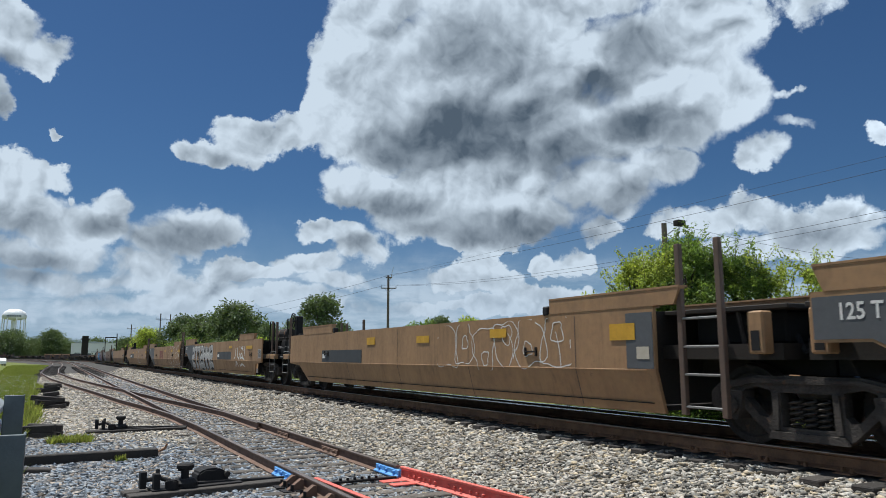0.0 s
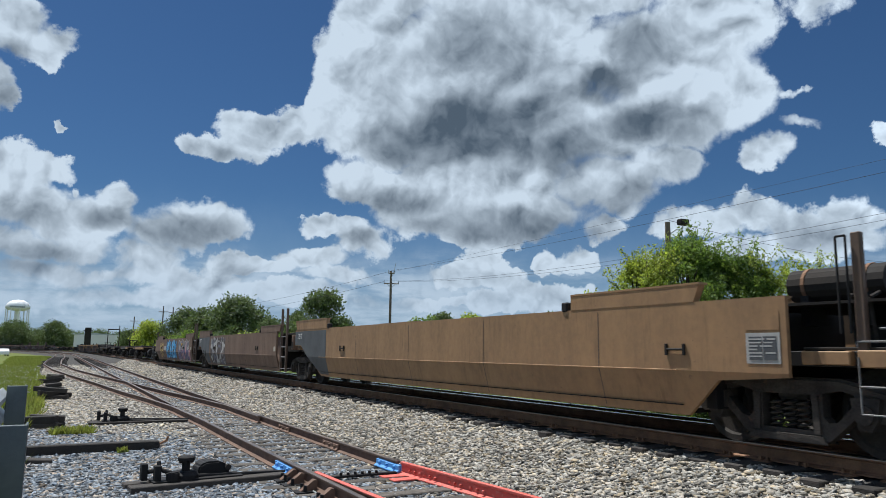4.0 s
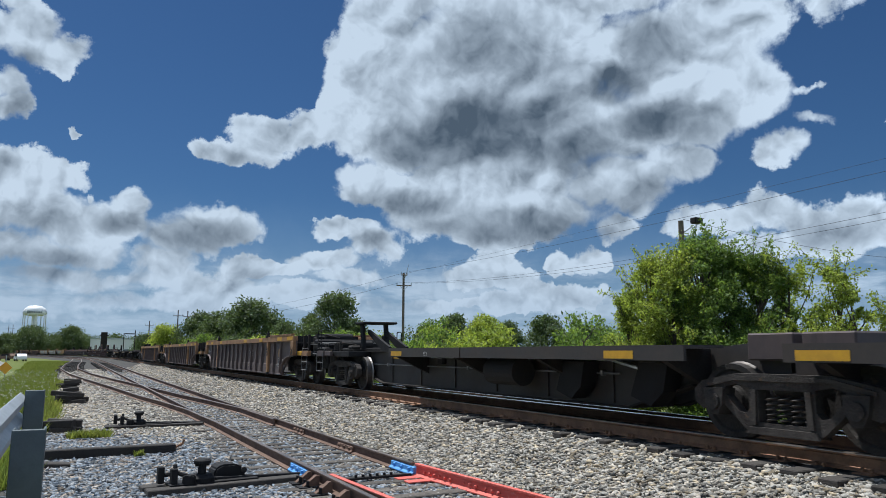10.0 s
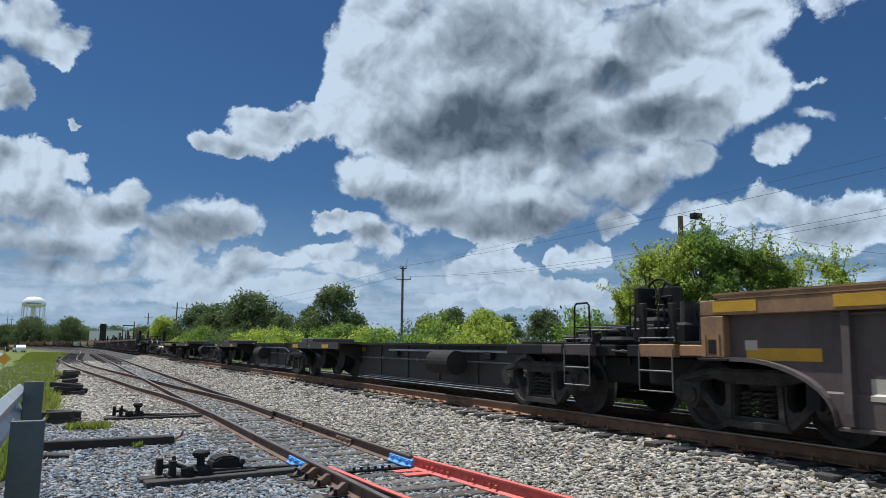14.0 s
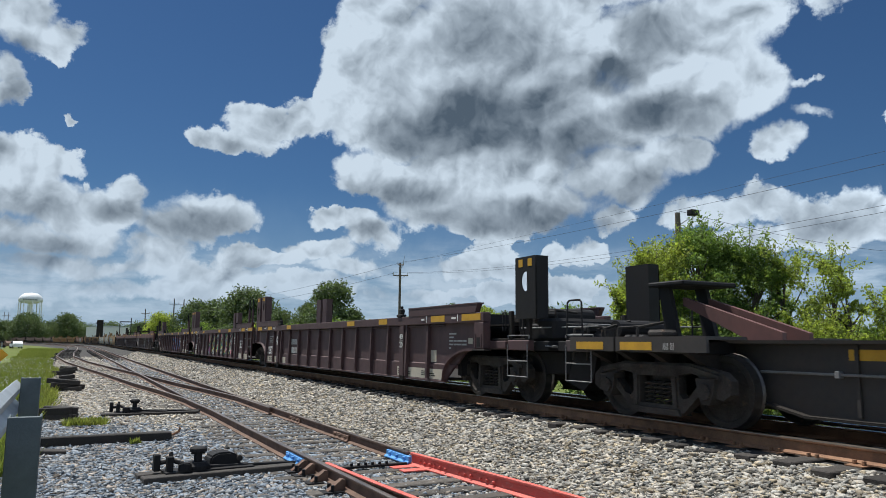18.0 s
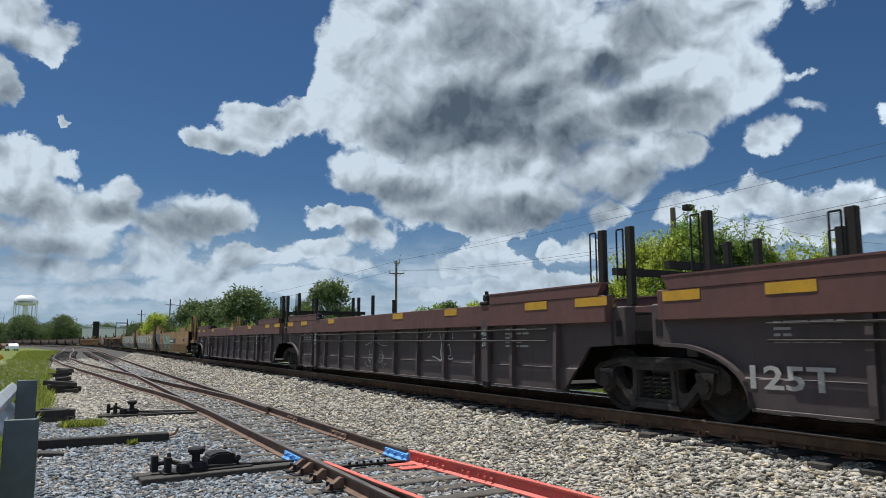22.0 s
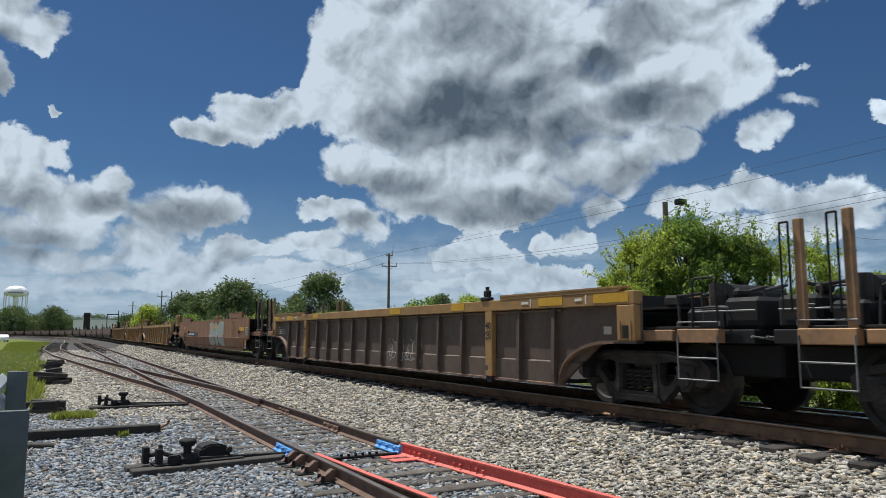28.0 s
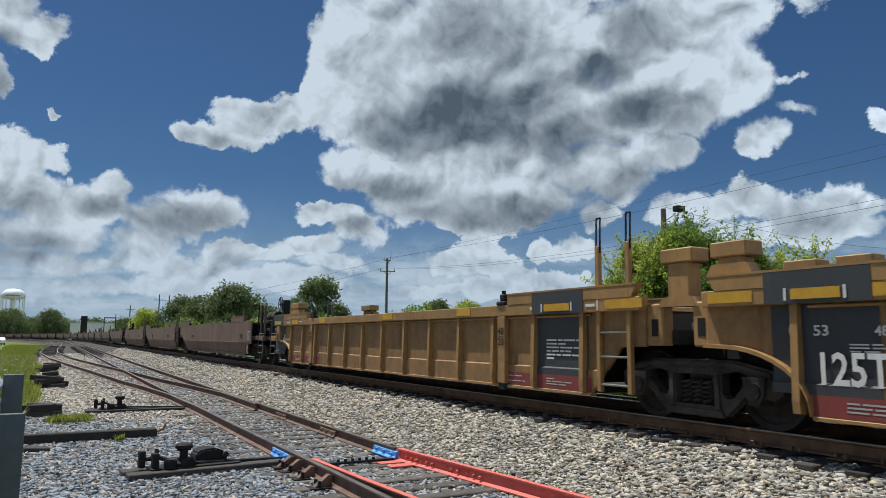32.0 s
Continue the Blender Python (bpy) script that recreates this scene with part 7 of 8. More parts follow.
def bars(c, y0, y1, z0, z1, n, mat, kind, out):
    """Writing too small to read."""
    r = random.Random(int(100 * (y0 + z0)) + n)
    bm = bm_new()
    x = -{"smooth": SIDE, "ribbed": SIDE - 0.10}[kind] - out
    for i in range(n):
        z = z1 - (z1 - z0) * (i + 0.5) / n
        hh = (z1 - z0) / n * 0.22
        a = y1
        while a > y0 + 0.05:
            b = max(y0, a - r.uniform(0.08, 0.3))
            bm.faces.new([bm.verts.new((x, p, q)) for p, q in ((a, z - hh), (b, z - hh), (b, z + hh), (a, z + hh))])
            a = b - 0.03
            if r.random() < 0.25:
                break
    ob = part("small_print", bm, M[mat], c)
    ob["kind"] = "stuff"
    return ob


def ribbon(points, w0, w1=None):
    """A stroke of paint as a closed outline round a smooth line of points."""
    w1 = w0 if w1 is None else w1
    n = len(points)
    left, right = [], []
    for i, p in enumerate(points):
        a, b = Vector(points[max(0, i - 1)]), Vector(points[min(n - 1, i + 1)])
        d = (b - a).normalized() if (b - a).length > 1e-6 else Vector((1, 0))
        nrm = Vector((-d.y, d.x)) * (w0 + (w1 - w0) * i / (n - 1)) / 2
        left.append(Vector(p) + nrm)
        right.append(Vector(p) - nrm)
    return left, right


def strokes(kind, runs, lo, hi, out):
    """Paint strokes on a car side: quads split at the fold."""
    bm = bm_new()
    for pts, w0, w1 in runs:
        l, r = ribbon(pts, w0, w1)
        vl = [bm.verts.new((0, min(hi[0], max(lo[0], p.x)), min(hi[1], max(lo[1], p.y)))) for p in l]
        vr = [bm.verts.new((0, min(hi[0], max(lo[0], p.x)), min(hi[1], max(lo[1], p.y)))) for p in r]
        for i in range(len(pts) - 1):
            bm.faces.new((vl[i], vl[i + 1], vr[i + 1], vr[i]))
    fold(bm, kind)
    for v in bm.verts:
        v.co.x = -(side_x(kind, v.co.z) + out)
    return bm


def stroke_part(bm, material, car, label=""):
    """Thin lines of paint too fine to pick apart."""
    ob = part("graffiti", bm, material, car, label)
    ob["kind"] = "stuff"
    return ob


def arc(p, q, bend, n=8):
    p, q = Vector(p), Vector(q)
    nrm = Vector((-(q - p).y, (q - p).x)) * bend
    return [p.lerp(q, i / n) + nrm * math.sin(math.pi * i / n) for i in range(n + 1)]


def chalk(c, kind, y0, y1, z0, z1, mat, seed):
    """Large hollow letters drawn in one thin wobbling line, with smaller loops inside."""
    r = random.Random(seed)
    runs = []
    hgt = z1 - z0
    n = max(2, round((y1 - y0) / (0.75 * hgt + 0.12)))
    for i in range(n):
        m = y0 + (y1 - y0) * (i + 0.5) / n
        w = (y1 - y0) / n * r.uniform(0.45, 0.62)
        zm = z0 + hgt * r.uniform(0.44, 0.56)
        p1, p2, sq = r.uniform(0, 6.3), r.uniform(0, 6.3), r.uniform(0.55, 0.9)
        for k, size in enumerate((1.0, r.uniform(0.25, 0.45))):
            if k and r.random() < 0.3:
                continue
            oy, oz = (0.0, 0.0) if k == 0 else (r.uniform(-0.15, 0.15) * w, r.uniform(-0.2, 0.2) * hgt)
            stop = 2 * math.pi * (1.0 if k else r.uniform(0.80, 1.0))
            pts = []
            for q in range(31):
                a = p1 + stop * q / 30
                ca, sa = math.cos(a), math.sin(a)
                rad = size * (1 + 0.14 * math.sin(3 * a + p2) + 0.08 * math.sin(5 * a + p1))
                pts.append(Vector((m + oy + w * rad * math.copysign(abs(ca) ** sq, ca), zm + oz + 0.47 * hgt * rad * math.copysign(abs(sa) ** sq, sa))))
            runs.append((pts, 0.020, 0.015))
        if r.random() < 0.6:
            runs.append((arc((m - w * 0.3, z0 + 0.1 * hgt), (m + w * r.uniform(-0.2, 0.3), zm + 0.2 * hgt), r.uniform(-0.4, 0.4)), 0.018, 0.012))
    stroke_part(strokes(kind, runs, (y0, z0), (y1, z1), 0.004), M[mat], c, "thin sprayed graffiti lines")


def tag(c, kind, y0, y1, z0, z1, mats, seed):
    """A block-letter style piece in three sprays: backing, fill and highlights, all abstract shapes."""
    r = random.Random(seed)
    n = max(2, round((y1 - y0) / 0.85))
    w = (y1 - y0) / n
    hgt = z1 - z0
    back, fill, light = [], [], []
    for i in range(n):
        a, b = y0 + i * w + 0.03 * w, y0 + (i + 1) * w * 0.995
        b = y0 + (i + 1) * w - 0.02 * w
        k = r.randrange(4)
        m = (a + b) / 2
        zl, zh = z0 + hgt * r.uniform(0.03, 0.10), z1 - hgt * r.uniform(0.03, 0.10)
        t_ = hgt * 0.19
        sets = [
            [arc((a + t_ / 2, zl), (a + t_ * 0.7, zh), 0.08), arc((b - t_ / 2, zl), (b - t_ * 0.6, zh), -0.10), arc((a, (zl + zh) / 2), (b, (zl + zh) / 2 + 0.06), 0.15)],
            [arc((a, zh - t_ / 2), (b, zh - t_ * 0.4), 0.08), arc((m, zl), (m + 0.05, zh), 0.10), arc((a, zl + t_ / 2), (m, zl + t_ * 0.4), 0.2)],
            [arc((a + t_ * 0.4, zl), (m, zh), -0.12), arc((m, zh), (b - t_ * 0.4, zl), -0.12), arc((a, zl + t_), (b, zl + t_), 0.1)],
            [arc((b - t_ / 2, zh - t_ / 2), (a + t_ / 2, (zl + zh) / 2), -0.5), arc((a + t_ / 2, (zl + zh) / 2), (b - t_ / 2, zl + t_ / 2), 0.5), arc((a, zl + t_ / 2), (b, zl + t_ / 2), 0.12)]][k]
        for s in sets:
            wd = t_ * r.uniform(1.1, 1.6)
            back.append((s, wd * 1.7, wd * 1.5))
            fill.append((s, wd, wd * 0.8))
            light.append(([p + Vector((0.02, wd * 0.22)) for p in s[1:-1]], wd * 0.16, wd * 0.10))
    names = mats.split(",")
    lo, hi = (y0, z0), (y1, z1)
    stroke_part(strokes(kind, back, lo, hi, 0.003), M[names[0]], c, "sprayed graffiti shapes")
    stroke_part(strokes(kind, fill, lo, hi, 0.006), M[names[1]], c)
    if names[2]:
        stroke_part(strokes(kind, light, lo, hi, 0.009), M[names[2]], c)


def mural(colours, line, scale):
    """Sprayed colours in flowing patches with dark outlines and a little overspray."""
    key = "mural_" + "_".join(colours)
    if key in M:
        return key
    m = bpy.data.materials.new("sprayed_mural")
    m.use_nodes = True
    n = Nodes(m.node_tree)
    co = n.node("ShaderNodeTexCoord").outputs["Object"]
    bend = n.node("ShaderNodeVectorMath", operation="MULTIPLY_ADD")
    n.put(n.noise(co, 1.4, 2.0, 0.5, colour=True), bend.inputs[0])
    bend.inputs[1].default_value = (0.0, 0.9, 0.7)
    n.put(co, bend.inputs[2])
    field_ = n.noise(bend.outputs[0], scale, 1.0, 0.4)
    speck = n.noise(co, 60.0, 3.0, 0.6)
    soft_field = n.math("MULTIPLY_ADD", n.math("SUBTRACT", speck, 0.5), 0.03, field_)
    rgb = {c: PAINTS[c] for c in colours + [line]}
    col = rgb[colours[0]]
    for k, c in enumerate(colours[1:]):
        at = 0.36 + 0.28 * (k + 0.5) / (len(colours) - 1)
        col = n.mix(n.ramp(soft_field, at - 0.008, at + 0.008), col, rgb[c])
    edge = n.math("ABSOLUTE", n.math("SUBTRACT", n.noise(bend.outputs[0], scale * 0.85, 0.0, 0.4), 0.5))
    col = n.mix(n.ramp(edge, 0.026, 0.016), col, rgb[line])
    wear = n.ramp(n.noise(co, 2.2, 7.0, 0.7), 0.50, 0.75)
    col = n.mix(n.math("MULTIPLY", wear, 0.45), col, (0.12, 0.09, 0.075))
    b = n.node("ShaderNodeBsdfPrincipled")
    n.put(col, b.inputs["Base Color"])
    b.inputs["Roughness"].default_value = 0.7
    b.inputs["Specular IOR Level"].default_value = 0.3
    n.put(b.outputs[0], n.node("ShaderNodeOutputMaterial").inputs[0])
    M[key] = m
    return key


def painted(kind, outline, mat, c, out, label=""):
    """A flat patch of paint on a side, from an outline in (y, z)."""
    bm = skin(outline, kind, -1, 0, out)
    return part("graffiti", bm, M[mat], c, label)


def ragged(y0, y1, z0, z1, seed, n=26, deep=0.10):
    """A band with an uneven edge all round."""
    r = random.Random(seed)
    h = z1 - z0
    low = [(y0 + (y1 - y0) * i / n, z0 + h * deep * r.random()) for i in range(n + 1)]
    high = [(y1 - (y1 - y0) * i / n, z1 - h * deep * r.random() * 1.2) for i in range(n + 1)]
    return low + high


def block(c, kind, y0, y1, z0, z1, arg, seed):
    """Fat sprayed letters with a pale halo: text, halo, upper fill, lower fill, accents."""
    text, halo, upper, lower, accent = arg.split(",")
    w_, h_ = y1 - y0, z1 - z0
    r = random.Random(seed)
    for k in range(4):           # soft accent clouds behind
        ya = y0 + w_ * (0.02 + 0.25 * k)
        painted(kind, [(ya + w_ * 0.10 * (1 + 0.25 * math.sin(5 * a + k)) * math.cos(a), min(z1, max(z0, z0 + h_ * (0.3 + 0.35 * (k % 2)) + h_ * 0.28 * (1 + 0.2 * math.sin(3 * a)) * math.sin(a)))) for a in [2 * math.pi * i / 22 for i in range(22)]], accent, c, 0.002)
    widths = [0.5 if ch in "iI" else 1.0 for ch in text]
    start = 0.0
    for ch, wide in zip(text, widths):
        p0, p1 = start / sum(widths), (start + wide) / sum(widths)
        start += wide
        for mat, offset, out, cut, nm in ((halo, 0.085, 0.004, None, "letter_halo"), (upper, 0.035, 0.006, None, "letter"), (lower, 0.034, 0.008, 0.50, "letter_shade")):
            cu = bpy.data.curves.new("piece", "FONT")
            cu.body, cu.size, cu.align_x, cu.align_y = ch, 1.0, "CENTER", "CENTER"
            cu.resolution_u, cu.offset = 3, offset
            ob = bpy.data.objects.new("piece", cu)
            scene.collection.objects.link(ob)
            me = bpy.data.meshes.new_from_object(ob.evaluated_get(bpy.context.evaluated_depsgraph_get()))
            bpy.data.objects.remove(ob)
            bm = bm_new()
            bm.from_mesh(me)
            bpy.data.meshes.remove(me)
            xs, ys = [v.co.x for v in bm.verts], [v.co.y for v in bm.verts]
            xa, xb, ya, yb = min(xs), max(xs), min(ys), max(ys)
            bmesh.ops.subdivide_edges(bm, edges=[e for e in bm.edges if e.calc_length() > 0.12], cuts=2)
            rim = {"letter_halo": 0.0, "letter": 0.05, "letter_shade": 0.052}[nm]
            for v in bm.verts:
                p, q = (v.co.x - xa) / (xb - xa), (v.co.y - ya) / (yb - ya)
                p = p0 - 0.012 + (p1 - p0 + 0.024) * (rim / wide + (1 - 2 * rim / wide) * p)
                q = rim + (1 - 2 * rim) * q
                p += 0.012 * math.sin(q * 7 + p * 21)
                q = q * (0.93 + 0.07 * math.sin(p * 19)) + 0.03 * math.sin(p * 33 + 1)
                v.co = Vector((0, y1 - w_ * min(1, max(0, p)), z0 + h_ * min(1, max(0, q))))
            if cut:
                bmesh.ops.bisect_plane(bm, geom=list(bm.verts) + list(bm.edges) + list(bm.faces), plane_co=(0, 0, z0 + h_ * cut), plane_no=(0, 0, 1), clear_outer=True)
            fold(bm, kind)
            for v in bm.verts:
                v.co.x = -(side_x(kind, v.co.z) + out)
            part(nm, bm, M[mat], c, "fat sprayed graffiti letter" if nm == "letter" else "")


def field_piece(c, kind, y0, y1, z0, z1, arg, seed):
    """A wide sprayed field of flowing patches, with a few large swinging letter outlines over it."""
    main, line, patch_, glow = arg.split(",")
    w_, h_ = y1 - y0, z1 - z0
    r = random.Random(seed)
    painted(kind, ragged(y0, y1, z0, z1, seed, 40, 0.08), mural([main, main, glow, main, patch_], "spray_slate", 0.95), c, 0.003, "wide sprayed graffiti field")
    n = max(2, round(w_ / 2.1))
    dark = []
    for i in range(n):
        a, b = y0 + w_ * (i + 0.08) / n, y0 + w_ * (i + 0.92) / n
        za, zb = z0 + h_ * r.uniform(0.06, 0.16), z1 - h_ * r.uniform(0.06, 0.20)
        m = (a + b) / 2 + r.uniform(-0.2, 0.2)
        for p, q, k in (((a, za), (a + 0.2, zb), r.uniform(-0.2, 0.3)), ((a + 0.2, zb), (b, zb - 0.1 * h_), r.uniform(-0.1, 0.2)), ((b, zb - 0.1 * h_), (m, z0 + h_ * r.uniform(0.4, 0.6)), r.uniform(-0.4, 0.5)), ((m, z0 + h_ * 0.5), (b, za), r.uniform(-0.3, 0.4))):
            dark.append((arc(p, q, k, 14), 0.035, r.uniform(0.02, 0.05)))
    stroke_part(strokes(kind, dark, (y0, z0), (y1, z1), 0.007), M[line], c, "dark sprayed outlines")


def shards(c, kind, y0, y1, z0, z1, arg, seed):
    """A wild-style piece: flowing patches of several colours, darker along the top."""
    cols = arg.split(",")
    w_, h_ = y1 - y0, z1 - z0
    painted(kind, ragged(y0, y1, z0 + 0.02 * h_, z1, seed, 34, 0.14), mural(cols, "black_panel", 1.5), c, 0.003, "colourful sprayed graffiti with dark outlines")
    r = random.Random(seed)
    runs = []
    for i in range(max(4, round(w_ / 0.7))):
        a = y0 + w_ * (i + 0.3) / max(4, round(w_ / 0.7))
        runs.append((arc((a, z0 + h_ * r.uniform(0.05, 0.3)), (min(y1, a + r.uniform(-0.4, 0.6)), z0 + h_ * r.uniform(0.6, 0.95)), r.uniform(-0.4, 0.4), 12), 0.03, 0.06))
    stroke_part(strokes(kind, runs, (y0, z0), (y1, z1), 0.007), M["dark_mark"], c)


MARKS_A = [
    ("plate", 16.37, 19.29, 0.81, 1.18, "x"),
    ("chalk", 8.31, 12.43, 0.78, 1.60, "white_mark"),
    ("yel", 6.98, 7.46, 1.23, 1.45, ""),
    ("yel", 9.99, 10.50, 1.33, 1.48, ""),
    ("yel", 12.79, 13.35, 1.29, 1.43, ""),
    ("yel", 15.55, 16.03, 1.29, 1.46, ""),
    ("plate", 30.87, 33.67, 0.88, 1.21, "x"),
    ("tag", 34.68, 40.71, 0.33, 1.55, "dark_mark,silver,white_mark"),
    ("tag", 28.45, 30.29, 0.60, 1.40, "white_mark,tan,"),
    ("yel", 27.22, 28.17, 1.30, 1.42, ""),
    ("yel", 30.68, 31.24, 1.35, 1.45, ""),
    ("logo", 51.65, 53.40, 0.76, 1.38, "red_mark"),
    ("chalk", 44.92, 49.06, 0.33, 1.67, "white_mark"),
    ("chalk", 54.59, 57.75, 0.33, 1.53, "dark_mark")]
MARKS_B = [
    ("chalk", 49.26, 50.30, 0.51, 1.60, "dark_mark"),
    ("yel", 44.51, 45.37, 1.27, 1.40, ""),
    ("yel", 47.48, 47.97, 1.29, 1.42, ""),
    ("yel", 50.43, 51.02, 1.29, 1.40, ""),
    ("plate", 71.13, 74.02, 0.85, 1.23, "x"),
    ("chalk", 65.78, 68.15, 0.33, 1.59, "white_mark"),
    ("chalk", 63.34, 65.51, 0.80, 1.50, "violet"),
    ("yel", 61.37, 62.29, 1.27, 1.39, ""),
    ("yel", 68.39, 68.79, 1.32, 1.44, ""),
    ("yel", 71.28, 71.71, 1.31, 1.42, ""),
    ("field", 108.97, 112.27, 0.33, 1.58, "charcoal,silver,spray_slate,silver"),
    ("text", 113.32, 114.13, 0.61, 0.95, "53,dark_mark"),
    ("shards", 123.27, 127.60, 0.33, 1.70, "spray_blue,black_panel,spray_blue,spray_sky,spray_blue"),
    ("block", 118.54, 122.54, 0.33, 1.67, "SiTNUE,silver,spray_slate,spray_violet,spray_pink")]
MARKS_C = [
    ("tag", 129.00, 130.94, 0.39, 1.48, "spray_yellow,tan,dark_mark"),
    ("code", 127.78, 128.86, 0.92, 1.19, "silver"),
    ("yel", 120.90, 121.36, 1.23, 1.35, ""),
    ("shards", 377.29, 384.00, 0.33, 1.66, "spray_purple,spray_green,spray_yellow,spray_pale,dark_mark,spray_pink"),
    ("shards", 394.31, 398.54, 0.33, 1.35, "spray_slate,spray_pink,spray_blue,spray_violet,spray_red"),
    ("text", 387.33, 388.10, 0.55, 0.84, "125T,white_mark"),
    ("text", 392.54, 392.99, 0.69, 1.03, "53,white_mark"),
    ("code", 367.33, 368.11, 0.94, 1.12, "white_mark"),
    ("code", 367.31, 368.13, 0.66, 0.85, "white_mark"),
    ("text", 370.38, 371.08, 0.56, 0.84, "125T,white_mark"),
    ("text", 375.44, 375.99, 0.71, 1.05, "53,white_mark"),
    ("chalk", 432.80, 433.98, 0.61, 1.18, "white_mark"),
    ("chalk", 436.06, 437.50, 0.40, 1.01, "silver"),
    ("text", 425.06, 426.06, 0.48, 0.74, "125T,silver")]
MARKS_D = [
    ("text", 418.38, 419.60, 0.52, 0.93, "53,silver"),
    ("chalk", 415.70, 416.94, 0.58, 0.99, "silver"),
    ("shards", 474.02, 477.97, 0.33, 1.58, "ochre,spray_teal,spray_grey,spray_teal,ochre"),
    ("plate", 470.91, 473.73, 0.91, 1.21, "x"),
    ("yel", 469.21, 469.62, 1.23, 1.38, ""),
    ("yel", 486.11, 486.54, 1.25, 1.37, ""),
    ("field", 485.64, 499.36, 0.33, 1.73, "spray_grey,dark_mark,ochre,spray_pale"),
    ("plate", 574.36, 577.20, 0.82, 1.08, "x"),
    ("tag", 567.90, 571.27, 0.42, 1.56, "silver,spray_grey,"),
    ("chalk", 565.42, 566.21, 0.85, 1.50, "dark_mark"),
    ("yel", 569.52, 570.36, 1.21, 1.39, ""),
    ("yel", 563.97, 564.82, 1.12, 1.27, ""),
    ("text", 577.89, 578.64, 0.53, 1.02, "53,dark_mark"),
    ("yel", 578.37, 578.86, 1.25, 1.36, "")]
MARKS_E = [
    ("code", 587.94, 589.52, 1.04, 1.20, "white_mark"),
    ("text", 598.76, 599.53, 0.56, 0.85, "125T,white_mark"),
    ("logo", 606.65, 608.59, 0.66, 1.44, "red_mark"),
    ("text", 603.88, 604.40, 0.68, 1.04, "53,dark_mark"),
    ("chalk", 240.30, 241.22, 0.82, 1.29, "silver"),
    ("chalk", 221.40, 222.06, 0.42, 1.25, "white_mark"),
    ("chalk", 548.58, 550.31, 0.42, 0.91, "silver"),
    ("text", 498.58, 499.26, 0.41, 0.86, "53,dark_mark"),
    ("field", 503.39, 517.81, 0.33, 2.19, "spray_grey,dark_mark,ochre,spray_pale"),
    ("text", 388.33, 388.46, 1.35, 1.45, "53,white_mark"),
    ("text", 387.37, 387.57, 1.35, 1.44, "48,white_mark"),
    ("text", 387.11, 387.31, 1.35, 1.44, "45,white_mark"),
    ("text", 616.09, 616.25, 1.08, 1.19, "53,white_mark"),
    ("text", 615.51, 615.64, 1.08, 1.18, "48,white_mark")]
MARKS_F = [
    ("text", 615.54, 616.23, 0.58, 0.91, "125T,white_mark")]
MARKS = MARKS_A + MARKS_B + MARKS_C + MARKS_D + MARKS_E + MARKS_F

smooth_car(-12.6, 4.9, "A", "A", "tan", "tan smooth-sided well car with a dark grey end panel")
smooth_car(4.9, 24.1, "A", "C", "tan", "tan smooth-sided well car with white chalky graffiti")
smooth_car(24.1, 43.0, "C", "A", "tan", "tan smooth-sided well car with pale and dark graffiti")
smooth_car(43.0, 59.8, "A", "A", "tan", "tan smooth-sided well car with a big white outline tag")
smooth_car(59.8, 79.5, "A", "C", "tan", "tan smooth-sided well car with faint white graffiti")
smooth_car(79.5, 98.9, "C", "A", "tan", "tan smooth-sided well car without graffiti")
smooth_car(98.9, 115.9, "A", "A", "brown", "brown smooth-sided well car with silver graffiti")
smooth_car(115.9, 135.2, "A", "C", "brown", "brown smooth-sided well car with bright blue and violet graffiti")
spine_car(135.2, 151.6, "C", "A", pans=(0.5, 8.9), deck="orange_deck", split=0.8)
spine_car(151.6, 166.5, "A", "A", pans=(0.7, 9.0), deck="orange_deck", split=0.3)
spine_car(166.5, 181.7, "A", "A", pans=(0.9, 6.8), hitch=168.0, lean=1)
spine_car(181.7, 196.6, "A", "A", pans=(0.3, 7.0))
spine_car(196.6, 213.3, "A", "C", pans=(6.3, 15.6), hitch=211.3)
for a, b in ((213.3, 234.4), (234.4, 254.85), (254.85, 275.5)):
    ribbed_car(a, b, "C", "C", "greybrown", "orange_deck", "grey-brown ribbed well car with a worn yellow top chord", ribs=16)
spine_car(275.5, 292.2, "C", "A", pans=(0.4, 5.2))
spine_car(292.2, 306.9, "A", "A", pans=(0.5, 6.0))
spine_car(306.9, 322.0, "A", "A", pans=(0.5, 6.3))
spine_car(322.0, 337.3, "A", "A", pans=(6.4, 13.0), deck="orange_deck")
spine_car(337.3, 353.5, "A", "C", pans=(0.7, 3.3), hitch=351.7)
for a, b, e, f, lb in ((353.5, 373.0, "C", "A", "maroon ribbed well car with white stencilled marks"), (373.0, 390.0, "A", "A", "maroon ribbed well car with colourful graffiti"), (390.0, 408.85, "A", "C", "maroon ribbed well car with a blue and pink graffiti panel")):
    ribbed_car(a, b, e, f, "maroon", "maroon", lb, ribs=13 if b - a < 18 else 14, look0="ladder tower tall", look1="tower tall", sill="cream", rib_ends=(0.7, -0.02))
for a, b, e, f in ((408.85, 427.8, "C", "A"), (427.8, 444.8, "A", "A"), (444.8, 464.05, "A", "C")):
    ribbed_car(a, b, e, f, "charcoal", "maroon_top", "dark ribbed well car with a rust-red top chord", ribs=12, look0="posts", look1="posts", chord=1.66)
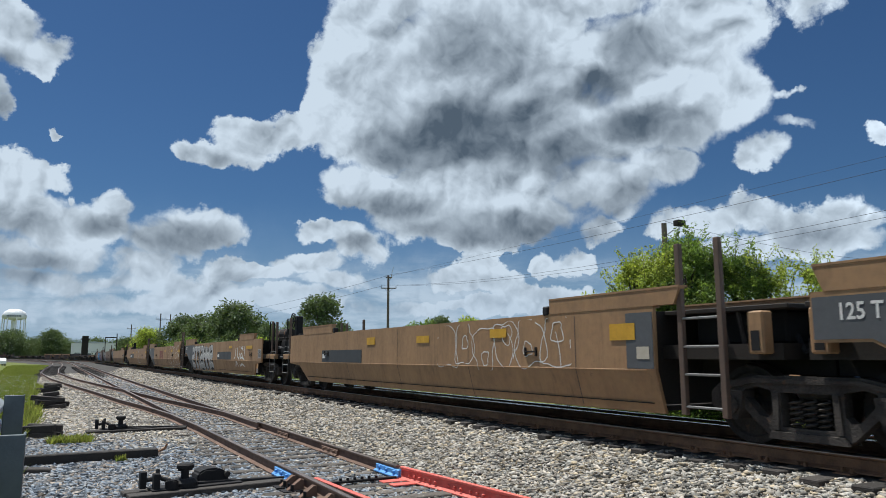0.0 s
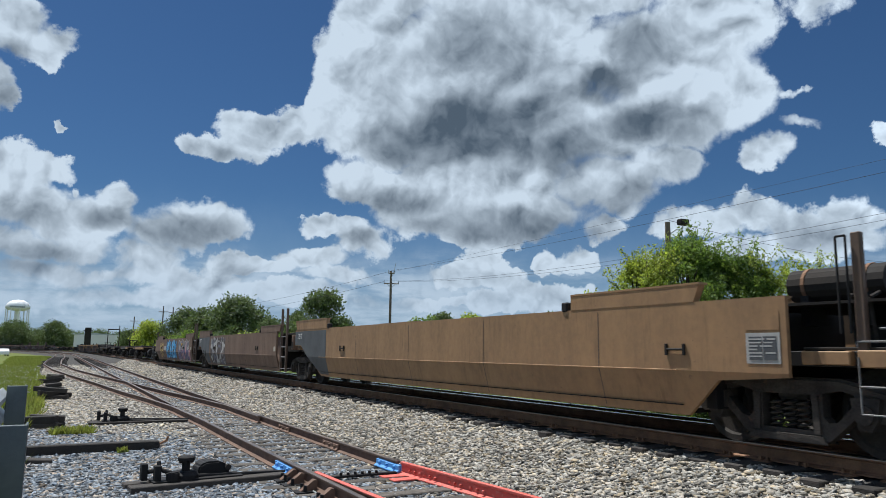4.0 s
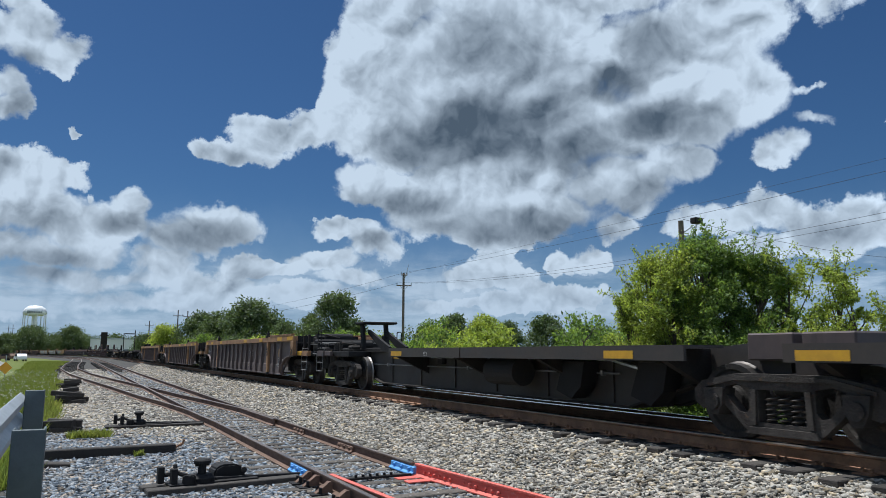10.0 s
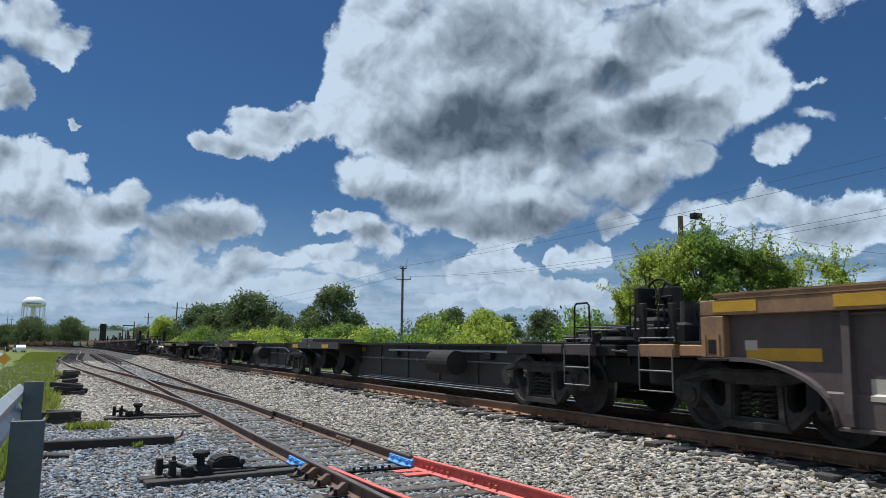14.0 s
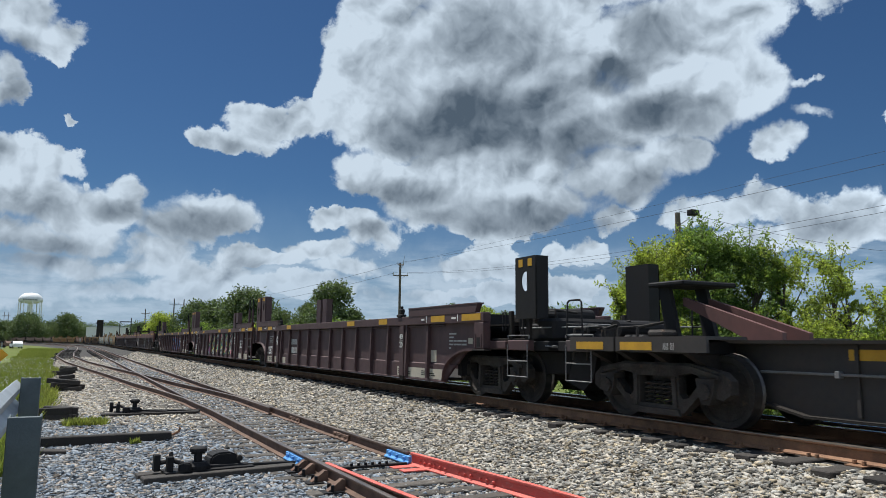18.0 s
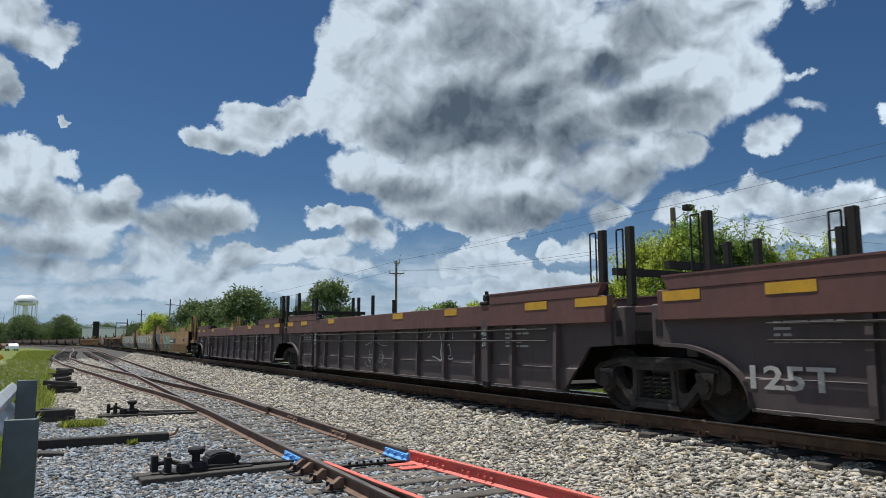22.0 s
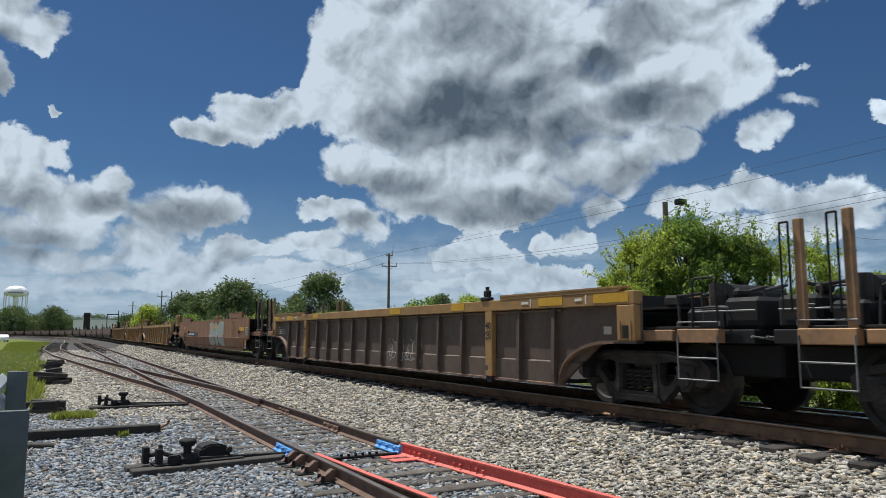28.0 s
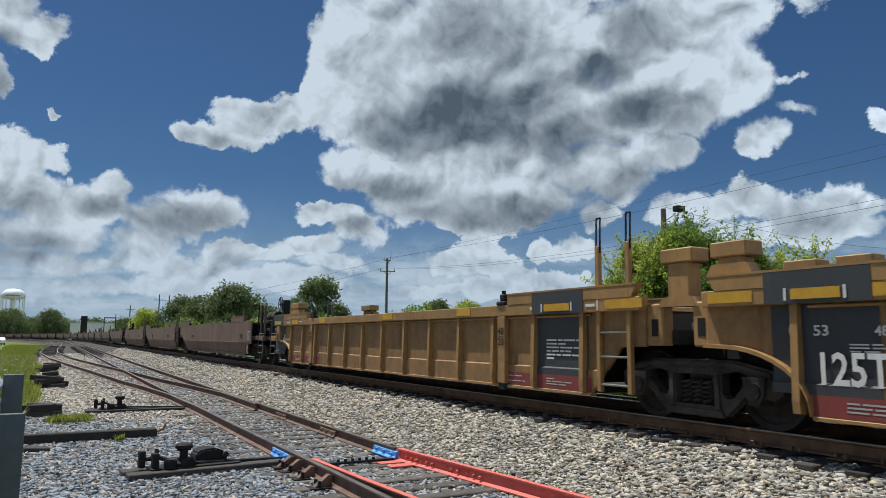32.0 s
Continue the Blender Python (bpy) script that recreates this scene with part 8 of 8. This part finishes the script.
for a, b, e, f, lb in ((464.05, 482.9, "C", "A", "ochre smooth-sided well car with teal graffiti"), (482.9, 500.6, "A", "A", "ochre smooth-sided well car with grey-green graffiti"), (500.6, 520.6, "A", "C", "ochre smooth-sided well car with pale grey graffiti")):
    smooth_car(a, b, e, f, "ochre", lb, look0="ladder tower", look1="tower", panel="none" if a == 482.9 else None)
for a, b in ((520.6, 540.55), (540.55, 561.5)):
    ribbed_car(a, b, "C", "C", "brown", "ochre", "brown ribbed well car with an ochre top chord", ribs=16)
smooth_car(561.5, 582.3, "C", "C", "rust_brown", "rusty brown smooth-sided well car with silver graffiti")
for a, b, e, f in ((582.3, 601.2, "C", "A"), (601.2, 618.1, "A", "A"), (618.1, 637.2, "A", "C")):
    ribbed_car(a, b, e, f, "ochre", "ochre", "ochre yellow ribbed well car with black end panels", ribs=13, look0="ladder tower", look1="tower", sill="red_mark", patch="black_panel", rib_ends=(0.15, 0.14))
u = 637.2
while u < 1075:
    for ln, e, f in ((18.9, "C", "A"), (17.0, "A", "A"), (19.1, "A", "C")):
        smooth_car(u, u + ln, e, f, "brown", "brown smooth-sided well car far back in the train", panel="none")
        u += ln

for i, (what, a, b, z0, z1, arg) in enumerate(MARKS):
    mid = (a + b) / 2
    car, um, u0, u1, kind = next(k for k in CARS if k[2] <= mid < k[3])
    y0, y1 = a - um, b - um
    if kind == "smooth" and what in ("field", "tag", "block", "chalk", "shards"):
        y0, y1 = max(y0, u0 - um + 1.85), min(y1, u1 - um - (1.9 if u0 == 482.9 else 2.7))
    if what == "plate":
        bm = box(bm_new(), -SIDE - 0.005, -SIDE - 0.001, y0, y1, max(z0, 0.86), z1)
        part("dark_panel", bm, M["black_panel"], car)
        bars(car, y0 + 0.06, y1 - 0.06, max(z0, 0.86) + 0.03, z1 - 0.03, 1, "white_mark", "smooth", 0.008)
    elif what == "yel":
        bm = box(bm_new(), -side_x(kind, 1.2) - 0.012, -side_x(kind, 1.2) - 0.008, y0, y1, z0, z1)
        part("yellow_patch", bm, M["yellow_mark"], car)
    elif what == "text":
        tx_, mt_ = arg.split(",")
        word(car, tx_, (y0 + y1) / 2, (z0 + z1) / 2, z1 - z0, mt_, kind, 0.012 if kind == "smooth" else 0.033 if z1 < 1.42 else 0.109, y1 - y0)
    elif what == "chalk":
        chalk(car, kind, y0, y1, z0, z1, arg, 300 + i)
    elif what == "tag":
        tag(car, kind, y0, y1, z0, min(z1, 1.6 if kind == "smooth" else 1.42), arg, 500 + i)
    elif what == "block":
        block(car, kind, y0, y1, z0, min(z1, 1.6), arg, 500 + i)
    elif what == "field":
        field_piece(car, kind, y0, y1, z0, min(z1, 1.6 if kind == "smooth" else 1.42), arg, 500 + i)
    elif what == "shards":
        shards(car, kind, y0, y1, z0, min(z1, 1.6 if kind == "smooth" else 1.42), arg, 500 + i)
    elif what == "code":
        step_ = (y1 - y0) / 6
        for k in range(6):
            bm = box(bm_new(), -side_x(kind, 1.2) - 0.014, -side_x(kind, 1.2) - 0.010, y0 + step_ * k + step_ * 0.14, y0 + step_ * (k + 1) - step_ * 0.10, z0, z1)
            part("painted_bar", bm, M["silver"], car)
    elif what == "logo":
        bm = bm_new()
        x = -side_x(kind, 1.2) - 0.006
        w_ = (y1 - y0) / 3
        for p0, p1, q0, q1 in ((0.05, 0.3, 0, 1), (0.0, 0.62, 0.82, 1), (0.40, 0.52, 0, 0.8), (0.68, 0.78, 0.0, 1.0), (0.84, 0.96, 0.0, 1.0)):
            bm.faces.new([bm.verts.new((x, y1 - (y1 - y0) * p, max(0.86, z0) + (z1 - max(0.86, z0)) * q)) for p, q in ((p0, q0), (p1, q0), (p1, q1), (p0, q1))])
        part("emblem", bm, M[arg], car)


def motions():
    """The train runs along the main line towards the camera at an even speed; its wheels turn while they are near."""
    for car, u, *_ in CARS:
        times = [0.0, CLIP]
        bend = (u - STRAIGHT) / SPEED        # when it comes out of the curve
        if bend > 0:
            times = sorted({0.0, CLIP, *[t for t in np.arange(1.0, CLIP, 1.0) if t < bend + 2]})
        rows = []
        for t in times:
            p, a = line_at(u - SPEED * t)
            rows.append((float(t), pose(p.x, p.y, p.z, 0, 0, math.degrees(a))))
        walk(car, rows)
    step = 1.0 / FPS
    for wp, dy, u in WHEELS:
        t0, t1 = (u - 30.0) / SPEED, (u - 2.0) / SPEED
        if t1 < 0 or t0 > CLIP:
            continue
        n0, n1 = max(0, math.ceil(t0 * FPS)), min(int(CLIP * FPS), int(t1 * FPS))
        rows = [(0.0, pose(0, dy, 0.457))] if n0 > 0 else []
        rows += [(k * step, pose(0, dy, 0.457, math.degrees((k - n0) * step * SPEED / 0.457) % 360.0)) for k in range(n0, n1 + 1)]
        if n1 < int(CLIP * FPS):
            rows.append((CLIP, rows[-1][1]))
        walk(wp, rows)


motions()
